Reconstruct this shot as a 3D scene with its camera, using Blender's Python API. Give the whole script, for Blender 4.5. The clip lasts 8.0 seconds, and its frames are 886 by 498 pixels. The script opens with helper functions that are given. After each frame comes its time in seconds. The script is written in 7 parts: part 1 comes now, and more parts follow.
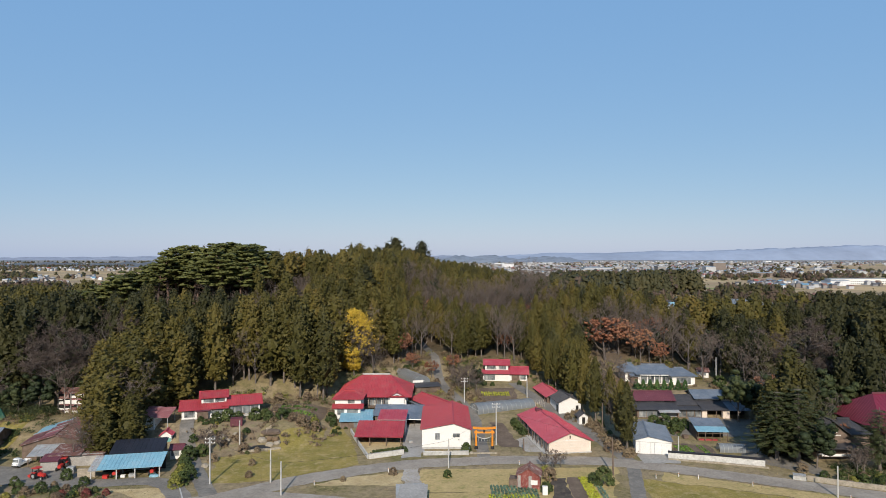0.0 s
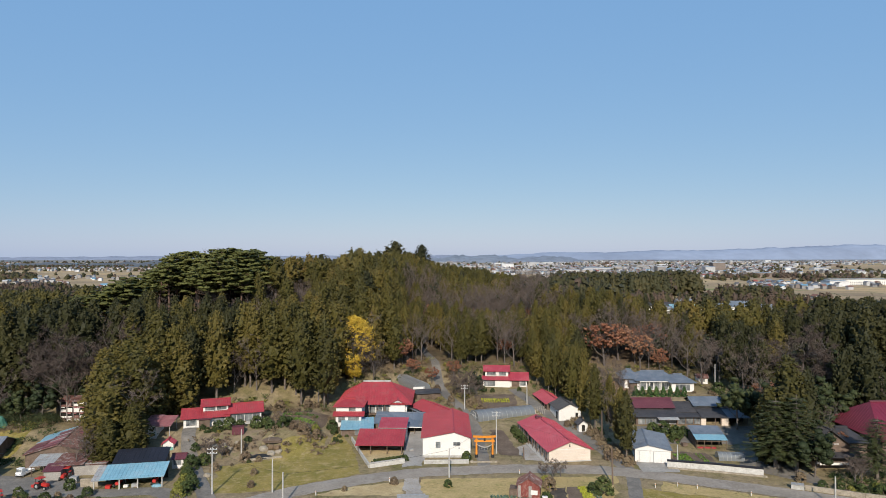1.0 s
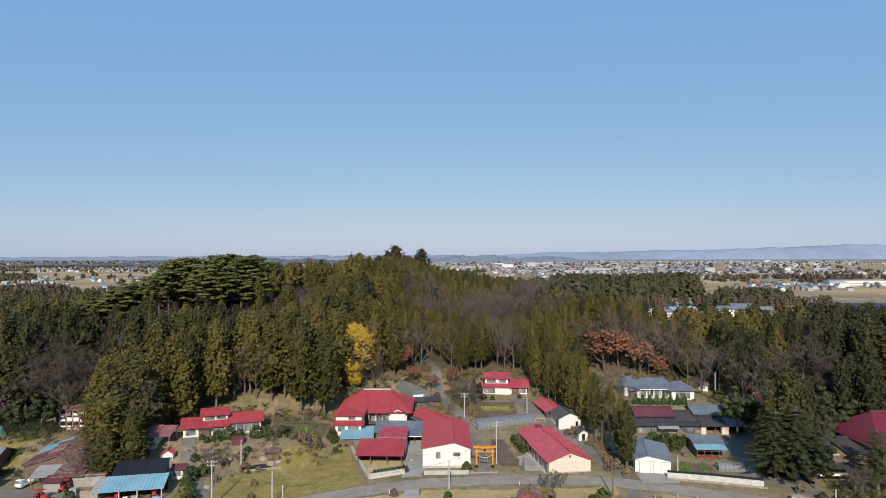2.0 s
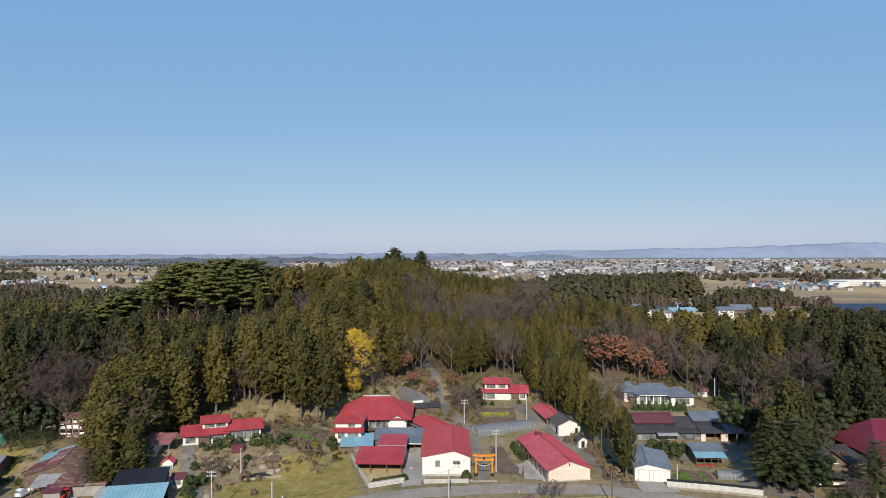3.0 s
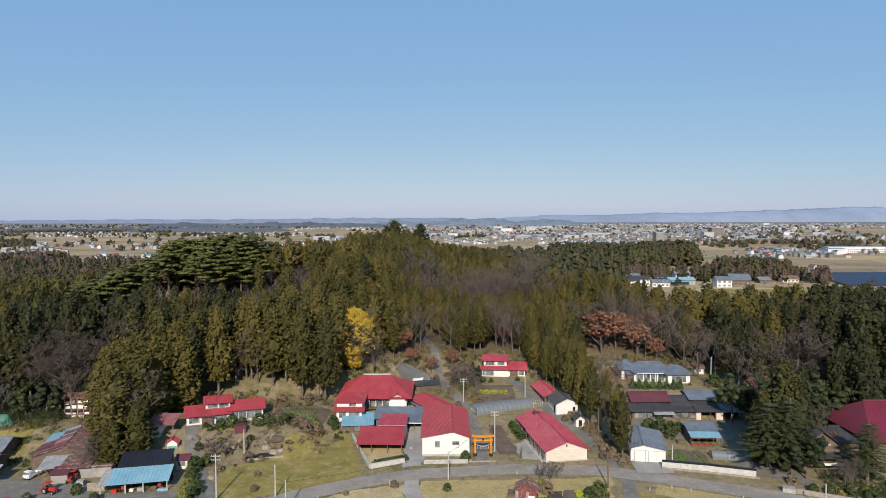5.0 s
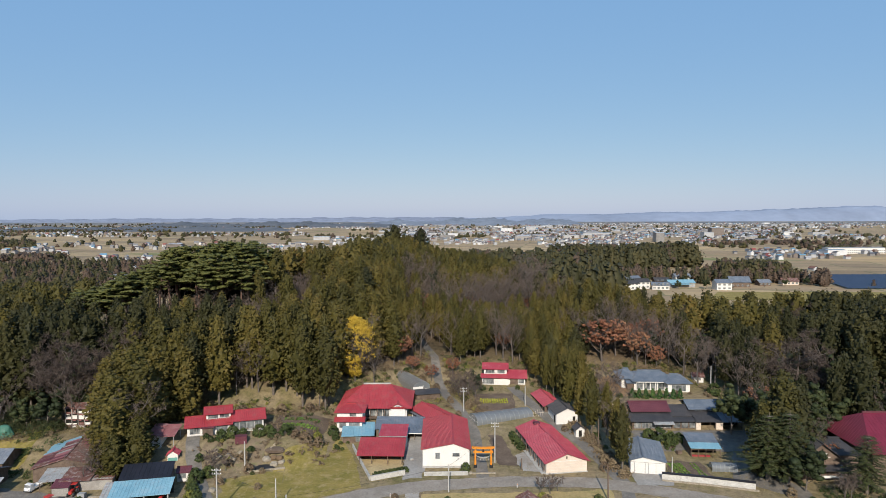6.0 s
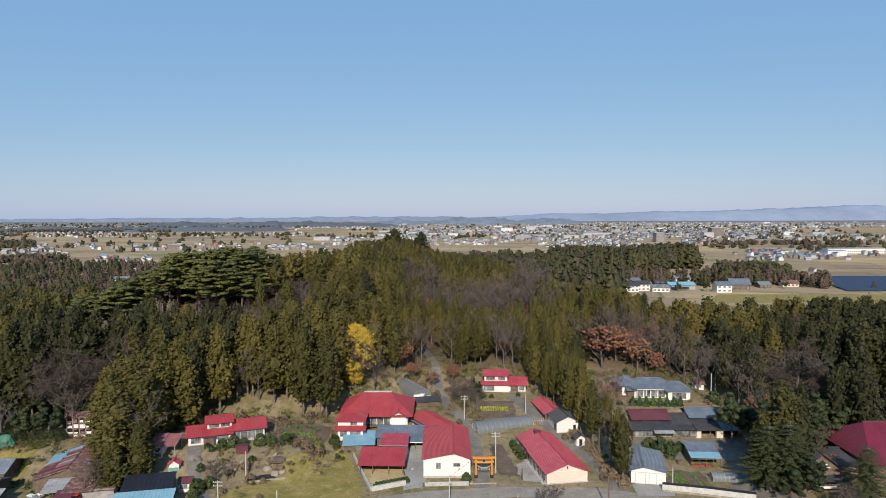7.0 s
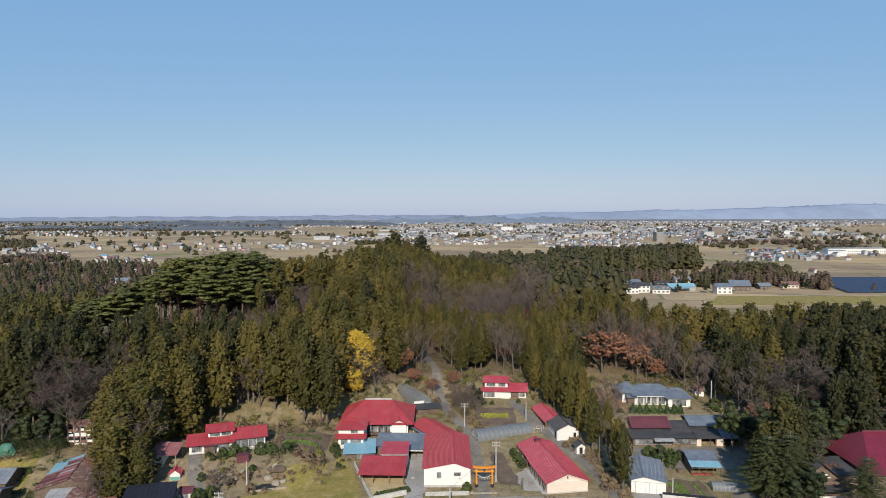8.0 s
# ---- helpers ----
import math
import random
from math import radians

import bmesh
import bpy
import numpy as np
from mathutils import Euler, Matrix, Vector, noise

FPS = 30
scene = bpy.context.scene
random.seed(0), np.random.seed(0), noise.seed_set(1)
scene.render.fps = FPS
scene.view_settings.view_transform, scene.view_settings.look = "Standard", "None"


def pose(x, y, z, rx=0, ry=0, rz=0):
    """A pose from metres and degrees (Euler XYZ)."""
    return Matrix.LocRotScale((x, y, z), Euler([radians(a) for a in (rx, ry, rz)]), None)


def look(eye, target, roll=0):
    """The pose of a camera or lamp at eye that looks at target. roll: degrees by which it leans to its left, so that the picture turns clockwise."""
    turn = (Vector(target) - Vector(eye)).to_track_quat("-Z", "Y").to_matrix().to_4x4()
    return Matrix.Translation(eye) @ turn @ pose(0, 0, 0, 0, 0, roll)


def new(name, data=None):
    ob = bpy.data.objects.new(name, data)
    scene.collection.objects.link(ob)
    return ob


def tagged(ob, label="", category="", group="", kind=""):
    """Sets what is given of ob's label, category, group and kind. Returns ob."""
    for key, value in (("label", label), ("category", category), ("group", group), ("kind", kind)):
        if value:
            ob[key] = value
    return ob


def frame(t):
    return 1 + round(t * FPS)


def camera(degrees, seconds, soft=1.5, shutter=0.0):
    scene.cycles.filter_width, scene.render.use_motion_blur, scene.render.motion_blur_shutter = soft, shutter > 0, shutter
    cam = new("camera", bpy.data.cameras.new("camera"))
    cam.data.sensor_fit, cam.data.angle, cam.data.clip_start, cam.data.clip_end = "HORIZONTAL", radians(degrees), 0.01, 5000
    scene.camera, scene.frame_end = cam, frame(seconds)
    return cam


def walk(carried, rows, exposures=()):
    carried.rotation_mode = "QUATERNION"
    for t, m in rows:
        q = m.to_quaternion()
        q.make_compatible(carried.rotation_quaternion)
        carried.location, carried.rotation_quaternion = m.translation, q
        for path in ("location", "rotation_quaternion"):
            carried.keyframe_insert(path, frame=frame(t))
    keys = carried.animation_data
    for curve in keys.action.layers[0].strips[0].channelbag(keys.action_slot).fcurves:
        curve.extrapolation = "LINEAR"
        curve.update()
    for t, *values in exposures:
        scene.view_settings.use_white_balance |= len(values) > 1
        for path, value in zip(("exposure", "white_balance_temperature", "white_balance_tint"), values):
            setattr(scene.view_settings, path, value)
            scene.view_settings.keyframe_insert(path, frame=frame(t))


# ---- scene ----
import itertools

cam = camera(69.1, 8.0, soft=0.6)
METRES, EYE, TILT, LEAN, TURN = 19.55, 42.0, 0.45, 0.0, 0.0
ROWS = [
    (0.0, 0.0, 0.0, 0.0, 0.0, 0.0, -0.0),
    (0.5, -0.0047, -0.0382, 0.0555, -0.02, -0.04, 0.03),
    (1.0, -0.008, -0.0402, 0.1162, -0.03, -0.07, 0.04),
    (1.5, -0.0095, -0.0352, 0.1743, -0.04, -0.09, 0.05),
    (3.0, -0.0075, -0.0268, 0.35, -0.07, -0.29, 0.07),
    (3.5, -0.0065, -0.0268, 0.4038, -0.08, -1.09, 0.08),
    (4.0, -0.0069, -0.0251, 0.4534, -0.1, -2.18, 0.09),
    (4.5, -0.0074, -0.0229, 0.5085, -0.12, -3.26, 0.1),
    (6.0, -0.0114, -0.0209, 0.7254, -0.13, -3.6, 0.1),
    (6.5, -0.0142, -0.0213, 0.7901, -0.13, -3.63, 0.11),
    (7.0, -0.0192, -0.0203, 0.8539, -0.13, -3.69, 0.12),
    (7.5, -0.0224, -0.0184, 0.9204, -0.12, -3.77, 0.12),
    (8.0, -0.0232, -0.0166, 0.9867, -0.12, -3.86, 0.12),
]
walk(cam, [(t, pose(0, 0, EYE, TILT, LEAN, TURN) @ pose(METRES * x, METRES * y, METRES * z, 90 + pitch, roll, yaw)) for t, x, y, z, yaw, pitch, roll in ROWS])

# ---- world, sun, exposure ----
SUN_EL, SUN_AZ = 31.5, 183.0   # degrees; azimuth clockwise from +y
world = bpy.data.worlds.new("sky")
scene.world = world
world.use_nodes = True
wt = world.node_tree
wt.nodes.clear()
sky = wt.nodes.new("ShaderNodeTexSky")
sky.sky_type, sky.sun_disc = "NISHITA", False
sky.sun_elevation, sky.sun_rotation = radians(SUN_EL), radians(SUN_AZ)
sky.altitude, sky.air_density, sky.dust_density, sky.ozone_density = 0, 1.0, 0.3, 1.5
bg = wt.nodes.new("ShaderNodeBackground")
bg.inputs[1].default_value = 0.088
wo = wt.nodes.new("ShaderNodeOutputWorld")
tone = wt.nodes.new("ShaderNodeMix")   # winter haze: a clear blue veil over the sky's own gradient
tone.data_type, tone.blend_type = "RGBA", "MULTIPLY"
tone.inputs[0].default_value = 1.0
tone.inputs[7].default_value = (0.40, 0.31, 0.15, 1)
haze = wt.nodes.new("ShaderNodeMix")
haze.data_type, haze.blend_type = "RGBA", "ADD"
haze.inputs[0].default_value = 1.0
haze.inputs[7].default_value = (1.3, 2.95, 5.9, 1)
wt.links.new(sky.outputs[0], tone.inputs[6])
wt.links.new(tone.outputs[2], haze.inputs[6])
wt.links.new(haze.outputs[2], bg.inputs[0])
wt.links.new(bg.outputs[0], wo.inputs[0])
sun = new("sun", bpy.data.lights.new("sun", "SUN"))
sun.data.energy, sun.data.angle, sun.data.color = 4.8, radians(0.53), (1.0, 0.915, 0.80)
SUN_TO = Vector((math.sin(radians(SUN_AZ)) * math.cos(radians(SUN_EL)), math.cos(radians(SUN_AZ)) * math.cos(radians(SUN_EL)), math.sin(radians(SUN_EL))))
sun.matrix_world = look(SUN_TO * 100, (0, 0, 0))
scene.view_settings.exposure = 0.22

# ---- materials ----
def node_mat(name, rough=0.8, metal=0.0, spec=0.3):
    m = bpy.data.materials.new(name)
    m.use_nodes = True
    b = m.node_tree.nodes["Principled BSDF"]
    b.inputs["Roughness"].default_value = rough
    b.inputs["Metallic"].default_value = metal
    b.inputs["Specular IOR Level"].default_value = spec
    return m, m.node_tree, b


def ramp(nt, fac, stops):
    r = nt.nodes.new("ShaderNodeValToRGB")
    while len(r.color_ramp.elements) < len(stops):
        r.color_ramp.elements.new(0.5)
    for e, (p, c) in zip(r.color_ramp.elements, stops):
        e.position, e.color = p, (*c, 1)
    nt.links.new(fac, r.inputs[0])
    return r.outputs[0]


def noise_tex(nt, scale, detail=4, rough=0.6, stretch=None):
    co = nt.nodes.new("ShaderNodeTexCoord").outputs["Object"] if stretch != "world" else nt.nodes.new("ShaderNodeNewGeometry").outputs["Position"]
    if isinstance(stretch, tuple):
        mp = nt.nodes.new("ShaderNodeMapping")
        mp.inputs["Scale"].default_value = stretch
        nt.links.new(co, mp.inputs[0])
        co = mp.outputs[0]
    n = nt.nodes.new("ShaderNodeTexNoise")
    n.inputs["Scale"].default_value, n.inputs["Detail"].default_value, n.inputs["Roughness"].default_value = scale, detail, rough
    nt.links.new(co, n.inputs["Vector"])
    return n.outputs[0]


def mix(nt, fac, a, b, mode="MIX"):
    n = nt.nodes.new("ShaderNodeMix")
    n.data_type, n.blend_type = "RGBA", mode
    for sock, v in ((n.inputs[0], fac), (n.inputs[6], a), (n.inputs[7], b)):
        if isinstance(v, (int, float)):
            sock.default_value = v
        elif isinstance(v, tuple):
            sock.default_value = (*v, 1)
        else:
            nt.links.new(v, sock)
    return n.outputs[2]


def bump(nt, b, h, strength=0.3, dist=0.05):
    n = nt.nodes.new("ShaderNodeBump")
    n.inputs["Strength"].default_value, n.inputs["Distance"].default_value = strength, dist
    nt.links.new(h, n.inputs["Height"])
    nt.links.new(n.outputs[0], b.inputs["Normal"])


def surface(name, c1, c2, scale=0.6, rough=0.8, metal=0.0, fine=8.0, stain=None, stretch=None, bumped=0.2, spec=0.3):
    """Two-scale mottled surface: c1 to c2 by broad noise, grain by fine noise, streaks of stain."""
    m, nt, b = node_mat(name, rough, metal, spec)
    broad = ramp(nt, noise_tex(nt, scale, 3, 0.6, stretch), [(0.3, c1), (0.7, c2)])
    grain = ramp(nt, noise_tex(nt, fine, 6, 0.8, stretch), [(0.3, (0.62, 0.62, 0.62)), (0.7, (1.16, 1.16, 1.16))])
    col = mix(nt, 1.0, broad, grain, "MULTIPLY")
    if stain:
        f = ramp(nt, noise_tex(nt, scale * 2.3, 6, 0.7, stretch), [(0.5, (0, 0, 0)), (0.72, (1, 1, 1))])
        col = mix(nt, f, col, stain)
    nt.links.new(col, b.inputs["Base Color"])
    if bumped:
        bump(nt, b, noise_tex(nt, fine * 1.5, 4, 0.6, stretch), bumped)
    return m


def foliage(name, stops, rough=0.65):
    """Leaf colours that vary from clump to clump and from tree to tree."""
    m, nt, b = node_mat(name, rough, 0.0, 0.2)
    g = nt.nodes.new("ShaderNodeNewGeometry")
    o = nt.nodes.new("ShaderNodeObjectInfo")
    at = nt.nodes.new("ShaderNodeAttribute")
    at.attribute_name = "tint"
    add = nt.nodes.new("ShaderNodeMath")
    add.operation = "MULTIPLY_ADD"
    nt.links.new(g.outputs["Random Per Island"], add.inputs[0])
    add.inputs[1].default_value = 0.16
    a2 = nt.nodes.new("ShaderNodeMath")
    a2.operation = "MULTIPLY_ADD"
    nt.links.new(o.outputs["Random"], a2.inputs[0])
    a2.inputs[1].default_value = 0.5
    nt.links.new(at.outputs["Fac"], a2.inputs[2])
    nt.links.new(a2.outputs[0], add.inputs[2])
    fine = ramp(nt, noise_tex(nt, 4.5, 4, 0.75), [(0.34, (0.42, 0.42, 0.42)), (0.5, (1.0, 1.0, 1.0)), (0.66, (1.6, 1.6, 1.6))])
    bump(nt, b, noise_tex(nt, 4.0, 4, 0.8), 0.6, 0.12)
    nt.links.new(mix(nt, 1.0, ramp(nt, add.outputs[0], stops), fine, "MULTIPLY"), b.inputs["Base Color"])
    return m


M = {}
M["red_roof"] = surface("red_painted_metal", (0.28, 0.030, 0.038), (0.37, 0.048, 0.056), 0.3, 0.5, 0.0, 3.0, (0.24, 0.065, 0.06), spec=0.4)
M["crimson_roof"] = surface("crimson_painted_metal", (0.33, 0.04, 0.06), (0.40, 0.06, 0.08), 0.25, 0.5, 0.0, 3.0, (0.36, 0.10, 0.11), spec=0.4)
M["faded_roof"] = surface("faded_red_metal", (0.24, 0.085, 0.09), (0.32, 0.13, 0.13), 0.3, 0.6, 0.0, 3.0, (0.30, 0.20, 0.19))
M["maroon_roof"] = surface("maroon_roof_metal", (0.10, 0.03, 0.04), (0.14, 0.045, 0.055), 0.3, 0.5, 0.0, 3.0)
M["wine_roof"] = surface("wine_red_metal", (0.13, 0.015, 0.03), (0.17, 0.02, 0.04), 0.3, 0.45, 0.0, 3.0)
M["blue_roof"] = surface("sky_blue_metal", (0.16, 0.32, 0.40), (0.21, 0.39, 0.47), 0.3, 0.5, 0.0, 3.0, (0.25, 0.35, 0.40))
M["slate_roof"] = surface("blue_grey_roof", (0.095, 0.118, 0.15), (0.145, 0.172, 0.21), 0.3, 0.5, 0.0, 3.0, (0.18, 0.19, 0.21))
M["grey_roof"] = surface("grey_roof_sheet", (0.13, 0.15, 0.18), (0.20, 0.22, 0.25), 0.3, 0.6, 0.0, 3.0, (0.24, 0.24, 0.25))
M["dark_roof"] = surface("dark_tile", (0.035, 0.035, 0.04), (0.07, 0.065, 0.065), 0.5, 0.6, 0.0, 4.0)
M["black_roof"] = surface("black_roof_sheet", (0.012, 0.013, 0.018), (0.02, 0.02, 0.028), 0.4, 0.5, 0.0, 4.0)
M["rust_roof"] = surface("rusted_iron", (0.11, 0.045, 0.035), (0.20, 0.10, 0.08), 0.5, 0.8, 0.0, 4.0, (0.32, 0.30, 0.29))
M["zinc_roof"] = surface("weathered_zinc", (0.24, 0.25, 0.25), (0.38, 0.39, 0.38), 0.4, 0.55, 0.0, 4.0, (0.22, 0.14, 0.11))
M["white_wall"] = surface("white_plaster", (0.66, 0.63, 0.59), (0.74, 0.72, 0.68), 0.4, 0.9, 0.0, 6.0, (0.62, 0.59, 0.53))
M["cream_wall"] = surface("cream_wall", (0.60, 0.50, 0.41), (0.68, 0.59, 0.49), 0.4, 0.9, 0.0, 6.0, (0.62, 0.50, 0.42))
M["grey_wall"] = surface("grey_board", (0.25, 0.23, 0.21), (0.36, 0.34, 0.31), 0.6, 0.9, 0.0, 5.0)
M["wood"] = surface("weathered_wood", (0.10, 0.07, 0.05), (0.18, 0.13, 0.10), 1.2, 0.85, 0.0, 9.0)
# near-black: the shade of open interiors is put into this colour
M["dark"] = surface("dark_interior", (0.012, 0.011, 0.01), (0.03, 0.026, 0.022), 0.8, 0.9, 0.0, 5.0)
M["concrete"] = surface("concrete", (0.36, 0.35, 0.33), (0.48, 0.47, 0.44), 0.4, 0.9, 0.0, 5.0, (0.25, 0.24, 0.21))
M["asphalt"] = surface("grey_asphalt", (0.225, 0.192, 0.155), (0.31, 0.268, 0.22), 0.16, 0.9, 0.0, 2.2, (0.30, 0.27, 0.23), stretch="world")
M["lane"] = surface("worn_lane_asphalt", (0.135, 0.122, 0.106), (0.20, 0.182, 0.158), 0.2, 0.9, 0.0, 2.2, (0.24, 0.21, 0.17), stretch="world")
M["gravel"] = surface("pale_gravel", (0.30, 0.27, 0.24), (0.40, 0.37, 0.33), 0.15, 0.95, 0.0, 3.0, (0.22, 0.18, 0.13), stretch="world")
M["soil"] = surface("tilled_soil", (0.10, 0.07, 0.05), (0.17, 0.125, 0.09), 0.3, 0.95, 0.0, 3.0, stretch="world")
M["straw"] = surface("straw_ground", (0.38, 0.28, 0.14), (0.50, 0.39, 0.21), 0.3, 0.95, 0.0, 3.0, (0.24, 0.18, 0.10), stretch="world")
M["grass"] = surface("dry_green_grass", (0.10, 0.115, 0.03), (0.21, 0.18, 0.065), 0.09, 0.95, 0.0, 1.6, (0.26, 0.20, 0.10), stretch="world")
M["torii"] = surface("vermilion_paint", (0.62, 0.20, 0.02), (0.70, 0.27, 0.03), 1.0, 0.5, 0.0, 6.0)
M["black"] = surface("black_paint", (0.015, 0.015, 0.015), (0.03, 0.03, 0.03), 1.0, 0.6, 0.0, 6.0)
M["bark"] = surface("grey_brown_bark", (0.10, 0.08, 0.065), (0.20, 0.17, 0.145), 1.5, 0.9, 0.0, 8.0)
M["twig"] = surface("grey_twig", (0.095, 0.078, 0.068), (0.165, 0.14, 0.125), 0.3, 0.9, 0.0, 3.0)
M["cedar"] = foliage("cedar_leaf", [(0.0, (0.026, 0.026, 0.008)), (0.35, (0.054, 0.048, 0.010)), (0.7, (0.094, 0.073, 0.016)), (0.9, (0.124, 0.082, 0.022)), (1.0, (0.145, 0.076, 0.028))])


def glass_mat():
    m, nt, b = node_mat("window_glass", 0.08, 0.0, 0.6)
    nt.links.new(ramp(nt, noise_tex(nt, 0.6, 2), [(0.3, (0.04, 0.045, 0.05)), (0.6, (0.20, 0.21, 0.21)), (0.75, (0.36, 0.36, 0.34))]), b.inputs["Base Color"])
    return m


M["glass"] = glass_mat()

M["twigs"] = surface("fine_twig", (0.095, 0.070, 0.056), (0.155, 0.12, 0.10), 0.3, 0.9, 0.0, 3.0, bumped=0)
M["dark_twigs"] = surface("dark_fine_twig", (0.058, 0.042, 0.034), (0.095, 0.072, 0.060), 0.3, 0.9, 0.0, 3.0, bumped=0)
M["pinebark"] = surface("red_pine_bark", (0.11, 0.065, 0.045), (0.16, 0.10, 0.075), 1.5, 0.9, 0.0, 8.0)
M["pine"] = foliage("pine_needles", [(0.0, (0.040, 0.046, 0.013)), (0.5, (0.076, 0.080, 0.022)), (1.0, (0.12, 0.12, 0.034))])
M["spruce"] = foliage("spruce_needles", [(0.0, (0.028, 0.036, 0.015)), (0.5, (0.058, 0.068, 0.024)), (1.0, (0.10, 0.105, 0.035))])
M["broadleaf"] = foliage("evergreen_leaf", [(0.0, (0.013, 0.020, 0.009)), (0.5, (0.026, 0.035, 0.013)), (1.0, (0.052, 0.060, 0.021))])
# darker copy of the cedar colours, imitating dim light at the wood's ends
M["fir"] = foliage("dim_cedar_leaf", [(0.0, (0.016, 0.018, 0.006)), (0.5, (0.029, 0.029, 0.009)), (1.0, (0.056, 0.048, 0.013))])
M["rust"] = foliage("rust_leaf", [(0.0, (0.14, 0.055, 0.034)), (0.5, (0.23, 0.10, 0.056)), (1.0, (0.31, 0.165, 0.09))])
M["ginkgo"] = foliage("ginkgo_leaf", [(0.0, (0.40, 0.26, 0.03)), (0.5, (0.56, 0.39, 0.05)), (1.0, (0.68, 0.53, 0.14))])
M["shrub"] = foliage("shrub_leaf", [(0.0, (0.022, 0.034, 0.012)), (0.5, (0.048, 0.064, 0.018)), (1.0, (0.095, 0.10, 0.03))])
M["cone_shrub"] = foliage("hedge_leaf", [(0.0, (0.02, 0.045, 0.015)), (0.5, (0.04, 0.08, 0.02)), (1.0, (0.07, 0.12, 0.03))])
M["dry_shrub"] = foliage("dry_leaf", [(0.0, (0.085, 0.058, 0.040)), (0.5, (0.15, 0.108, 0.066)), (1.0, (0.22, 0.165, 0.095))])
M["yellow_shrub"] = foliage("yellow_green_leaf", [(0.0, (0.09, 0.10, 0.02)), (0.5, (0.15, 0.145, 0.03)), (1.0, (0.23, 0.19, 0.05))])
M["greens"] = foliage("vegetable_leaf", [(0.0, (0.05, 0.10, 0.02)), (0.5, (0.10, 0.18, 0.03)), (1.0, (0.22, 0.30, 0.04))])


def ground_mat():
    """Leaf litter in the wood, mottled grass and earth in the village, stubble fields on the plain, haze-tinted far
    off.
    """
    m, nt, b = node_mat("ground_cover", 0.95, 0.0, 0.1)
    geo = nt.nodes.new("ShaderNodeNewGeometry").outputs["Position"]
    sep = nt.nodes.new("ShaderNodeSeparateXYZ")
    nt.links.new(geo, sep.inputs[0])
    earth = ramp(nt, noise_tex(nt, 0.07, 8, 0.75, "world"), [(0.30, (0.17, 0.128, 0.085)), (0.45, (0.25, 0.20, 0.125)), (0.55, (0.19, 0.158, 0.085)), (0.68, (0.115, 0.115, 0.042))])
    grain = ramp(nt, noise_tex(nt, 0.7, 8, 0.85, "world"), [(0.32, (0.42, 0.42, 0.40)), (0.5, (0.95, 0.93, 0.90)), (0.68, (1.35, 1.3, 1.22))])
    near = mix(nt, 1.0, earth, grain, "MULTIPLY")
    litter = ramp(nt, noise_tex(nt, 0.25, 6, 0.7, "world"), [(0.3, (0.06, 0.045, 0.03)), (0.7, (0.13, 0.09, 0.055))])
    mp = nt.nodes.new("ShaderNodeMapping")
    mp.inputs["Rotation"].default_value = (0, 0, 0.22)
    nt.links.new(geo, mp.inputs[0])
    br = nt.nodes.new("ShaderNodeTexBrick")
    for key, val in (("Scale", 1.0), ("Brick Width", 105.0), ("Row Height", 46.0), ("Mortar Size", 1.6), ("Mortar Smooth", 0.2), ("Bias", 0.0)):
        br.inputs[key].default_value = val
    br.inputs["Color1"].default_value = (0.39, 0.295, 0.178, 1)
    br.inputs["Color2"].default_value = (0.28, 0.21, 0.137, 1)
    br.inputs["Mortar"].default_value = (0.20, 0.185, 0.10, 1)
    nt.links.new(mp.outputs[0], br.inputs["Vector"])
    blotch = ramp(nt, noise_tex(nt, 0.006, 5, 0.6, "world"), [(0.35, (0.75, 0.75, 0.78)), (0.52, (1.0, 1.0, 1.0)), (0.68, (1.12, 1.05, 0.95))])
    strips = nt.nodes.new("ShaderNodeTexBrick")
    for key, val in (("Scale", 1.0), ("Brick Width", 34.0), ("Row Height", 11.0), ("Mortar Size", 0.35), ("Mortar Smooth", 0.3), ("Bias", 0.0)):
        strips.inputs[key].default_value = val
    strips.inputs["Color1"].default_value = (1.12, 1.1, 1.05, 1)
    strips.inputs["Color2"].default_value = (0.78, 0.78, 0.80, 1)
    strips.inputs["Mortar"].default_value = (0.62, 0.66, 0.55, 1)
    nt.links.new(mp.outputs[0], strips.inputs["Vector"])
    plain = mix(nt, 1.0, br.outputs[0], blotch, "MULTIPLY")
    plain = mix(nt, 0.7, plain, strips.outputs[0], "MULTIPLY")
    meadow = ramp(nt, noise_tex(nt, 0.004, 4, 0.6, "world"), [(0.60, (0, 0, 0)), (0.68, (1, 1, 1))])
    plain = mix(nt, meadow, plain, (0.16, 0.17, 0.07))

    def step(sock, a, bb):
        n = nt.nodes.new("ShaderNodeMapRange")
        n.inputs[1].default_value, n.inputs[2].default_value = a, bb
        nt.links.new(sock, n.inputs[0])
        return n.outputs[0]
    hill = step(sep.outputs[2], 6.5, 9.5)
    far = step(sep.outputs[1], 395, 410)
    col = mix(nt, hill, near, litter)
    # beyond 2.7 km the plain fades to blue-grey, haze mixed into its colour
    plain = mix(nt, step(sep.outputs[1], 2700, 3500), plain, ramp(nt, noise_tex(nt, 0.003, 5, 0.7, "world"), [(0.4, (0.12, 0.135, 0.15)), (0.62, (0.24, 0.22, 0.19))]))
    col = mix(nt, far, col, plain)
    nt.links.new(col, b.inputs["Base Color"])
    bump(nt, b, noise_tex(nt, 1.2, 6, 0.7, "world"), 0.6, 0.25)
    return m


M["ground"] = ground_mat()

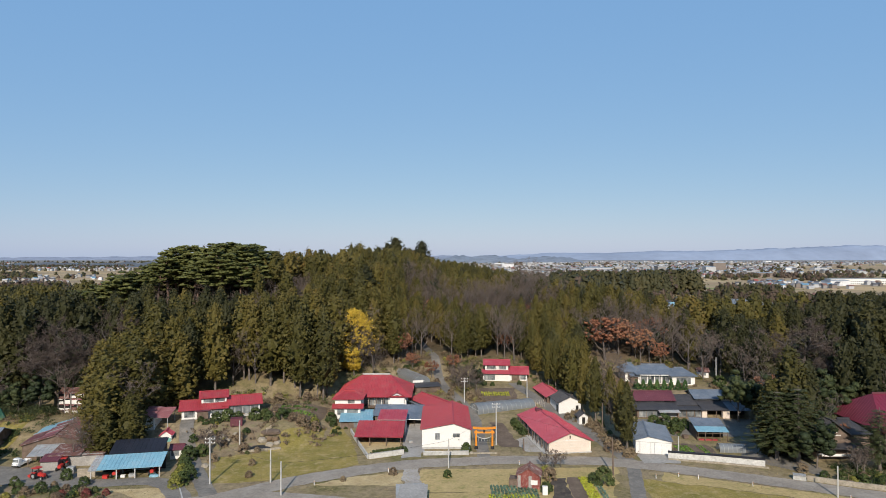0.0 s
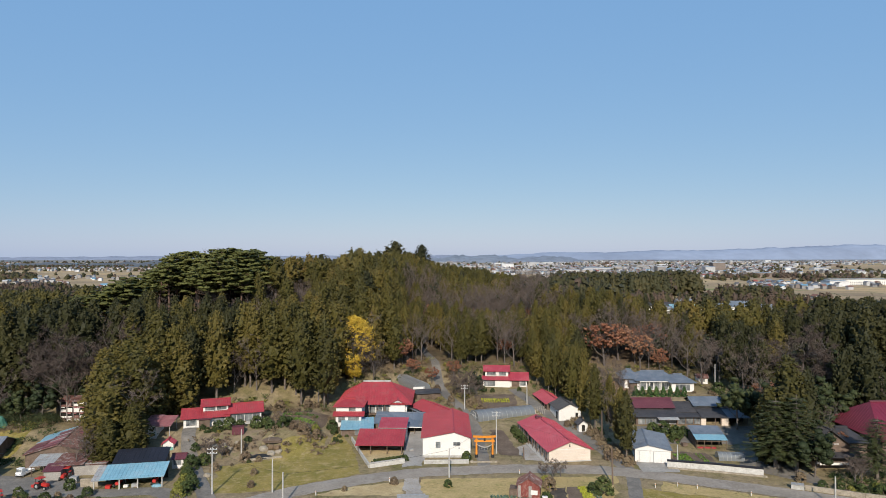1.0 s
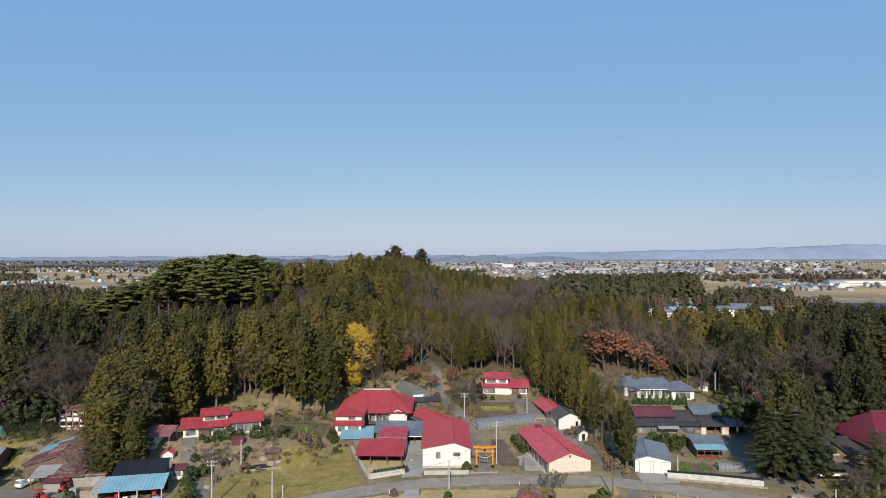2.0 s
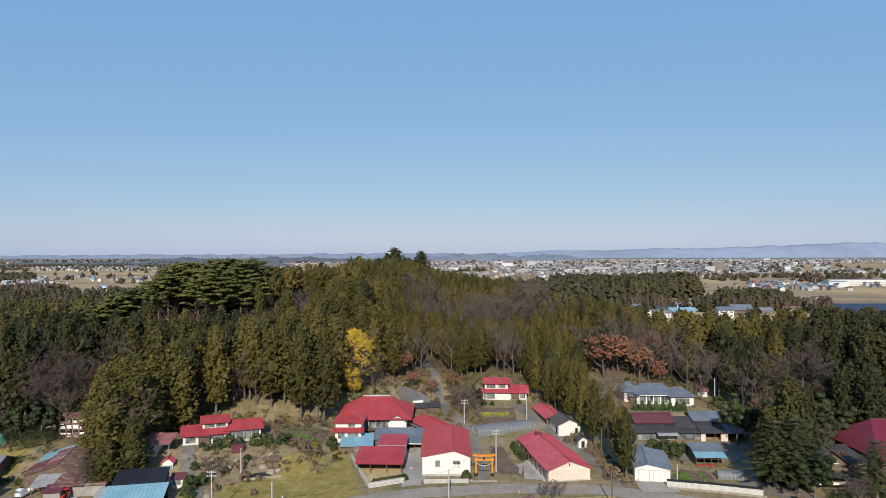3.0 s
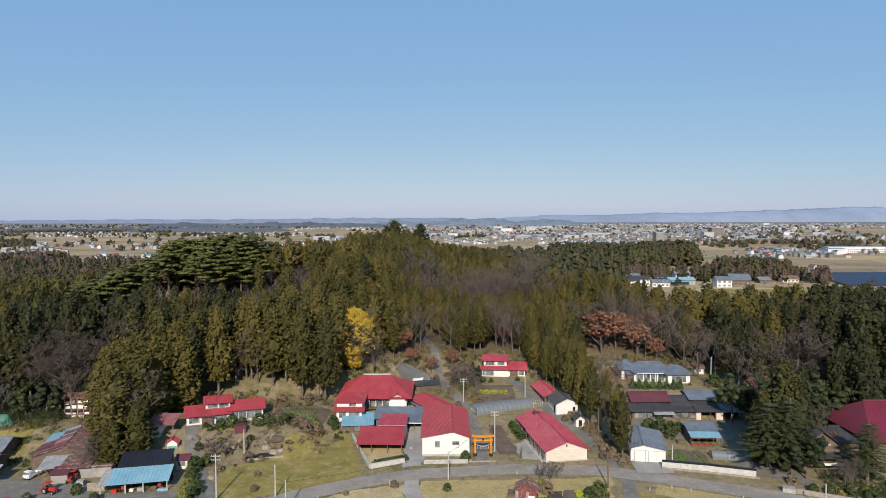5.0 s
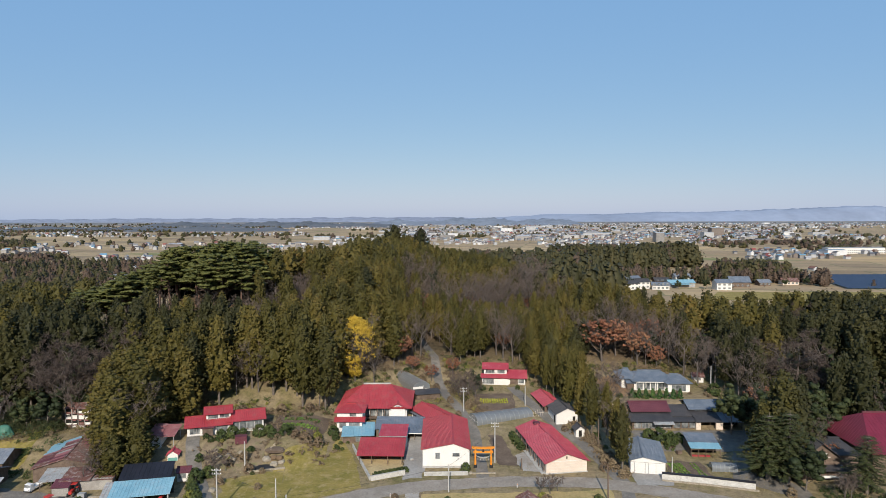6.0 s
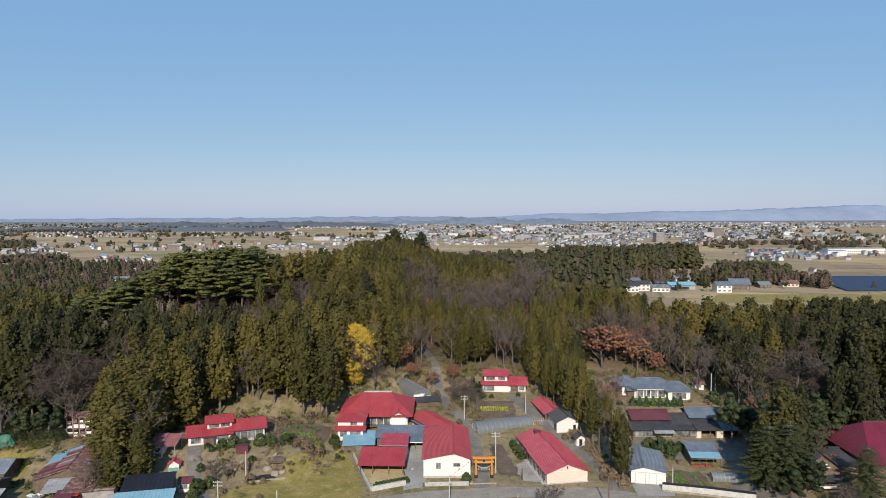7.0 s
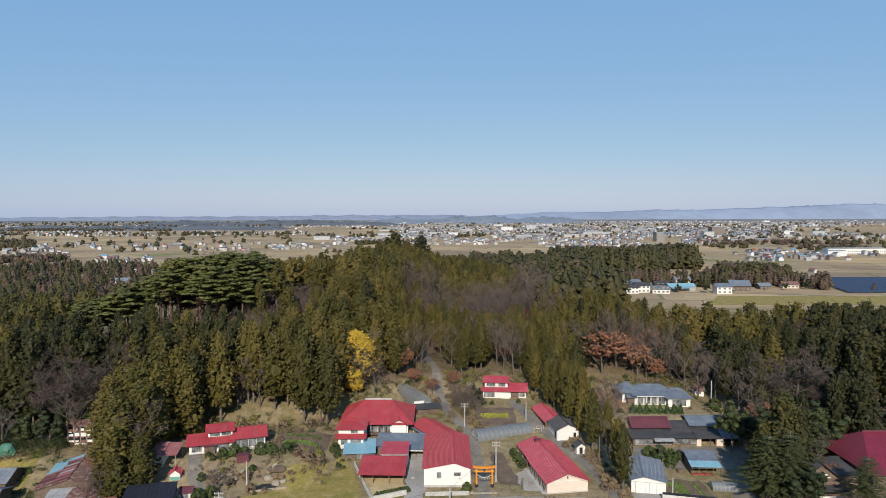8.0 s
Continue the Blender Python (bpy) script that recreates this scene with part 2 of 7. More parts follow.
M["yard"] = surface("worn_concrete_yard", (0.27, 0.255, 0.235), (0.36, 0.34, 0.31), 0.12, 0.9, 0.0, 2.5, (0.20, 0.185, 0.165), stretch="world")
M["meadow"] = surface("mown_meadow", (0.165, 0.143, 0.028), (0.295, 0.220, 0.064), 0.22, 0.95, 0.0, 1.8, (0.33, 0.25, 0.12), stretch="world", bumped=0.5)
M["dry_grass"] = surface("dry_tan_grass", (0.44, 0.325, 0.15), (0.34, 0.26, 0.11), 0.14, 0.95, 0.0, 1.6, (0.17, 0.165, 0.045), stretch="world", bumped=0.5)
M["garden_earth"] = surface("garden_earth", (0.17, 0.125, 0.08), (0.25, 0.19, 0.12), 0.25, 0.95, 0.0, 2.0, (0.12, 0.13, 0.04), stretch="world", bumped=0.5)
M["black_soil"] = surface("dark_soil", (0.045, 0.036, 0.03), (0.085, 0.068, 0.055), 0.4, 0.95, 0.0, 2.0, (0.14, 0.11, 0.08), stretch="world", bumped=0.6)
M["rust_litter"] = surface("orange_leaf_litter", (0.22, 0.12, 0.06), (0.30, 0.18, 0.09), 0.2, 0.95, 0.0, 2.0, (0.14, 0.12, 0.05), stretch="world", bumped=0.5)
M["rope"] = surface("straw_rope", (0.30, 0.28, 0.24), (0.42, 0.40, 0.35), 2.0, 0.9, 0.0, 12.0)
M["pale_block"] = surface("pale_block", (0.46, 0.44, 0.40), (0.58, 0.56, 0.52), 0.6, 0.9, 0.0, 5.0, (0.30, 0.28, 0.24))
M["rubble"] = surface("rubble_stone", (0.24, 0.20, 0.15), (0.38, 0.33, 0.26), 0.9, 0.95, 0.0, 4.0, (0.14, 0.13, 0.08), bumped=0.6)
M["red_board"] = surface("rust_red_board", (0.16, 0.035, 0.03), (0.24, 0.07, 0.055), 0.8, 0.85, 0.0, 5.0, (0.32, 0.22, 0.19))
M["machine_red"] = surface("machine_red_paint", (0.42, 0.03, 0.025), (0.50, 0.05, 0.04), 1.0, 0.45, 0.0, 5.0)
M["car_white"] = surface("white_car_paint", (0.70, 0.70, 0.70), (0.76, 0.76, 0.75), 1.0, 0.3, 0.0, 5.0, bumped=0)
M["tarp_green"] = surface("green_tarpaulin", (0.04, 0.13, 0.09), (0.07, 0.18, 0.13), 0.8, 0.6, 0.0, 4.0)
M["cabbage"] = foliage("cabbage_leaf", [(0.0, (0.05, 0.09, 0.06)), (0.5, (0.09, 0.14, 0.10)), (1.0, (0.14, 0.19, 0.13))])
M["weeds"] = foliage("weed_blade", [(0.0, (0.13, 0.13, 0.035)), (0.35, (0.22, 0.18, 0.075)), (0.7, (0.28, 0.215, 0.11)), (1.0, (0.26, 0.19, 0.10))])


def film_mat(name, col, clear):
    """Plastic film: part clear, part milky."""
    m, nt, b = node_mat(name, 0.35, 0.0, 0.4)
    nt.links.new(ramp(nt, noise_tex(nt, 0.7, 4), [(0.3, tuple(c * 0.8 for c in col)), (0.7, col)]), b.inputs["Base Color"])
    b.inputs["Alpha"].default_value = clear
    return m


M["film"] = film_mat("greenhouse_film", (0.20, 0.215, 0.225), 0.78)
M["net"] = film_mat("shade_net", (0.17, 0.17, 0.17), 0.9)

M["solar"] = surface("solar_glass", (0.02, 0.027, 0.048), (0.032, 0.04, 0.066), 0.1, 0.25, 0.0, 1.0, bumped=0, spec=0.5)
# bluish base colours of these four hold the haze over far hills
M["hazed_wood"] = surface("haze_coloured_wood", (0.085, 0.098, 0.115), (0.115, 0.127, 0.145), 0.01, 0.95, 0.0, 0.05, (0.14, 0.14, 0.14), stretch="world", bumped=0)
M["hazed_hill"] = surface("haze_coloured_hill", (0.16, 0.19, 0.235), (0.19, 0.22, 0.265), 0.006, 0.95, 0.0, 0.03, stretch="world", bumped=0)
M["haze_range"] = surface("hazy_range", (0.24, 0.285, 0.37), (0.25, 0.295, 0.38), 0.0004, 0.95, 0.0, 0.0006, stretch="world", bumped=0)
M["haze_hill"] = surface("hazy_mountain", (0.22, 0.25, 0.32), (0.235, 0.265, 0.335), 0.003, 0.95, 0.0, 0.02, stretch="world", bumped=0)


def island_mat(name, stops, rough=0.8):
    """A colour picked at random for each building."""
    m, nt, b = node_mat(name, rough, 0.0, 0.3)
    g = nt.nodes.new("ShaderNodeNewGeometry")
    r = ramp(nt, g.outputs["Random Per Island"], stops)
    r.node.color_ramp.interpolation = "CONSTANT"
    grain = ramp(nt, noise_tex(nt, 0.25, 3, 0.6, "world"), [(0.3, (0.75, 0.75, 0.75)), (0.7, (1.1, 1.1, 1.1))])
    nt.links.new(mix(nt, 1.0, r, grain, "MULTIPLY"), b.inputs["Base Color"])
    return m


M["town_wall"] = island_mat("town_wall", [(0.0, (0.38, 0.38, 0.38)), (0.35, (0.30, 0.28, 0.26)), (0.6, (0.22, 0.21, 0.20)), (0.78, (0.56, 0.56, 0.56)), (0.9, (0.18, 0.15, 0.13))])
M["town_roof"] = island_mat("town_roof", [(0.0, (0.09, 0.09, 0.10)), (0.3, (0.14, 0.17, 0.21)), (0.5, (0.20, 0.20, 0.21)), (0.66, (0.17, 0.09, 0.07)), (0.76, (0.12, 0.24, 0.34)), (0.84, (0.34, 0.34, 0.35)), (0.95, (0.25, 0.07, 0.06))])
M["town_flat"] = island_mat("town_flat_roof", [(0.0, (0.48, 0.50, 0.52)), (0.4, (0.34, 0.37, 0.41)), (0.7, (0.24, 0.29, 0.34))])

M["far_leaf"] = foliage("far_leaf", [(0.0, (0.020, 0.023, 0.012)), (0.5, (0.038, 0.037, 0.015)), (1.0, (0.070, 0.058, 0.022))])
M["far_bare"] = foliage("far_bare_twig", [(0.0, (0.040, 0.029, 0.021)), (0.5, (0.062, 0.044, 0.032)), (1.0, (0.095, 0.064, 0.044))])

M["mustard"] = foliage("mustard_leaf", [(0.0, (0.18, 0.22, 0.02)), (0.5, (0.28, 0.30, 0.03)), (1.0, (0.38, 0.36, 0.05))])
M["red_leaf"] = foliage("red_leaf", [(0.0, (0.07, 0.02, 0.018)), (0.5, (0.13, 0.035, 0.03)), (1.0, (0.18, 0.07, 0.045))])

# ---- terrain ----
def ss(a, b, x):
    t = np.clip((np.asarray(x, float) - a) / (b - a), 0, 1)
    return t * t * (3 - 2 * t)


def height(x, y):
    """Height of the ground: a flat village, terraces behind it and a wooded hill, then the plain."""
    x, y = np.asarray(x, float), np.asarray(y, float)
    wl, wr = ss(26, 36, -x), ss(36, 46, x)
    left = 3.6 * ss(136, 149, y)
    right = 1.0 * ss(142, 157, y) + 4.6 * ss(161, 171, y)
    mid = 3.4 * ss(144, 186, y) + 4.8 * ss(189, 213, y)
    village = left * wl + right * wr + mid * (1 - wl - wr)
    top = np.interp(x, [-500, -260, -150, -126, -110, -92, -70, -50, -35, -15, 5, 30, 60, 80, 200, 400], [4, 9, 12, 14, 19, 27, 27, 26, 27, 28, 24, 21, 15, 9, 6, 1])
    crest = np.interp(x, [-200, -60, -45, -25, 22, 45, 60, 100, 200], [230, 232, 280, 325, 325, 260, 242, 236, 230])
    foot = np.interp(x, [-200, -100, -60, -30, 0, 30, 60, 100, 200], [150, 160, 165, 176, 206, 202, 184, 172, 165])
    rise = np.clip((y - foot) / (crest - foot), 0, 1)
    steep = ss(8, 22, -x) * (1 - ss(46, 62, -x))
    hill = top * (ss(foot, crest, y) * (1 - steep) + rise * (2 - rise) * steep) * (1 - ss(crest + 10, crest + 110, y))
    return hill + village * (1 - ss(foot, foot + 70, y))
# ---- terrain end ----


def hz(x, y):
    return float(height(x, y))


def mesh_from(name, verts, faces, material, smooth=False):
    me = bpy.data.meshes.new(name)
    me.from_pydata([tuple(map(float, v)) for v in verts], [], faces)
    me.materials.append(material)
    if smooth:
        me.shade_smooth()
    me.update()
    return me


def axis(lo, hi, step, far, grow):
    """Even steps from lo to hi, growing steps out to far on both sides."""
    mid = list(np.arange(lo, hi + 0.01, step))
    d, s, out = 0.0, step, []
    while d < far:
        s *= grow
        d += s
        out.append(d)
    return np.array([lo - d for d in reversed(out)] + mid + [hi + d for d in out])


gx, gy = axis(-190, 190, 2.0, 5200, 1.13), axis(96, 450, 2.0, 4500, 1.13)
X, Y = np.meshgrid(gx, gy)
Z = height(X, Y)
nx = len(gx)
gv = np.stack([X.ravel(), Y.ravel(), Z.ravel()], 1)
gf = [(j * nx + i, j * nx + i + 1, (j + 1) * nx + i + 1, (j + 1) * nx + i) for j in range(len(gy) - 1) for i in range(nx - 1)]
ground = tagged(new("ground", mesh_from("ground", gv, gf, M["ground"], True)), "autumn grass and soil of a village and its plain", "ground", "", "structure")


PATHS = []   # centre lines and widths of roads


def drape(name, pts, material, lift=0.04, label="", category="", width=None, step=1.2, kind="structure", ragged=0.9):
    """A sheet that follows the ground: a strip of that width along pts, or a quad of four corners."""
    vs, fs = [], []
    if width:
        PATHS.append((pts, width))
        P = [Vector((*p, 0)) for p in pts]
        fine = []
        for a, b in zip(P, P[1:]):
            n = max(1, int((b - a).length / step))
            fine += [a.lerp(b, k / n) for k in range(n)]
        fine.append(P[-1])
        for _ in range(3):
            fine = [fine[0]] + [(fine[i - 1] + fine[i] * 2 + fine[i + 1]) / 4 for i in range(1, len(fine) - 1)] + [fine[-1]]
        n = 5
        for i, p in enumerate(fine):
            d = (fine[min(i + 1, len(fine) - 1)] - fine[max(i - 1, 0)]).normalized()
            s = Vector((d.y, -d.x, 0))
            for k in range(n):
                q = p + s * width * (k / (n - 1) - 0.5) * (1 + 0.05 * math.sin(i * 1.7 + k))
                vs.append((q.x, q.y, hz(q.x, q.y) + lift))
        fs = [(i * n + k, i * n + k + 1, (i + 1) * n + k + 1, (i + 1) * n + k) for i in range(len(fine) - 1) for k in range(n - 1)]
    else:
        a, b, c, d = [Vector((*p, 0)) for p in pts]
        nu, nv = max(1, int((b - a).length / step)), max(1, int((d - a).length / step))
        for j in range(nv + 1):
            for i in range(nu + 1):
                q = a.lerp(b, i / nu).lerp(d.lerp(c, i / nu), j / nv)
                q = q + Vector((noise.noise(q * 0.35), noise.noise(q * 0.35 + Vector((40, 9, 0))), 0)) * ragged + Vector((noise.noise(q * 1.1), noise.noise(q * 1.1 + Vector((4, 90, 0))), 0)) * ragged * 0.4
                vs.append((q.x, q.y, hz(q.x, q.y) + lift))
        fs = [(j * (nu + 1) + i, j * (nu + 1) + i + 1, (j + 1) * (nu + 1) + i + 1, (j + 1) * (nu + 1) + i) for j in range(nv) for i in range(nu)]
    return tagged(new(name, mesh_from(name, vs, fs, material)), label, category, "", kind)


drape("road", [(-60, 100), (-37.5, 111.4), (-27.6, 119.2), (-15.8, 125.4), (-5, 129.3), (13.4, 131.6), (31.6, 130.9), (42, 127.5), (59.5, 119.8), (76.6, 111.4), (100, 100)], M["asphalt"], 0.06, "worn grey asphalt village road", "road", 5.2)
drape("road_lane_west", [(-59, 149), (-57, 143), (-53, 135), (-46.5, 122.5), (-40.7, 112)], M["lane"], 0.11, "narrow asphalt lane up to the farmhouse", "lane", 3.0)
drape("road_lane_shrine", [(8.5, 133), (8.5, 142), (8, 160), (5, 172), (1, 184), (-1.5, 198), (-2.8, 214), (-5.5, 226), (-9, 240)], M["lane"], 0.05, "narrow lane leading up to the wooded hill", "lane", 2.7)
drape("road_lane_east", [(37.7, 131), (36.5, 140), (34.5, 151), (28, 167), (22.5, 184), (21, 192)], M["lane"], 0.05, "narrow lane between sheds", "lane", 3.2)
drape("road_lane_south", [(38, 129), (33.5, 110), (31, 98)], M["lane"], 0.05, "narrow farm lane", "lane", 2.6)

# ---- things ----
def part(name, bm, material, parent, label=""):
    me = bpy.data.meshes.new(name)
    bm.to_mesh(me)
    bm.free()
    me.materials.append(material)
    ob = new(name, me)
    ob.parent = parent
    return tagged(ob, label)


def empty(name, x, y, z, rot, label, category, group=""):
    ob = new(name)
    ob.matrix_world = pose(x, y, z, 0, 0, rot)
    return tagged(ob, label, category, group)


def box(bm, x0, x1, y0, y1, z0, z1):
    v = [bm.verts.new(c) for c in ((x0, y0, z0), (x1, y0, z0), (x1, y1, z0), (x0, y1, z0), (x0, y0, z1), (x1, y0, z1), (x1, y1, z1), (x0, y1, z1))]
    for f in ((3, 2, 1, 0), (4, 5, 6, 7), (0, 1, 5, 4), (1, 2, 6, 5), (2, 3, 7, 6), (3, 0, 4, 7)):
        bm.faces.new([v[i] for i in f])


def boxes(*bs):
    bm = bmesh.new()
    for b in bs:
        box(bm, *b)
    return bm


def slab(bm, quad, thick, seam=0.0, ridge=0.045):
    """A roof plane: quad is eave start, eave end, top end, top start; the sheet is folded into standing seams up the slope."""
    a, b, c, d = [Vector(p) for p in quad]
    n = (b - a).cross(d - a).normalized()
    run, L = (b - a).normalized(), (b - a).length
    td, tc = (d - a).dot(run), (c - a).dot(run)

    def top(k):
        if k < td:
            return a.lerp(d, k / td)
        if k > tc:
            return b.lerp(c, (L - k) / max(L - tc, 1e-6))
        return d + (c - d) * ((k - td) / max(tc - td, 1e-6))
    st = [(0.0, 0.0)]
    k = seam
    while seam and k < L - 0.15:
        st += [(k - 0.07, 0.0), (k - 0.035, ridge), (k + 0.035, ridge), (k + 0.07, 0.0)]
        k += seam
    st.append((L, 0.0))
    lo = [bm.verts.new(a + run * k + n * h) for k, h in st]
    hi = [bm.verts.new(top(k) + n * h) for k, h in st]
    for i in range(len(st) - 1):
        bm.faces.new((lo[i], lo[i + 1], hi[i + 1], hi[i]))
    ul = [bm.verts.new(p - n * thick) for p in (a, b, c, d)]
    bm.faces.new(ul[::-1])
    bm.faces.new([ul[0], ul[1]] + lo[::-1])
    bm.faces.new([ul[2], ul[3]] + hi)
    bm.faces.new((ul[1], ul[2], hi[-1], lo[-1]))
    bm.faces.new((ul[3], ul[0], lo[0], hi[0]))


def mono(parent, x0, x1, y0, y1, z0, z1, roof, seam=0.6, name="roof", label=""):
    """A single-pitch roof sheet from height z0 at y0 to z1 at y1."""
    bm = bmesh.new()
    slab(bm, ((x0, y0, z0), (x1, y0, z0), (x1, y1, z1), (x0, y1, z1)), 0.08, seam)
    return part(name, bm, roof, parent, label)


def gable(parent, x0, x1, y0, y1, zw, rise, wall, roof, over=0.5, apex=0.5, seam=0.6, base=-0.6, axis_y=False, roofname="roof", wallname="wall", wallmesh=True, capmat=None):
    """Walls and a gable roof on parent's own axes. The ridge runs along x, or along y with axis_y; apex: where it stands across the span."""
    def P(u, v, z):
        return (v, u, z) if axis_y else (u, v, z)
    if axis_y:
        u0, u1, v0, v1 = y0, y1, x0, x1
    else:
        u0, u1, v0, v1 = x0, x1, y0, y1
    vm = v0 + (v1 - v0) * apex
    if wallmesh:
        bm = bmesh.new()
        vs = [[bm.verts.new(P(u, v, z)) for v, z in ((v0, base), (v1, base), (v1, zw), (vm, zw + rise), (v0, zw))] for u in (u0, u1)]
        bm.faces.new(vs[0])
        bm.faces.new(vs[1][::-1])
        for i in range(5):
            j = (i + 1) % 5
            bm.faces.new((vs[0][j], vs[0][i], vs[1][i], vs[1][j]))
        bmesh.ops.recalc_face_normals(bm, faces=bm.faces)
        part(wallname, bm, wall, parent)
    bm = bmesh.new()
    e0, e1, t = u0 - over, u1 + over, 0.1
    s0, s1 = rise / max(vm - v0, 0.01), rise / max(v1 - vm, 0.01)
    zt = zw + rise + t
    q0 = [P(e0, v0 - over, zw + t - s0 * over), P(e1, v0 - over, zw + t - s0 * over), P(e1, vm, zt), P(e0, vm, zt)]
    q1 = [P(e1, v1 + over, zw + t - s1 * over), P(e0, v1 + over, zw + t - s1 * over), P(e0, vm, zt), P(e1, vm, zt)]
    for q in (q0, q1):
        if axis_y:
            q = [q[1], q[0], q[3], q[2]]
        slab(bm, q, 0.1, seam)
    r = part(roofname, bm, roof, parent)
    bm = bmesh.new()
    if axis_y:
        box(bm, vm - 0.16, vm + 0.16, e0 - 0.02, e1 + 0.02, zt - 0.03, zt + 0.1)
    else:
        box(bm, e0 - 0.02, e1 + 0.02, vm - 0.16, vm + 0.16, zt - 0.03, zt + 0.1)
    part("ridge_cap", bm, capmat or roof, r)
    return r


def hip(parent, x0, x1, y0, y1, zw, rise, wall, roof, over=0.7, ridge=0.5, seam=0.7, base=-0.6, capmat=None, wallmesh=True):
    """Walls and a hipped roof, ridge along x, ridge: its share of the length."""
    if wallmesh:
        part("wall", boxes((x0, x1, y0, y1, base, zw)), wall, parent)
    bm = bmesh.new()
    a0, a1, b0, b1, z0, z1 = x0 - over, x1 + over, y0 - over, y1 + over, zw + 0.02, zw + rise
    ym, xm, h = (y0 + y1) / 2, (x0 + x1) / 2, (x1 - x0) * ridge / 2
    r0, r1 = (xm - h, ym, z1), (xm + h, ym, z1)
    c = [(a0, b0, z0), (a1, b0, z0), (a1, b1, z0), (a0, b1, z0)]
    slab(bm, (c[0], c[1], r1, r0), 0.12, seam)
    slab(bm, (c[2], c[3], r0, r1), 0.12, seam)
    slab(bm, (c[1], c[2], (r1[0], r1[1] + 0.01, r1[2]), r1), 0.12, seam)
    slab(bm, (c[3], c[0], r0, (r0[0], r0[1] + 0.01, r0[2])), 0.12, seam)
    r = part("roof", bm, roof, parent)
    part("ridge_cap", boxes((r0[0] - 0.2, r1[0] + 0.2, ym - 0.22, ym + 0.22, z1 - 0.05, z1 + 0.28)), capmat or roof, r)
    return r


def window(parent, x0, x1, z0, z1, y=0.0, side="front", frame_mat=None, panes=2, glass=None):
    """A framed window on the wall plane at y (front), or at x=y on the sides."""
    fm = frame_mat or M["zinc_roof"]

    def B(u0, u1, d0, d1, w0, w1):
        if side == "front":
            return (u0, u1, y - d1, y - d0, w0, w1)
        if side == "left":
            return (y - d1, y - d0, u0, u1, w0, w1)
        return (y + d0, y + d1, u0, u1, w0, w1)
    t = 0.06
    bars = [B(x0 - t, x1 + t, 0.0, 0.07, z1, z1 + t), B(x0 - t, x1 + t, 0.0, 0.10, z0 - t, z0), B(x0 - t, x0, 0.0, 0.07, z0, z1), B(x1, x1 + t, 0.0, 0.07, z0, z1)]
    w = (x1 - x0) / panes
    for i in range(1, panes):
        bars.append(B(x0 + w * i - 0.025, x0 + w * i + 0.025, 0.0, 0.06, z0, z1))
    fr = part("window", boxes(*bars), fm, parent)
    for i in range(panes):
        part("pane", boxes(B(x0 + w * i + 0.01, x0 + w * (i + 1) - 0.01, 0.005, 0.03, z0, z1)), glass or M["glass"], fr)
    return fr


def place(name, x, y, rot, label, category="building", z=None):
    return empty(name, x, y, hz(x, y) if z is None else z, rot, label, category)



def posts(parent, pts, z0, z1, material, w=0.12):
    for x, y in pts:
        part("post", boxes((x - w / 2, x + w / 2, y - w / 2, y + w / 2, z0, z1)), material, parent)


def door(parent, x0, x1, z0, z1, y, material, label="", side="front"):
    if side == "front":
        return part("door", boxes((x0, x1, y - 0.05, y + 0.02, z0, z1)), material, parent, label)
    if side == "left":
        return part("door", boxes((y - 0.05, y + 0.02, x0, x1, z0, z1)), material, parent, label)
    return part("door", boxes((y - 0.02, y + 0.05, x0, x1, z0, z1)), material, parent, label)


def plain(parent, name, material, *bs, label=""):
    return part(name, boxes(*bs), material, parent, label)


# ---- buildings: the farmstead by the shrine gate ----
W, RD, CR = M["white_wall"], M["red_roof"], M["crimson_roof"]
b = place("barn", 0.65, 139, 0, "white-walled barn with a red metal roof by the road")
gable(b, -5.15, 5.15, 0, 20.5, 4.3, 1.25, W, RD, 0.45, 0.66, axis_y=True)
plain(b, "plinth", M["concrete"], (-5.22, 5.22, -0.07, 20.55, -0.5, 0.45))
window(b, -2.3, -1.35, 2.1, 3.35, 0)
window(b, 1.5, 2.95, 2.6, 3.3, 0)
plain(b, "vent", M["zinc_roof"], (2.6, 2.9, -0.12, 0, 1.9, 2.15))
plain(b, "downpipe", M["concrete"], (5.2, 5.32, -0.12, 0.0, 0, 4.2))
for y0 in (4, 9, 14):
    window(b, y0, y0 + 1.8, 1.6, 2.8, 5.15, "right")
b = place("barn_wing", 2.3, 157.5, 31, "white side wing with a red metal roof joined to the barn", z=1.2)
gable(b, -3.3, 3.3, 0, 15, 3.0, 1.2, W, RD, 0.5, axis_y=True)
for y0 in (3.5, 6.6, 9.8, 12.4):
    window(b, y0, y0 + 1.9, 0.7, 2.3, -3.3, "left", panes=2)
plain(b, "awning", M["grey_roof"], (-4.2, -3.3, 8, 14.5, 2.4, 2.5))

b = place("main_farmhouse", -17.9, 165.5, 0, "large farmhouse with a bright red hipped roof and white ridge", z=2.6)
hip(b, -8.4, 8.4, 1.2, 15, 2.7, 4.3, W, RD, 1.5, 0.42, 0.75, capmat=M["concrete"])
gable(b, 4.2, 8.0, 0.2, 5, 2.9, 0.9, W, RD, 0.5, axis_y=True, roofname="porch_roof", wallname="porch_wall")
plain(b, "gable_ornament", W, (5.6, 6.6, -0.42, -0.34, 3.3, 3.55))
for k in range(6):
    window(b, -6.6 + k * 1.75, -5.1 + k * 1.75, 0.3, 2.2, 1.2, panes=2, frame_mat=M["wood"])
posts(b, [(-6.8 + 1.9 * k, -0.1) for k in range(6)], -0.3, 2.4, M["wood"], 0.16)
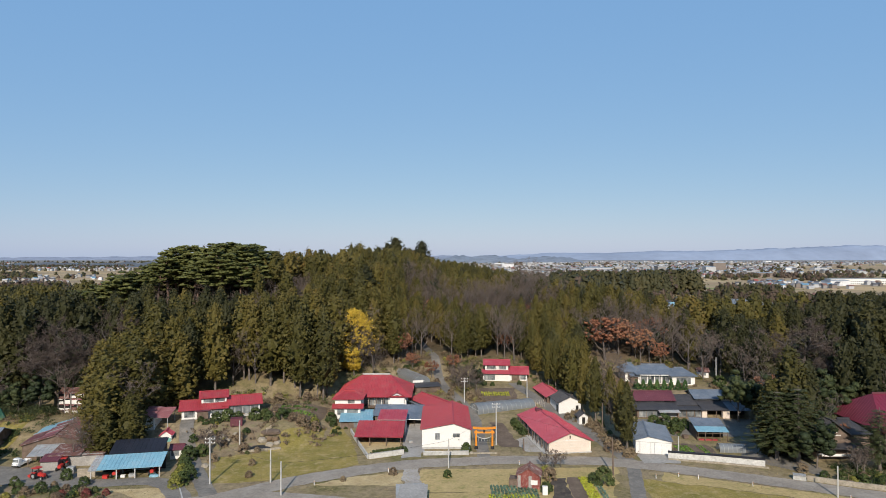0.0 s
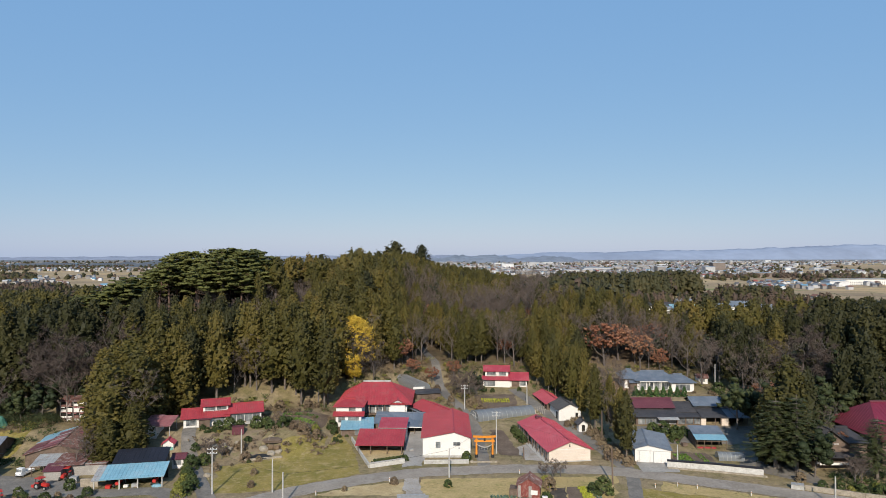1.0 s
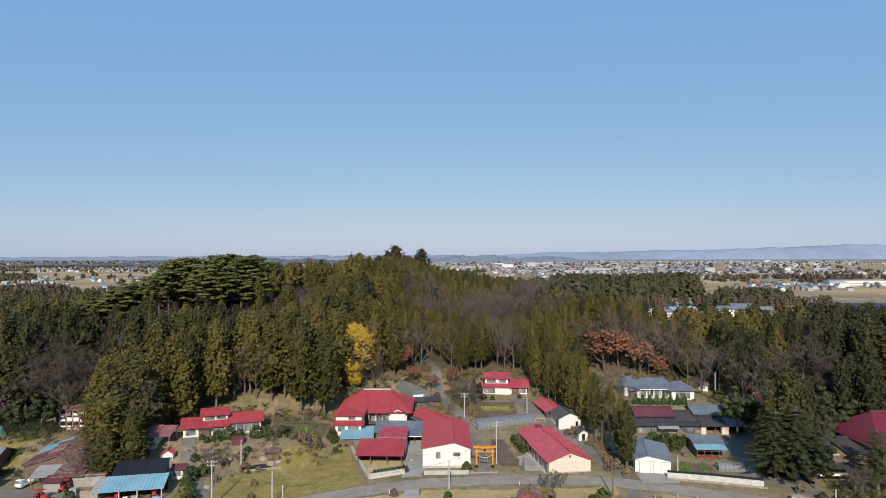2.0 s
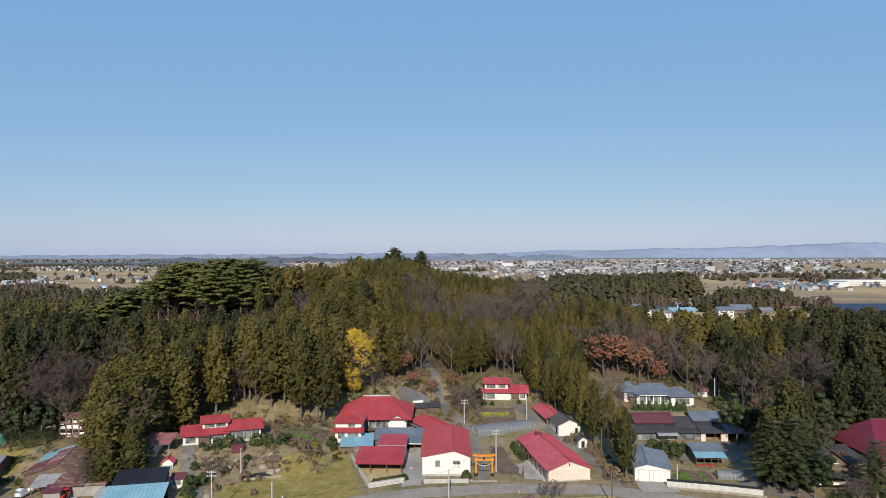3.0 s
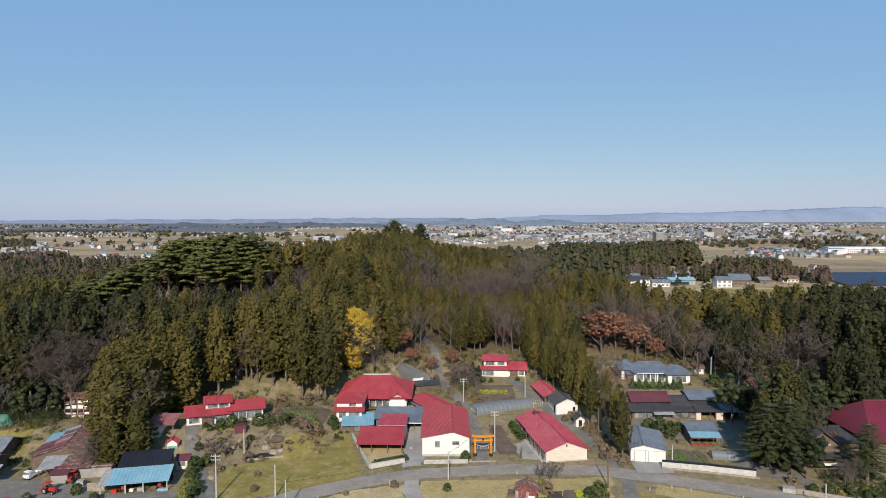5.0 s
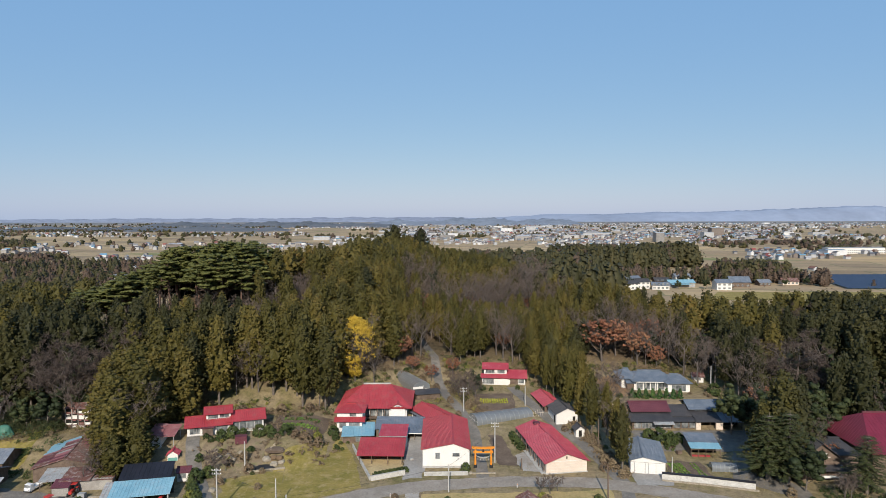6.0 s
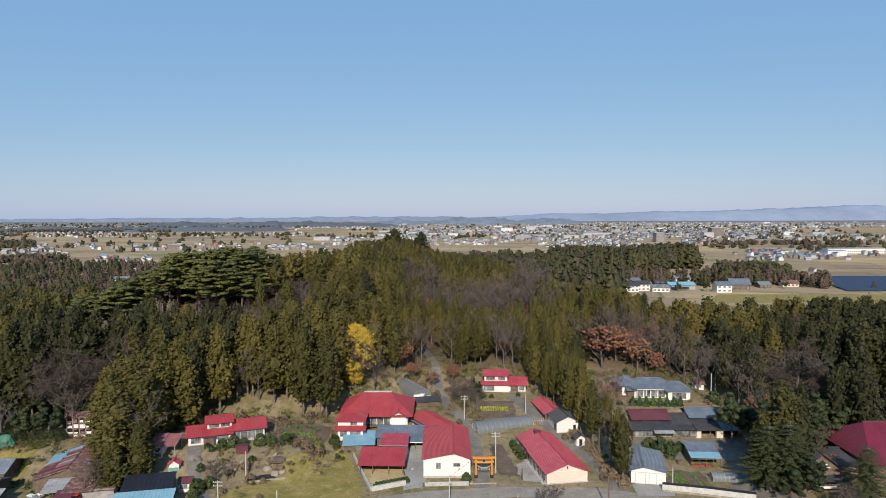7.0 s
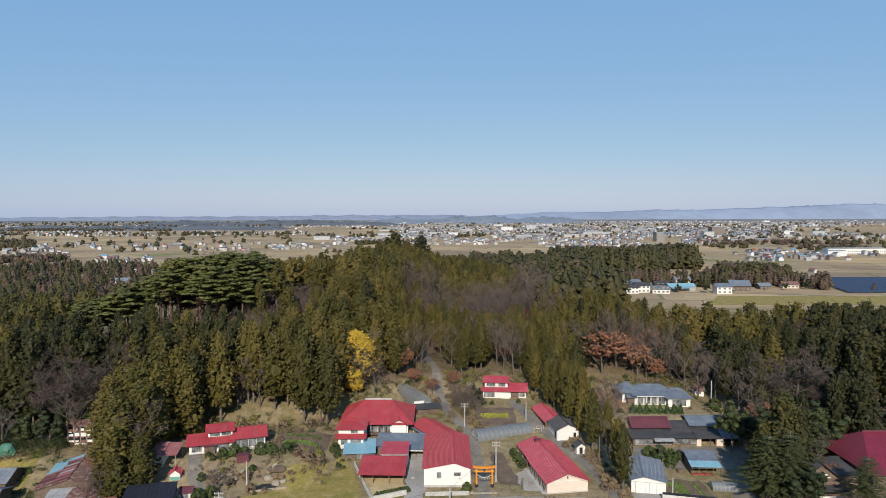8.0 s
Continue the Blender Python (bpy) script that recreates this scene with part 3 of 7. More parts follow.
plain(b, "veranda", M["wood"], (-7.0, 4.0, -0.1, 1.1, 0.0, 0.25))
b = place("farmhouse_wing", -23.7, 158.6, 0, "white two-storey farmhouse wing with two tiers of red roof", z=2.2)
hip(b, -3.0, 3.4, 0.9, 7, 4.0, 1.3, W, RD, 0.7, 0.35, 0.5)
mono(b, -3.6, 4.2, -0.9, 1.0, 2.0, 2.8, RD, 0.5, "lower_roof")
plain(b, "lower_wall", W, (-2.9, 3.4, -0.3, 1.0, -0.8, 2.1))
window(b, -2.2, -0.6, 0.4, 1.7, -0.3)
window(b, 0.2, 2.8, 0.4, 1.7, -0.3, panes=3)
window(b, 0.2, 1.8, 2.95, 3.7, 0.9)
b = place("blue_shed", -20.7, 153.6, 5, "low lean-to shed with a sky-blue metal roof", z=0.3)
mono(b, -4.0, 4.0, -0.5, 6.8, 1.95, 3.0, M["blue_roof"], 0.7)
plain(b, "wall", M["wood"], (-3.7, 3.7, 0.1, 6.4, -0.5, 1.9))
window(b, -0.5, 1.8, 0.5, 1.6, 0.1, panes=3)
plain(b, "side_panel", M["zinc_roof"], (-3.75, -3.7, 0.3, 6, 0.0, 1.7))
b = place("grey_shed", -10.6, 155.6, -3, "long low shed with a grey metal roof", z=0.6)
gable(b, -6.1, 6.1, 1.5, 10.5, 2.1, 1.3, M["wood"], M["slate_roof"], 0.5, 0.55, seam=0.7)
mono(b, -5.2, 6.5, -0.9, 1.6, 1.85, 2.35, M["slate_roof"], 0.7, "lower_roof")
plain(b, "fascia", W, (1.2, 6.4, -0.95, -0.9, 1.65, 1.85))
# dark sheet painted as the shade under the eave
plain(b, "opening", M["dark"], (1.0, 6.0, 1.35, 1.48, 0.0, 1.9))
posts(b, [(1.2, -0.5), (3.7, -0.5), (6.1, -0.5)], -0.5, 1.8, M["wood"])
b = place("open_shed", -14.0, 142, -2, "open-fronted shed with a red hipped metal roof", z=0.0)
mono(b, -5.4, 5.3, -1.3, 5.2, 2.05, 4.0, RD, 0.55)
mono(b, -5.4, -1.2, 5.2, 9.5, 4.0, 2.6, RD, 0.55, "rear_roof")
plain(b, "back_wall", M["wood"], (-4.9, 4.9, 6.3, 6.5, -0.3, 3.3))
plain(b, "side_wall", M["wood"], (-4.95, -4.8, 1.0, 6.4, -0.3, 2.6))
plain(b, "side_wall", M["wood"], (4.8, 4.95, 3.0, 6.4, -0.3, 2.9))
posts(b, [(-4.8, -0.9), (-2.0, -0.9), (1.6, -0.9), (4.8, -0.9)], -0.3, 2.1, M["wood"], 0.16)
plain(b, "beam", M["wood"], (-4.9, 4.9, -1.0, -0.84, 1.88, 2.06))
b = place("red_store", -12.1, 148.8, -2, "white store with a faded red roof behind the open shed", z=0.4)
mono(b, -3.0, 3.6, -0.5, 5.6, 3.55, 4.4, CR, 0.6)
plain(b, "wall", W, (-2.7, 3.3, 0, 5.2, -0.5, 3.5))
plain(b, "gutter", M["zinc_roof"], (-3.0, 3.6, -0.62, -0.5, 3.38, 3.5))

b = place("long_shed", 26.8, 136, 9.3, "cream-walled long shed with a crimson metal roof")
gable(b, -4.6, 4.6, 0, 13, 2.6, 1.75, M["cream_wall"], CR, 0.55, axis_y=True, seam=0.55)
gable(b, -4.4, 4.4, 13, 23.5, 2.5, 1.55, M["cream_wall"], CR, 0.45, axis_y=True, seam=0.55, roofname="rear_roof", wallname="rear_wall")
plain(b, "gable_panel", W, (-3.4, 3.4, -0.04, 0, 2.62, 2.72))
plain(b, "gable_vent", M["dark"], (-0.12, 0.12, -0.05, 0, 3.1, 3.7))
plain(b, "plinth", M["concrete"], (-4.75, 4.75, -0.14, 0, -0.4, 0.2))
plain(b, "roof_vent", M["maroon_roof"], (-0.9, 0.6, 20.4, 21.6, 3.9, 4.45))
for k in range(3):
    plain(b, "wall_seam", M["white_wall"], (-4.55, 4.55, -0.02, 0, 0.75 + 0.62 * k, 0.77 + 0.62 * k))
for k in range(7):
    window(b, 1.2 + k * 3.1, 3.4 + k * 3.1, 0.5, 2.0, -4.6 if k < 4 else -4.4, "left", frame_mat=M["wood"])
posts(b, [(-5.0, 1 + 3.1 * k) for k in range(8)], -0.4, 2.35, M["wood"])
plain(b, "side_plinth", M["concrete"], (-5.6, -4.62, 0.2, 23, -0.4, 0.15))

b = place("white_storehouse", 32.3, 163.8, 8, "white plastered storehouse with a grey tiled roof")
gable(b, -2.9, 2.9, 0, 7.5, 2.9, 1.35, W, M["dark_roof"], 0.45, axis_y=True, seam=0.35)
door(b, 1.5, 2.2, 0, 1.9, 0, M["dark"])
door(b, 1.0, 2.0, 0, 2.0, -2.9, M["dark"], "", "left")
b = place("red_roof_shed", 30.0, 171.5, 8, "narrow open shed with a red roof joined to the storehouse", z=1.7)
gable(b, -2.4, 2.4, 0, 12, 2.5, 1.1, M["wood"], CR, 0.5, axis_y=True)
posts(b, [(-2.8, 1 + 2.4 * k) for k in range(5)], -0.4, 2.3, M["wood"])
# near-black sheet takes the place of shade behind the open front
plain(b, "opening", M["dark"], (-2.46, -2.4, 0.5, 11.5, 0.1, 2.0))
b = place("garden_hut", 34.1, 156.3, 8, "tiny white hut with a dark pitched roof")
gable(b, -1.1, 1.1, 0, 2.2, 2.0, 0.8, W, M["dark_roof"], 0.4, axis_y=True, seam=0.4)
door(b, -0.4, 0.4, 0.1, 1.7, 0, M["dark"])

b = place("upper_house", 17.6, 193.5, -5, "white two-storey house with crimson roofs on the terrace")
gable(b, -5.0, 2.0, 1.6, 7, 4.7, 1.0, W, CR, 0.6, seam=0.5)
mono(b, -6.0, 3.0, -0.6, 1.8, 2.25, 3.1, CR, 0.5, "lower_roof")
plain(b, "lower_wall", W, (-5.5, 2.6, 0, 1.8, -0.6, 2.4))
gable(b, 2.6, 7.6, 0.8, 7, 2.3, 1.4, W, CR, 0.7, roofname="side_roof", wallname="side_wall", seam=0.5)
window(b, -4.4, -1.8, 3.3, 4.6, 1.6, panes=3)
window(b, -0.8, 1.3, 3.3, 4.6, 1.6, panes=3)
plain(b, "balcony_rail", M["zinc_roof"], (-4.6, -1.4, 1.25, 1.32, 3.0, 3.05), (-4.6, -1.4, 1.25, 1.32, 3.5, 3.56))
window(b, -5.2, -2.0, 0.4, 1.9, 0, panes=4)
plain(b, "entrance", M["wood"], (3.0, 5.4, 0.74, 0.8, 0.0, 2.0))
window(b, 5.6, 7.2, 0.5, 1.9, 0.8, panes=3)

b = place("pump_shed", -7.4, 104.4, 0, "low concrete shed with a flat grey roof beside the path", z=0.0)
plain(b, "wall", M["pale_block"], (0.2, 4.6, 0.2, 6.0, -0.3, 2.2))
mono(b, 0.0, 4.8, 0.0, 6.3, 2.25, 2.5, M["yard"], 0, "roof", "weathered grey slab roof")
door(b, 2.0, 2.9, 0.0, 1.9, 4.6, M["wood"], "plank door", "right")
# ---- buildings: the western farms ----
b = place("west_farmhouse", -60.2, 148.4, 18, "white two-storey farmhouse with red metal roofs", z=3.7)
gable(b, 0, 9.6, 0.4, 7, 2.35, 1.3, W, RD, 0.7, seam=0.5)
gable(b, 9.6, 17.4, 0.9, 7.5, 2.75, 1.3, W, RD, 0.7, seam=0.5, roofname="east_roof", wallname="east_wall")
gable(b, 4.2, 9.8, 2.2, 7, 4.5, 0.9, W, RD, 0.6, seam=0.5, roofname="upper_roof", wallname="upper_wall")
window(b, 4.7, 6.9, 2.95, 4.2, 2.2, panes=2)
window(b, 7.3, 9.4, 2.95, 4.2, 2.2, panes=2)
plain(b, "balcony_rail", W, (4.4, 9.6, 1.85, 1.92, 2.75, 2.82), (4.4, 9.6, 1.85, 1.92, 3.3, 3.36), *[(4.4 + 0.43 * k, 4.45 + 0.43 * k, 1.85, 1.9, 2.8, 3.3) for k in range(13)])
window(b, 0.6, 2.8, 0.5, 1.9, 0.4, panes=3)
plain(b, "porch", M["wood"], (3.4, 5.8, -0.6, 0.4, 0, 2.0))
mono(b, 3.0, 6.2, -1.0, 0.6, 2.0, 2.3, M["maroon_roof"], 0.5, "porch_roof")
for k in range(4):
    window(b, 10.0 + 1.8 * k, 11.6 + 1.8 * k, 0.35, 2.1, 0.9, panes=2)
window(b, 6.6, 9.0, 0.4, 1.9, 0.4, panes=3)
plain(b, "plinth", M["concrete"], (-0.1, 17.5, 0.25, 7.6, -1.0, 0.1))
b = place("pink_roof_hut", -64.4, 144.4, 4, "white hut and carport with a faded red roof")
mono(b, -3.2, -0.2, -0.5, 5, 3.1, 4.2, M["faded_roof"], 0.5)
mono(b, -0.3, 3.0, -0.5, 5, 2.9, 4.0, M["faded_roof"], 0.5, "carport_roof")
plain(b, "wall", W, (-3.0, -0.3, 0, 4.7, -0.6, 3.1))
posts(b, [(2.7, -0.2), (2.7, 4.5)], -0.6, 3.0, M["zinc_roof"])
b = place("tiny_shrine", -60.4, 140.6, 10, "tiny hut with a red roof and teal wall")
gable(b, -1.1, 1.1, 0, 2, 1.6, 0.8, W, CR, 0.35, axis_y=True, seam=0.4)
plain(b, "panel", surface("teal_paint", (0.12, 0.30, 0.26), (0.16, 0.36, 0.32)), (-1.0, 1.0, -0.04, 0, 0.0, 0.8))
b = place("tool_hut", -54.6, 132.0, 10, "small white hut with a maroon roof beside the machine shed")
gable(b, -1.2, 1.2, 0, 3, 2.0, 0.6, W, M["maroon_roof"], 0.3)
window(b, -0.9, 0.5, 0.8, 1.7, 0)
b = place("machine_shed", -64.8, 119.6, 12, "open machine shed with a sky-blue and black sheet roof", z=0.0)
mono(b, 0.6, 11.9, -0.6, 5.0, 2.05, 3.2, M["blue_roof"], 0.7)
mono(b, -0.9, 0.7, -0.6, 5.0, 1.95, 3.1, M["zinc_roof"], 0.7, "side_roof")
mono(b, 1.2, 11.1, 4.9, 10.2, 3.3, 4.6, M["black_roof"], 0.9, "upper_roof")
plain(b, "back_wall", M["wood"], (1.4, 10.9, 9.6, 9.8, -0.3, 4.2))
plain(b, "inner_wall", M["dark"], (0.2, 11.6, 4.8, 4.9, -0.3, 3.0))
plain(b, "side_wall", M["wood"], (10.8, 10.9, 4.9, 9.7, -0.3, 3.2))
posts(b, [(-0.4, -0.3), (4.0, -0.3), (7.2, -0.3), (11.5, -0.3)], -0.3, 2.1, M["concrete"], 0.2)
plain(b, "wall_board", M["grey_wall"], (5.5, 9.5, 4.68, 4.8, 0.0, 1.6))
b = place("rusty_barn", -79.5, 133, 14, "rambling barn with rusted roof sheets and blue patches", z=0.3)
gable(b, -6.5, 5.5, 0, 15, 2.7, 1.6, M["wood"], M["rust_roof"], 0.4, axis_y=True, seam=0.5)
srng = random.Random(3)
for k in range(15):
    for half, (u0, u1) in enumerate(((-6.9, -3.7), (-3.6, -0.6))):
        v0 = 0.1 + 0.98 * k
        m = "blue_roof" if (half == 0 and k > 7) or (half == 1 and k > 12) else srng.choice(("zinc_roof", "rust_roof", "rust_roof", "faded_roof", "maroon_roof"))
        u0, u1 = u0 + srng.uniform(-0.25, 0.1), u1 + srng.uniform(-0.3, 0.3)
        z0, z1 = 2.86 + (u0 + 6.5) / 6.0 * 1.6 + srng.uniform(0, 0.05), 2.88 + (u1 + 6.5) / 6.0 * 1.6 + srng.uniform(0, 0.06)
        bm = bmesh.new()
        slab(bm, ((u0, v0 + 0.93, z0), (u0, v0, z0), (u1, v0, z1), (u1, v0 + 0.93, z1)), 0.03, 0)
        part("roof_sheet", bm, M[m], b, "loose " + {"blue_roof": "pale blue", "zinc_roof": "bare zinc"}.get(m, "rusted") + " roof sheet")
for k in range(9):
    v0, u0 = srng.uniform(1, 13), srng.uniform(0.2, 3.2)
    bm = bmesh.new()
    z0, z1 = 4.5 - (u0 + 0.5) / 6.0 * 1.6, 4.5 - (u0 + 2.2) / 6.0 * 1.6
    slab(bm, ((u0 + 1.8, v0, z1), (u0 + 1.8, v0 + 0.8, z1), (u0, v0 + 0.8, z0), (u0, v0, z0)), 0.03, 0)
    part("roof_sheet", bm, M[srng.choice(("zinc_roof", "faded_roof", "maroon_roof"))], b, "loose rusted roof sheet")
b = place("zinc_lean_to", -79.4, 127.2, 12, "lean-to with a pale zinc roof and clutter below", z=0.0)
mono(b, -2.4, 2.8, -0.5, 5.0, 2.3, 3.1, M["zinc_roof"], 0.7)
posts(b, [(-2.2, 0), (0, 0), (2.5, 0)], -0.2, 2.3, M["wood"])
plain(b, "back_wall", M["dark"], (-2.3, 2.6, 4.4, 4.6, -0.2, 2.6))
b = place("rust_lean_to", -72.6, 127.4, 8, "low annexe with rusted brown roof sheets", z=0.1)
mono(b, -5, 1.0, -0.4, 5.4, 2.3, 3.0, M["rust_roof"], 0.6)
mono(b, 1.2, 5.2, 0.1, 5.4, 2.1, 2.7, M["rust_roof"], 0.6, "east_roof")
plain(b, "wall", M["grey_wall"], (-4.8, 5.0, 0.4, 5, -0.3, 2.2))
b = place("red_hut", -76.4, 125.0, 8, "small grey hut with a rust-red metal roof", z=0.0)
mono(b, -1.7, 1.8, -0.4, 2.6, 1.9, 2.6, M["maroon_roof"], 0.5)
plain(b, "wall", M["grey_wall"], (-1.5, 1.6, 0, 2.4, -0.2, 1.95))
b = place("ruined_house", -89.6, 155.3, 0, "tall ruined house with open floors and a rusty roof")
# near-black walls stand for the shade inside the open floors
gable(b, -3.2, 3.2, 0.4, 4.4, 4.8, 0.8, M["dark"], M["rust_roof"], 0.3, seam=0.5)
for k in range(5):
    plain(b, "pillar", M["grey_wall"], (-3.2 + 1.55 * k, -3.05 + 1.55 * k, -0.1, 0.1, -0.4, 4.8))
for zz in (0.9, 2.3, 3.7):
    plain(b, "floor_beam", M["rust_roof"], (-3.2, 3.25, -0.14, 0.15, zz - 0.14, zz))
    for c_ in range(4):
        u0 = -3.05 + 1.55 * c_
        plain(b, "wall_panel", M["white_wall"] if srng.random() < 0.75 else M["rust_roof"], (u0, u0 + srng.uniform(0.9, 1.4), 0.1, 0.16, zz, zz + srng.choice((0.35, 0.55, 0.9))))
        if zz < 3.6 and srng.random() < 0.75:
            plain(b, "wall_board", M["white_wall"] if srng.random() < 0.6 else M["faded_roof"], (u0, u0 + srng.uniform(0.5, 1.4), 0.1, 0.15, zz + 0.95, zz + 1.24))
plain(b, "lower_board", M["white_wall"], (-1.5, 1.6, 0.1, 0.16, 0.1, 0.72))
b = place("far_west_shed", -97, 124, 10, "low dark shed with a slate-blue roof")
gable(b, -7, 6, 0, 9, 2.5, 1.4, M["wood"], M["slate_roof"], 0.5, seam=0.6)
mono(b, 2, 8.5, -1.8, 2.0, 2.2, 3.0, M["zinc_roof"], 0.6, "front_roof")
b = place("far_west_barn", -101, 135, 6, "old barn with a grey sheet roof")
gable(b, -6, 6, 0, 8, 2.8, 1.5, M["wood"], M["grey_roof"], 0.5)

# ---- buildings: the eastern farms ----
SL, DK = M["slate_roof"], M["dark_roof"]
b = place("garage", 44.2, 135.4, -12, "white double garage with a blue-grey roof and shutters")
gable(b, -3.6, 3.6, 0, 12.5, 2.85, 0.85, W, SL, 0.35, 0.36, axis_y=True, seam=0.6)
plain(b, "shutter", M["white_wall"], (-2.7, -0.6, -0.05, 0.02, 0, 2.3), label="pale roller shutter")
plain(b, "shutter", M["white_wall"], (0.2, 3.2, -0.05, 0.02, 0, 2.3), label="pale roller shutter")
for u0, u1 in ((-0.6, -0.5), (0.1, 0.2), (-2.8, -2.7), (1.65, 1.7)):
    plain(b, "shutter_frame", M["zinc_roof"], (u0, u1, -0.08, 0, 0, 2.35))
plain(b, "eave_band", M["concrete"], (-3.6, 3.6, -0.03, 0, 2.4, 2.5))
b = place("long_house_west", 54, 161, 0, "two-storey farmhouse with a maroon roof and dark lower roof", z=1.0)
gable(b, -4.5, 4.7, 3.4, 9.5, 3.9, 1.5, W, M["maroon_roof"], 0.6, seam=0.5)
mono(b, -6.2, 5.0, -0.9, 3.6, 2.3, 3.45, DK, 0.45, "lower_roof")
plain(b, "lower_wall", M["wood"], (-5.6, 4.7, 0, 3.5, -0.6, 2.3))
mono(b, -0.6, 4.6, -2.2, -0.6, 1.95, 2.35, M["zinc_roof"], 0.5, "awning")
for k in range(5):
    window(b, -5.0 + 1.9 * k, -3.4 + 1.9 * k, 0.4, 1.9, 0, panes=2)
window(b, -3.4, -2.2, 3.3, 3.75, 3.4)
window(b, 2.4, 3.9, 3.3, 3.75, 3.4)
plain(b, "gable_end", DK, (-4.9, -4.5, 4.0, 9.0, 3.2, 3.9))
b = place("long_house_middle", 62, 161, 0, "single-storey middle range with a dark tiled roof", z=1.0)
gable(b, -3.3, 3.3, 2.4, 9.5, 2.9, 1.6, M["wood"], DK, 0.5, seam=0.45)
mono(b, -3.5, 3.2, -0.6, 2.4, 2.2, 2.75, DK, 0.45, "lower_roof")
for k in range(3):
    window(b, -2.9 + 2.0 * k, -1.2 + 2.0 * k, 0.3, 1.9, 0.3, panes=2, frame_mat=M["wood"])
plain(b, "lower_wall", M["wood"], (-3.2, 3.0, 0.3, 2.6, -0.5, 2.25))
b = place("long_house_east", 70.5, 161, 0, "farm building with a blue-grey upper roof and dark carport roofs", z=1.0)
gable(b, -5.8, 6.2, 4.0, 10.5, 4.3, 1.2, W, SL, 0.7, seam=0.6)
mono(b, -6.0, 0.6, -1.0, 4.2, 2.2, 3.7, DK, 0.45, "lower_roof")
mono(b, 0.2, 6.2, -0.6, 4.2, 2.0, 3.5, M["grey_roof"], 0.6, "carport_roof", "dull grey-green carport roof")
# dark sheets stand in for the shade inside the two carports
plain(b, "carport", M["dark"], (-4.6, 0.0, 1.8, 2.0, 0, 2.2), (0.9, 5.6, 1.8, 2.0, 0, 2.0))
plain(b, "pier", M["cream_wall"], (-5.9, -4.7, -0.4, 0.4, -0.5, 2.2))
plain(b, "pier", M["cream_wall"], (-0.8, 0.9, -0.4, 0.4, -0.5, 2.0))
posts(b, [(5.8, -0.3), (-2.5, -0.7)], -0.4, 2.0, M["wood"])
b = place("blue_grey_house", 60.3, 180, -2, "single-storey house with a blue-grey hipped roof", z=5.6)
hip(b, -5.5, 5.2, 1.0, 10, 2.7, 1.9, W, SL, 0.8, 0.6, 0.5)
hip(b, 3.4, 9.6, -1.0, 8.5, 2.6, 1.4, W, SL, 0.7, 0.35, 0.5)
hip(b, -8.6, -4.6, 3.0, 11, 2.9, 1.9, W, SL, 0.7, 0.3, 0.5)
mono(b, -7.8, -4.9, 0.5, 3.2, 2.1, 2.7, SL, 0.5, "bay_roof")
plain(b, "bay_wall", M["wood"], (-7.4, -5.2, 1.2, 3.1, -0.4, 2.1))
plain(b, "fascia", W, (-5.0, 4.6, 0.15, 0.22, 2.42, 2.62))
for k in range(4):
    window(b, -4.7 + 2.0 * k, -3.1 + 2.0 * k, 0.25, 2.2, 1.0, panes=2)
posts(b, [(-4.9, 0.5), (-2.3, 0.5), (0.4, 0.5), (3.0, 0.5)], -0.4, 2.5, W, 0.14)
window(b, 4.6, 8.4, 0.4, 2.0, -1.0, panes=4)
b = place("stone_hut", 76.0, 188, -10, "small white hut with a brown roof on the slope")
gable(b, -1.4, 1.4, 0, 3, 1.8, 0.7, W, M["rust_roof"], 0.4)
window(b, -0.8, 0.6, 0.7, 1.4, 0)
b = place("blue_front_shed", 60.4, 144.6, -4, "open shed whose roof is half blue-grey, half sky-blue", z=0.3)
mono(b, -3.5, 3.5, -0.6, 1.9, 2.0, 2.55, M["blue_roof"], 0.6, "front_roof")
mono(b, -3.5, 3.5, 1.9, 6.0, 2.6, 3.5, SL, 0.6)
plain(b, "back_wall", M["dark"], (-3.2, 3.2, 2.6, 2.8, -0.4, 2.5))
plain(b, "side_wall", M["wood"], (-3.3, -3.15, 0.4, 5.8, -0.4, 2.2))
posts(b, [(-3.2, -0.3), (-1.6, -0.3), (0, -0.3), (1.6, -0.3), (3.2, -0.3)], -0.4, 2.0, M["wood"])
plain(b, "shelf_rail", M["wood"], (-3.2, 3.2, -0.2, -0.1, 1.5, 1.6))
plain(b, "crate_row", M["red_roof"], (-2.9, 1.2, 0.2, 0.7, -0.3, 0.1))
b = place("temple_house", 97, 131.5, 0, "large house with a wine-red ribbed hipped roof", z=0.3)
hip(b, -6.2, 16, 1.0, 20, 5.2, 5.8, M["wood"], M["wine_roof"], 1.0, 0.66, 0.8, capmat=M["maroon_roof"])
gable(b, -21.5, -13.5, 0.5, 9.5, 4.6, 3.0, M["wood"], DK, 0.7, axis_y=True, seam=0.45, roofname="entrance_roof", wallname="entrance_wall")
plain(b, "gable_ornament", W, (-18.6, -16.4, 0.1, 0.2, 5.2, 5.5), (-19.3, -15.7, 0.2, 0.3, 4.6, 4.75))
mono(b, -20.8, -13.0, -1.6, 0.6, 2.4, 3.0, DK, 0.45, "porch_roof")
window(b, -20.5, -17.6, 0.6, 2.0, 0.5, panes=4)
plain(b, "porch_rail", W, (-20.6, -13.8, -1.5, -1.42, 0.9, 1.4))
hip(b, -13.6, -8.0, 3.0, 12, 4.2, 2.0, M["wood"], DK, 0.6, 0.4, 0.45)

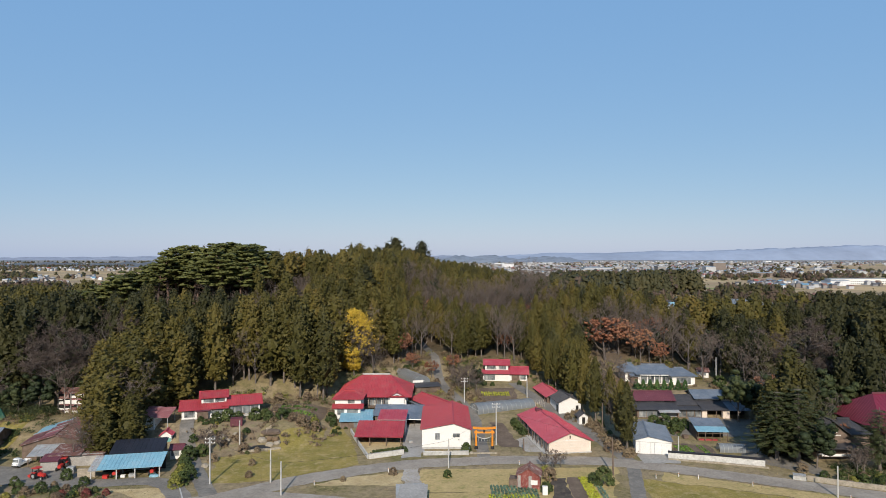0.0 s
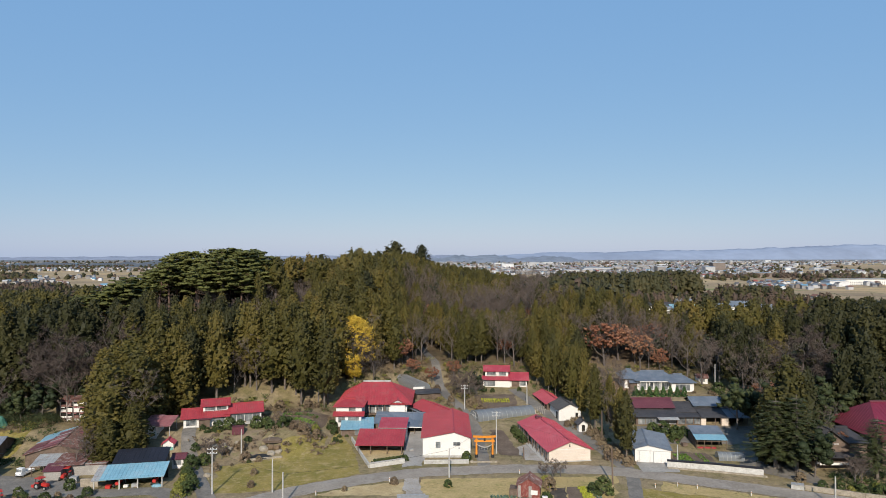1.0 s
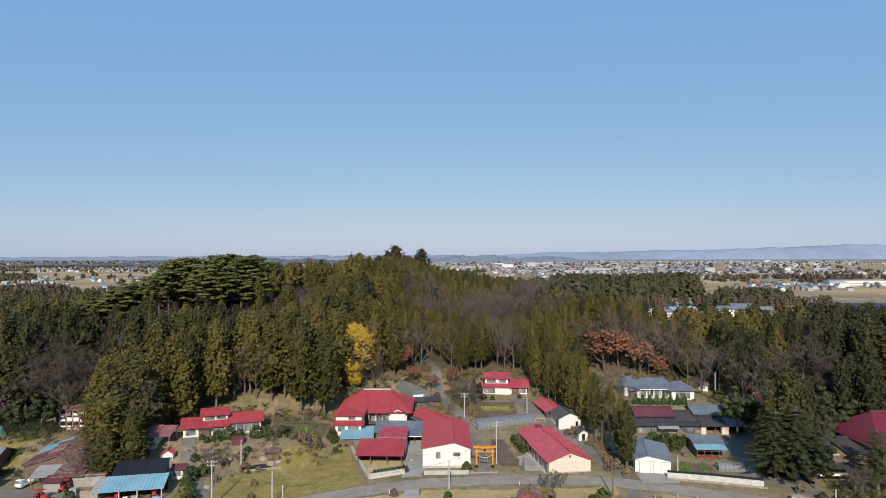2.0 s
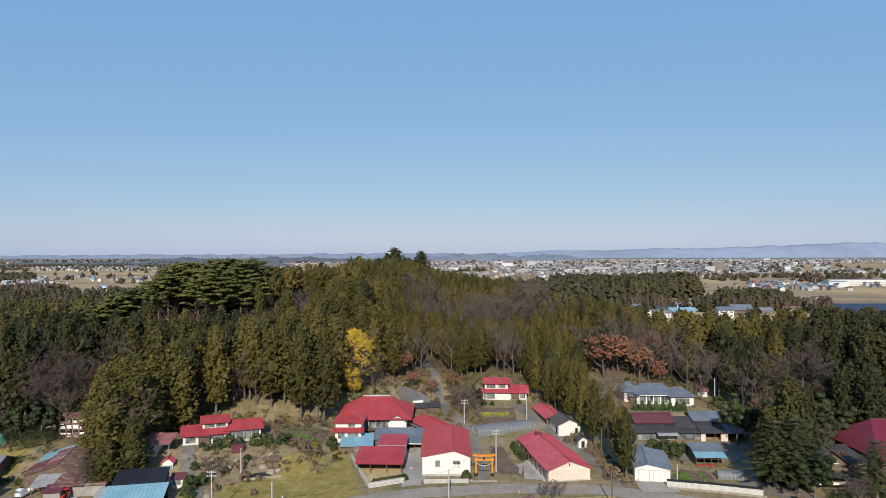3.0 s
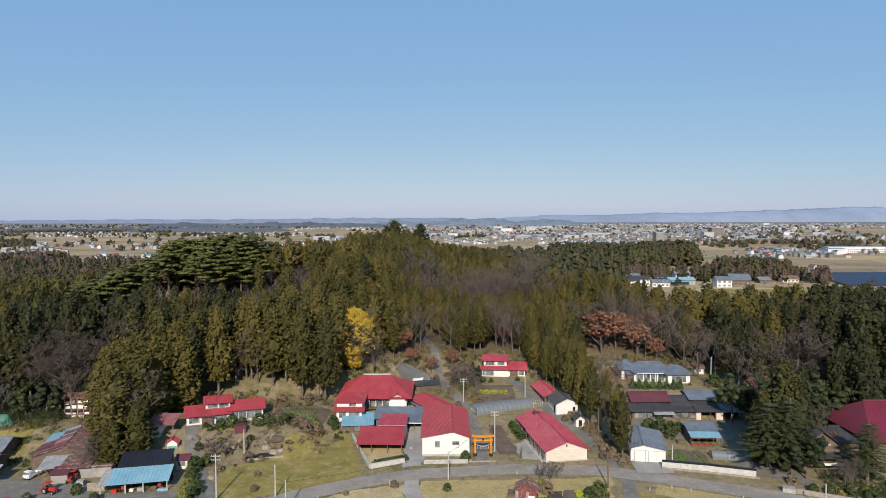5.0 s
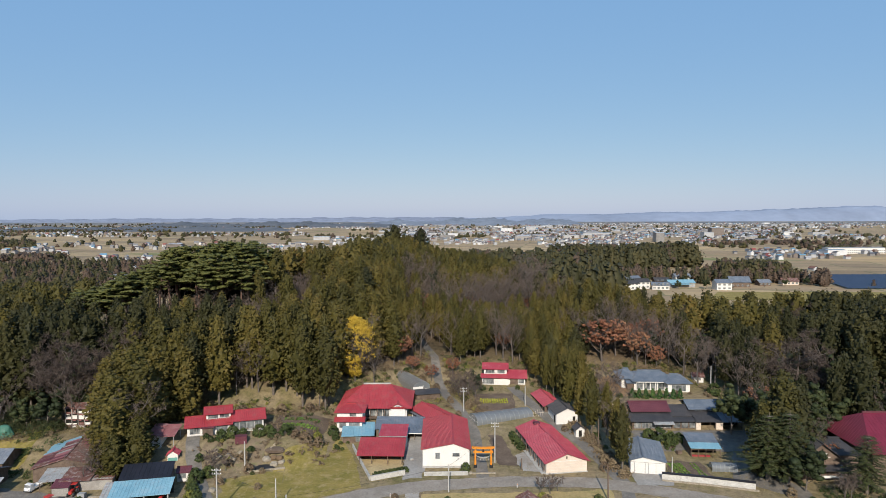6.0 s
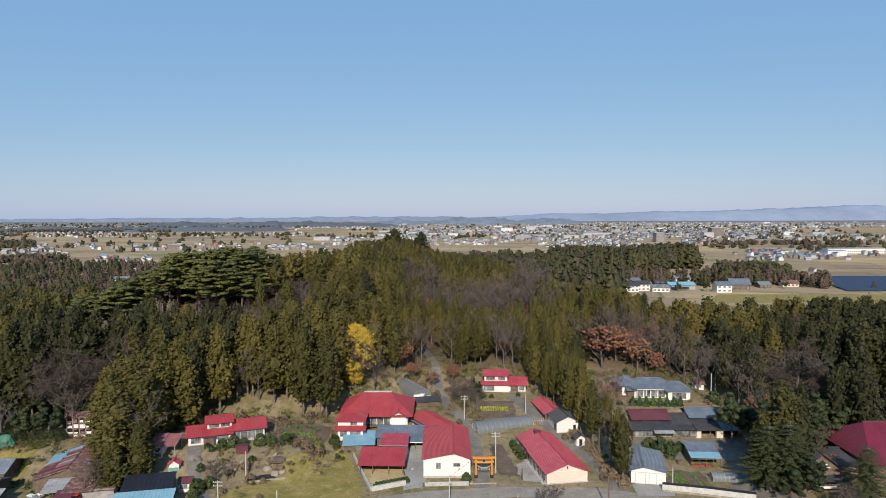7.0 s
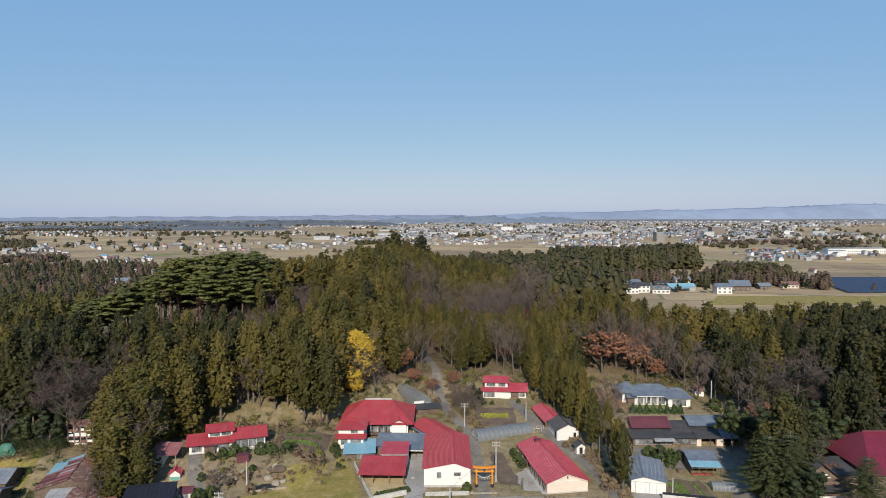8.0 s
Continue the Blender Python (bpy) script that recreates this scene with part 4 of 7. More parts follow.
# ---- trees ----
def spray(rng, c, out, k, size, droop=0.0, spread=0.0):
    """Leafy clumps: k small leaf sprays, like scales, on a dome round each centre c that faces out; returns vertices, faces and a tint for each vertex."""
    m = len(c)
    off = rng.normal(0, 1, (m * k, 3))
    oo = np.repeat(out / (np.linalg.norm(out, axis=1)[:, None] + 1e-6), k, 0)
    off = off / np.linalg.norm(off, axis=1)[:, None] + oo * 0.55
    cc = np.repeat(c, k, 0) + off * (spread if spread else 0.12) * rng.uniform(0.75, 1.1, (m * k, 1))
    sz = np.repeat(np.broadcast_to(size, m), k) * rng.uniform(0.65, 1.25, m * k)
    n = oo * 0.3 + off * 0.75 + rng.normal(0, 0.42, off.shape) + np.array([0, 0, 0.15 - droop])
    n /= np.linalg.norm(n, axis=1)[:, None]
    a = np.cross(n, rng.normal(0, 1, n.shape))
    a /= np.linalg.norm(a, axis=1)[:, None] + 1e-6
    b = np.cross(n, a)
    s = sz[:, None]
    v = np.stack([cc + a * s * 0.75, cc - a * s * 0.4 + b * s * 0.55 - n * s * 0.15, cc - a * s * 0.4 - b * s * 0.55 - n * s * 0.15], 1).reshape(-1, 3)
    f = np.arange(m * k * 3).reshape(-1, 3)
    t = np.repeat(np.repeat(rng.uniform(0, 0.3, m), k), 3)
    return v, f, t


def tube(path, radii, sides=5):
    """A tapered trunk or limb along a list of points."""
    P = [Vector(p) for p in path]
    vs, fs = [], []
    for i, p in enumerate(P):
        d = (P[min(i + 1, len(P) - 1)] - P[max(i - 1, 0)]).normalized()
        a = d.orthogonal().normalized()
        b = d.cross(a)
        for k in range(sides):
            q = 2 * math.pi * k / sides
            vs.append(tuple(p + (a * math.cos(q) + b * math.sin(q)) * radii[i]))
    for i in range(len(P) - 1):
        for k in range(sides):
            j = (k + 1) % sides
            o = i * sides
            fs += [(o + k, o + j, o + sides + j), (o + k, o + sides + j, o + sides + k)]
    return np.array(vs), np.array(fs)


def join(parts_):
    """Joins (v, f) or (v, f, tint) triples."""
    vs, fs, ts, o = [], [], [], 0
    for p in parts_:
        vs.append(p[0])
        fs.append(p[1] + o)
        ts.append(p[2] if len(p) > 2 else np.zeros(len(p[0])))
        o += len(p[0])
    return np.concatenate(vs), np.concatenate(fs), np.concatenate(ts)


def tri_mesh(name, v, f, mats, tint=None, mat_index=None, flat=False):
    me = bpy.data.meshes.new(name)
    me.vertices.add(len(v))
    me.vertices.foreach_set("co", np.ascontiguousarray(v, np.float32).ravel())
    me.loops.add(len(f) * 3)
    me.loops.foreach_set("vertex_index", np.ascontiguousarray(f, np.int32).ravel())
    me.polygons.add(len(f))
    me.polygons.foreach_set("loop_start", np.arange(0, len(f) * 3, 3, dtype=np.int32))
    me.polygons.foreach_set("loop_total", np.full(len(f), 3, np.int32))
    for mm in mats:
        me.materials.append(mm)
    if mat_index is not None:
        me.polygons.foreach_set("material_index", np.ascontiguousarray(mat_index, np.int32))
    if tint is not None:
        at = me.attributes.new("tint", "FLOAT", "POINT")
        at.data.foreach_set("value", np.ascontiguousarray(tint, np.float32))
    me.update()
    if flat:
        me.shade_flat()
    return me


ICO_V = np.array([(0, s1 * 1.0, s2 * 1.618) for s1 in (-1, 1) for s2 in (-1, 1)] + [(s1 * 1.0, s2 * 1.618, 0) for s1 in (-1, 1) for s2 in (-1, 1)] + [(s2 * 1.618, 0, s1 * 1.0) for s1 in (-1, 1) for s2 in (-1, 1)]) / 1.902
ICO_F = np.array([t_ for t_ in itertools.combinations(range(12), 3) if all(np.linalg.norm(ICO_V[p] - ICO_V[q]) < 1.1 for p, q in itertools.combinations(t_, 2))])
for n_, (p, q, r_) in enumerate(ICO_F):
    if np.dot(np.cross(ICO_V[q] - ICO_V[p], ICO_V[r_] - ICO_V[p]), ICO_V[p]) < 0:
        ICO_F[n_] = (p, r_, q)


def lobes(rng, c, rad, k, size, out=0.5, up=0.35, tints=0.3):
    """Boughs: an uneven leafy mass at each centre c with half-axes rad, coated with k leaf sprays that break its outline."""
    m = len(c)
    turn = rng.uniform(0, 6.28, m)
    ca, sa = np.cos(turn)[:, None], np.sin(turn)[:, None]
    u = np.broadcast_to(ICO_V, (m, 12, 3))
    u = np.stack([u[..., 0] * ca - u[..., 1] * sa, u[..., 0] * sa + u[..., 1] * ca, u[..., 2]], 2)
    v = c[:, None] + u * rad[:, None] * rng.uniform(0.62, 1.08, (m, 12, 1))
    f = (np.arange(m)[:, None, None] * 12 + ICO_F[None]).reshape(-1, 3)
    tone_ = rng.uniform(0, tints, m)
    parts_ = [(v.reshape(-1, 3), f, np.repeat(tone_, 12))]
    if k:
        side = c * np.array([1, 1, 0])
        side = side / (np.linalg.norm(side, axis=1)[:, None] + 1e-6)
        d = rng.normal(0, 1, (m * k, 3))
        d = d / np.linalg.norm(d, axis=1)[:, None] + np.repeat(side, k, 0) * out + np.array([0, 0, up])
        d /= np.linalg.norm(d, axis=1)[:, None]
        rr = np.repeat(rad, k, 0)
        p = np.repeat(c, k, 0) + d * rr * rng.uniform(0.86, 1.2, (m * k, 1))
        n = d / rr
        n = n / np.linalg.norm(n, axis=1)[:, None] + rng.normal(0, 0.36, d.shape)
        n /= np.linalg.norm(n, axis=1)[:, None]
        t1 = np.cross(n, rng.normal(0, 1, n.shape))
        t1 /= np.linalg.norm(t1, axis=1)[:, None] + 1e-6
        t2 = np.cross(n, t1)
        s_ = size * rng.uniform(0.6, 1.3, (m * k, 1))
        w = np.stack([p + t1 * s_ * 0.8, p - t1 * s_ * 0.4 + t2 * s_ * 0.6 - n * s_ * 0.2, p - t1 * s_ * 0.4 - t2 * s_ * 0.6 - n * s_ * 0.2], 1).reshape(-1, 3)
        parts_.append((w, np.arange(len(w)).reshape(-1, 3), np.repeat(np.repeat(tone_, k) + rng.uniform(-0.05, 0.1, m * k), 3)))
    return join(parts_)


PENT = np.array([(math.cos(1.2566 * i), math.sin(1.2566 * i)) for i in range(5)])
FAN = np.array([(0, 1 + i, 1 + (i + 1) % 5) for i in range(5)])


def knobs(rng, p, d, w, hgt, tints=0.25):
    """Rounded leafy knobs of half-width w that stand hgt proud of p along d."""
    m = len(p)
    d = d / np.linalg.norm(d, axis=1)[:, None]
    t1 = np.cross(d, rng.normal(0, 1, d.shape))
    t1 /= np.linalg.norm(t1, axis=1)[:, None] + 1e-6
    t2 = np.cross(d, t1)
    w, hgt = np.broadcast_to(w, m)[:, None] * rng.uniform(0.6, 1.35, (m, 1)), np.broadcast_to(hgt, m)[:, None] * rng.uniform(0.7, 1.3, (m, 1))
    ring = [p + (t1 * c_ + t2 * s_) * w * rng.uniform(0.7, 1.25, (m, 1)) - d * hgt * rng.uniform(0.2, 0.7, (m, 1)) for c_, s_ in PENT]
    v = np.stack([p + d * hgt * 0.8 + t1 * w * 0.2] + ring, 1).reshape(-1, 3)
    f = (np.arange(m)[:, None, None] * 6 + FAN[None]).reshape(-1, 3)
    return v, f, np.repeat(rng.uniform(0, tints, m), 6)


def cedar_shape(seed, h=20.0, r=3.2, bare=0.2, rows=8, sides=8, n=230, size=0.42, taper=0.52, leaves=560):
    """Crown and trunk of a Japanese cedar: a lumpy body under a rounded tip, coated with knobs of foliage."""
    rng = np.random.default_rng(seed)
    wave = rng.uniform(0, 6.28, 4)

    def prof(u, a):
        p = np.minimum(1.0, 1.3 * (1 - u) ** taper) * (0.60 + 0.40 * np.minimum(1, u * 3.5))
        return p * (1 + 0.15 * np.sin(2 * a + 7 * u + wave[0]) + 0.13 * np.sin(3 * a - 15 * u + wave[1]) + 0.09 * np.sin(a + 29 * u + wave[2]) + 0.07 * np.sin(5 * a + 43 * u + wave[3]))
    core, cf_ = [], []
    for j in range(rows + 1):
        u = 0.98 * j / rows
        for i in range(sides):
            a = 2 * math.pi * (i + 0.5 * (j % 2)) / sides
            w = max(0.05, r * float(prof(u, a)) * rng.uniform(0.50, 0.70))
            core.append((w * math.cos(a), w * math.sin(a), h * (bare + (1 - bare) * u) + rng.normal(0, 0.18) - 0.12 * w))
    for j in range(rows):
        for i in range(sides):
            o, e = j * sides, (i + 1) % sides
            cf_ += [(o + i, o + e, o + sides + e), (o + i, o + sides + e, o + sides + i)]
    u = 1 - (1 - (np.arange(n) + rng.random(n)) / n) ** 0.78
    a = np.arange(n) * 2.39996 + rng.normal(0, 0.35, n)
    rr = r * prof(u, a) * rng.uniform(0.72, 1.02, n)
    p = np.stack([rr * np.cos(a), rr * np.sin(a), h * (bare + (1 - bare) * u) - 0.12 * rr], 1)
    d = np.stack([np.cos(a), np.sin(a), 0.55 + 1.0 * u ** 2], 1) + rng.normal(0, 0.25, (n, 3))
    pick = rng.integers(0, n, leaves)
    loose = spray(rng, p[pick], d[pick], 1, size * 0.9, 0.0, size * 1.4)
    # core gets the darkest tint, painting shade into the gaps between knobs
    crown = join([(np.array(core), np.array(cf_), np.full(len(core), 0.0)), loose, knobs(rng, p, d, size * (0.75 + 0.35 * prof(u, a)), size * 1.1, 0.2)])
    lean = rng.normal(0, 0.25, 2)
    trunk = tube([(0, 0, -1.0), (lean[0] * 0.5, lean[1] * 0.5, h * 0.5), (lean[0], lean[1], h * 0.92)], [0.27, 0.19, 0.04])
    return crown, trunk


def limbs(rng, h, levels, spread, first=0.35, r0=0.25, twigs=4, droop=0.0):
    """A branching skeleton; returns its (v, f) parts and the ends of its twigs."""
    parts_, ends = [], []

    def grow(p, d, length, r, lev):
        mid = p + d * length * 0.5 + Vector(rng.normal(0, 0.05 * length, 3))
        end = p + d * length + Vector((0, 0, (0.08 - droop) * length))
        parts_.append(tube([p, mid, end], [r, r * 0.75, r * 0.45], 4) if lev < 2 else tube([p, end], [r, r * 0.45], 3))
        if lev >= levels:
            ends.append(end)
            return
        n = int(rng.integers(twigs - 1, twigs + 2))
        for i in range(n):
            f = 0.35 + 0.65 * (i + 1) / n
            q = p.lerp(mid, f * 2) if f < 0.5 else mid.lerp(end, f * 2 - 1)
            az = rng.uniform(0, 2 * math.pi)
            side = Vector((math.cos(az), math.sin(az), rng.uniform(-0.1, 0.7)))
            nd = (d * 0.75 + side * spread).normalized()
            grow(q, nd, length * rng.uniform(0.48, 0.72), r * 0.5, lev + 1)

    top = Vector((rng.normal(0, 0.4), rng.normal(0, 0.4), h * 0.62))
    trunk = tube([(0, 0, -0.6), (top.x * 0.4, top.y * 0.4, h * 0.3), top], [r0, r0 * 0.75, r0 * 0.4], 6)
    n = 7
    for i in range(n):
        f = first + (1 - first) * i / (n - 1)
        q = Vector((top.x * f, top.y * f, h * 0.62 * f))
        az = i * 2.4 + rng.normal(0, 0.3)
        d = Vector((math.cos(az) * spread * 1.3, math.sin(az) * spread * 1.3, 0.9)).normalized()
        grow(q, d, h * rng.uniform(0.26, 0.40), r0 * 0.42, 1)
    return trunk, parts_, ends


def fine_twigs(rng, ends, n, length):
    """Hair-fine twigs at the branch ends, as slim triangles."""
    e = np.repeat(np.array([tuple(p) for p in ends]), n, 0)
    d = rng.normal(0, 1, e.shape) + np.array([0, 0, 0.45])
    d /= np.linalg.norm(d, axis=1)[:, None]
    L = rng.uniform(0.5, 1.2, len(e))[:, None] * length
    w = np.cross(d, rng.normal(0, 1, e.shape))
    w = w / (np.linalg.norm(w, axis=1)[:, None] + 1e-6) * 0.042
    s = e - d * L * 0.35 * rng.random((len(e), 1))
    v = np.stack([s - w, s + w, s + d * L], 1).reshape(-1, 3)
    return v, np.arange(len(v)).reshape(-1, 3)


def tree_meshes(kind, seed):
    """Meshes of one tree: a list of (part name, mesh)."""
    rng = np.random.default_rng(seed * 13 + 5)
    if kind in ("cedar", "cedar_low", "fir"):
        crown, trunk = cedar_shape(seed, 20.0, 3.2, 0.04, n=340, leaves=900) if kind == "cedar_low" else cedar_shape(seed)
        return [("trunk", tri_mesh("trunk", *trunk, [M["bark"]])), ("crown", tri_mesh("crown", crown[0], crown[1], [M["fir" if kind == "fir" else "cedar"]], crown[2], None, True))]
    if kind in ("bare", "bare_wide"):
        wide = kind == "bare_wide"
        trunk, br, ends = limbs(rng, 14, 3, 0.95 if wide else 0.62, 0.3, 0.34 if wide else 0.26, 5 if wide else 4)
        tw = fine_twigs(rng, ends, 34 if wide else 6, 1.6)
        v, f, _ = join([trunk] + br)
        return [("trunk", tri_mesh("trunk", v, f, [M["twig"]])), ("crown", tri_mesh("crown", *tw, [M["dark_twigs" if wide else "twigs"]]))]
    if kind in ("rust", "ginkgo", "plum"):
        hh = {"rust": 11, "ginkgo": 19, "plum": 5}[kind]
        trunk, br, ends = limbs(rng, hh, 3, 0.65 if kind != "ginkgo" else 0.5, 0.3 if kind != "ginkgo" else 0.12, 0.25 if hh > 6 else 0.14, 4)
        v, f, _ = join([trunk] + br)
        if kind == "plum":
            return [("trunk", tri_mesh("trunk", v, f, [M["twig"]])), ("crown", tri_mesh("crown", *fine_twigs(rng, ends, 6, 0.8), [M["twigs"]]))]
        if kind == "ginkgo":
            g_ = rng.normal(0, 1, (420, 3))
            g_ *= (rng.uniform(0.1, 1, 420) ** 0.4 / np.linalg.norm(g_, axis=1))[:, None]
            v, f, _ = join([(v, f), fine_twigs(rng, ends, 8, 1.7), fine_twigs(rng, g_ * np.array([4.4, 4.0, hh * 0.42]) + np.array([0.4, 0, hh * 0.55]), 7, 1.9)])
        out = [("trunk", tri_mesh("trunk", v, f, [M["twig"]]))]
        e = np.array([tuple(p) for p in ends])
        if kind == "ginkgo":
            a_, b_ = rng.uniform(0, 2 * math.pi, 1500), rng.uniform(-1, 1, 1500)
            q_ = rng.uniform(0.25, 1.0, 1500) ** 0.4 * np.sqrt(1 - b_ ** 2)
            e = np.stack([5.1 * q_ * np.cos(a_) * (1 - 0.15 * b_), 4.3 * q_ * np.sin(a_), hh * (0.56 + 0.43 * b_)], 1)
            ex, ez = e[:, 0], e[:, 2] / hh
            odds = np.where(ez > 0.70, 0.95, np.where(ex < -1.6, 0.75, np.where((ez < 0.44) & (ex < 1.6), 0.7, 0.16)))
            keep = (rng.random(1500) < odds) & ~((ez < 0.36) & (ex > 1.4))
            e = e[keep]
        if kind == "rust":
            g_ = rng.normal(0, 1, (150, 3))
            g_ *= (rng.uniform(0.15, 1, 150) ** 0.45 / np.linalg.norm(g_, axis=1))[:, None]
            e = g_ * np.array([4.6, 4.6, 3.1]) + np.array([0, 0, 7.4])
            cr = lobes(rng, e, rng.uniform(0.22, 0.46, (len(e), 1)) * np.array([1.0, 1.0, 0.9]), 18, 0.26, 0.2, 0.2)
        else:
            cr = spray(rng, np.repeat(e, 4, 0) + rng.normal(0, 0.4, (len(e) * 4, 3)), np.repeat(e - np.array([0, 0, hh * 0.5]), 4, 0), 6, 0.23, 0.0, 0.34)
        out.append(("crown", tri_mesh("crown", cr[0], cr[1], [M[kind]], cr[2])))
        return out
    if kind == "pine":
        h = 16.0
        bend = rng.normal(0, 0.8, 2)
        trunk = tube([(0, 0, -1), (bend[0] * 0.5, bend[1] * 0.5, h * 0.4), (bend[0], bend[1], h * 0.7), (bend[0] * 1.3, bend[1] * 1.3, h * 0.95)], [0.32, 0.25, 0.18, 0.05], 6)
        br, cs, os_ = [], [], []
        for i in range(17):
            f = 0.50 + 0.48 * i / 16
            az = i * 2.4 + rng.normal(0, 0.3)
            L = (1.12 - f) * 7.5 + 1.2
            p = Vector((bend[0] * f * 1.2, bend[1] * f * 1.2, h * f))
            e = p + Vector((math.cos(az) * L, math.sin(az) * L, 0.7 + 0.1 * L))
            br.append(tube([p, p.lerp(e, 0.5) + Vector((0, 0, 0.15)), e], [0.1, 0.07, 0.03], 3))
            for _ in range(6):
                q = p.lerp(e, rng.uniform(0.45, 1.1)) + Vector((rng.normal(0, 0.7), rng.normal(0, 0.7), rng.uniform(0.0, 0.25)))
                cs.append(tuple(q))
                os_.append((math.cos(az) * 0.4, math.sin(az) * 0.4, 0.9))
        v, f, _ = join([trunk] + br)
        cs = np.array(cs)
        cr = lobes(rng, cs, rng.uniform(0.6, 1.3, (len(cs), 1)) * np.array([1.0, 1.0, 0.42]), 10, 0.42, 0.2, 0.5)
        return [("trunk", tri_mesh("trunk", v, f, [M["pinebark"]])), ("crown", tri_mesh("crown", cr[0], cr[1], [M["pine"]], cr[2]))]
    if kind == "spruce":
        h = 15.0
        trunk = tube([(0, 0, -0.6), (0.1, 0, h * 0.5), (0, 0, h)], [0.35, 0.22, 0.03], 6)
        br, cs, os_ = [], [], []
        for i in range(13):
            f = 0.22 + 0.78 * i / 13
            for j in range(9):
                az = j * 0.698 + i * 0.4 + rng.normal(0, 0.12)
                L = 5.6 * (1 - f) ** 0.75 * rng.uniform(0.75, 1.1) + 0.3
                p = Vector((0, 0, h * f))
                e = p + Vector((math.cos(az) * L, math.sin(az) * L, -0.10 * L))
                br.append(tube([p, e], [0.05, 0.015], 3))
                m = max(2, int(L * 2.2))
                for t in range(m):
                    q = p.lerp(e, (t + 1) / m)
                    cs.append(tuple(q))
                    os_.append((math.cos(az), math.sin(az), -0.15))
        v, f, _ = join([trunk] + br)
        cr = spray(rng, np.array(cs), np.array(os_), 14, 0.30, -0.4, 0.42)
        c0 = np.repeat(np.repeat(np.array(cs)[:, 2], 14), 3)
        cr[0][:, 2] = c0 + (cr[0][:, 2] - c0) * 0.22
        return [("trunk", tri_mesh("trunk", v, f, [M["bark"]])), ("crown", tri_mesh("crown", cr[0], cr[1], [M["spruce"]], cr[2]))]
    if kind == "broadleaf":
        trunk, br, ends = limbs(rng, 9, 2, 0.6, 0.3, 0.2, 4)
        v, f, _ = join([trunk] + br)
        e = np.array([tuple(p) for p in ends])
        e = np.concatenate([e, e * np.array([0.7, 0.7, 0.85]), e * np.array([0.9, 0.9, 0.7])])
        o = e - np.array([0, 0, 5.0])
        o /= np.linalg.norm(o, axis=1)[:, None]
        e = e[rng.permutation(len(e))[:52]]
        rad = rng.uniform(0.75, 1.25, (len(e), 1)) * np.array([1.0, 1.0, 0.8])
        cr = lobes(rng, e, rad, 12, 0.4, 0.3, 0.4)
        return [("trunk", tri_mesh("trunk", v, f, [M["bark"]])), ("crown", tri_mesh("crown", cr[0], cr[1], [M["broadleaf"]], cr[2]))]
    # shrubs of one metre half-width: clipped, conical or loose
    n = 70
    z = rng.uniform(0.05, 1, n)
    a = np.arange(n) * 2.4
    rr = np.sqrt(np.maximum(0.05, 1 - (z * 1.0) ** 2)) if kind != "cone_shrub" else (1.05 - z)
    rr = rr * rng.uniform(0.75, 1.0, n)
    c = np.stack([rr * np.cos(a) * 0.85, rr * np.sin(a) * 0.85, z * 1.5], 1)
    o = np.stack([np.cos(a), np.sin(a), 0.4 + z], 1)
    cr = spray(rng, c, o, 12, 0.19, 0.0, 0.16)
    st = tube([(0, 0, -0.3), (0.05, 0, 0.9)], [0.08, 0.03], 4)
    return [("stem", tri_mesh("stem", *st, [M["bark"]])), ("crown", tri_mesh("crown", cr[0], cr[1], [M[kind]], cr[2]))]


TREES = {}
LABELS = {
    "cedar": ("cedar_tree", "tall olive-green cedar with a bare lower trunk", "tree"),
    "fir": ("dim_cedar_tree", "tall cedar with dim light put into a darker leaf colour", "tree"),
    "cedar_low": ("cedar_tree", "bushy olive-green cedar leafed down to the ground", "tree"),
    "bare": ("bare_tree", "leafless grey-brown deciduous tree with fine twigs", "tree"),
    "bare_wide": ("bare_tree", "broad leafless tree with a dense brown dome of twigs", "tree"),
    "rust": ("autumn_tree", "deciduous tree with rust-red autumn leaves", "tree"),
    "ginkgo": ("ginkgo_tree", "tall ginkgo with yellow leaves, half bare on top", "tree"),
    "plum": ("plum_tree", "low bare fruit tree with grey twigs", "tree"),
    "pine": ("pine_tree", "red pine with a flat-layered dark green crown", "tree"),
    "spruce": ("conifer_tree", "dark conifer with drooping layered branches", "tree"),
    "broadleaf": ("evergreen_tree", "dark green broadleaf evergreen tree", "tree"),
    "shrub": ("shrub", "rounded dark green garden shrub", "shrub"),
    "cone_shrub": ("conifer_shrub", "small conical green garden conifer", "shrub"),
    "dry_shrub": ("dry_bush", "brown dried-out bush with withered leaves", "shrub"),
    "red_leaf": ("red_bush", "small bush with dark red autumn leaves", "shrub"),
    "yellow_shrub": ("yellow_shrub", "yellow-green leafy garden bush", "shrub"),
}
GROUPS = {"cedar": "cedars at the wood's edge", "cedar_low": "cedars at the wood's edge", "fir": "dark firs", "pine": "pines on the ridge", "bare": "bare trees", "bare_wide": "bare trees", "rust": "autumn trees", "shrub": "garden shrubs", "cone_shrub": "hedge conifers", "dry_shrub": "dry bushes"}
VARIANTS = {"cedar": 7, "fir": 5, "cedar_low": 3, "bare": 5, "bare_wide": 2, "rust": 3, "pine": 4, "broadleaf": 3, "shrub": 3, "dry_shrub": 2, "cone_shrub": 2, "plum": 2, "spruce": 2}
trng = random.Random(11)


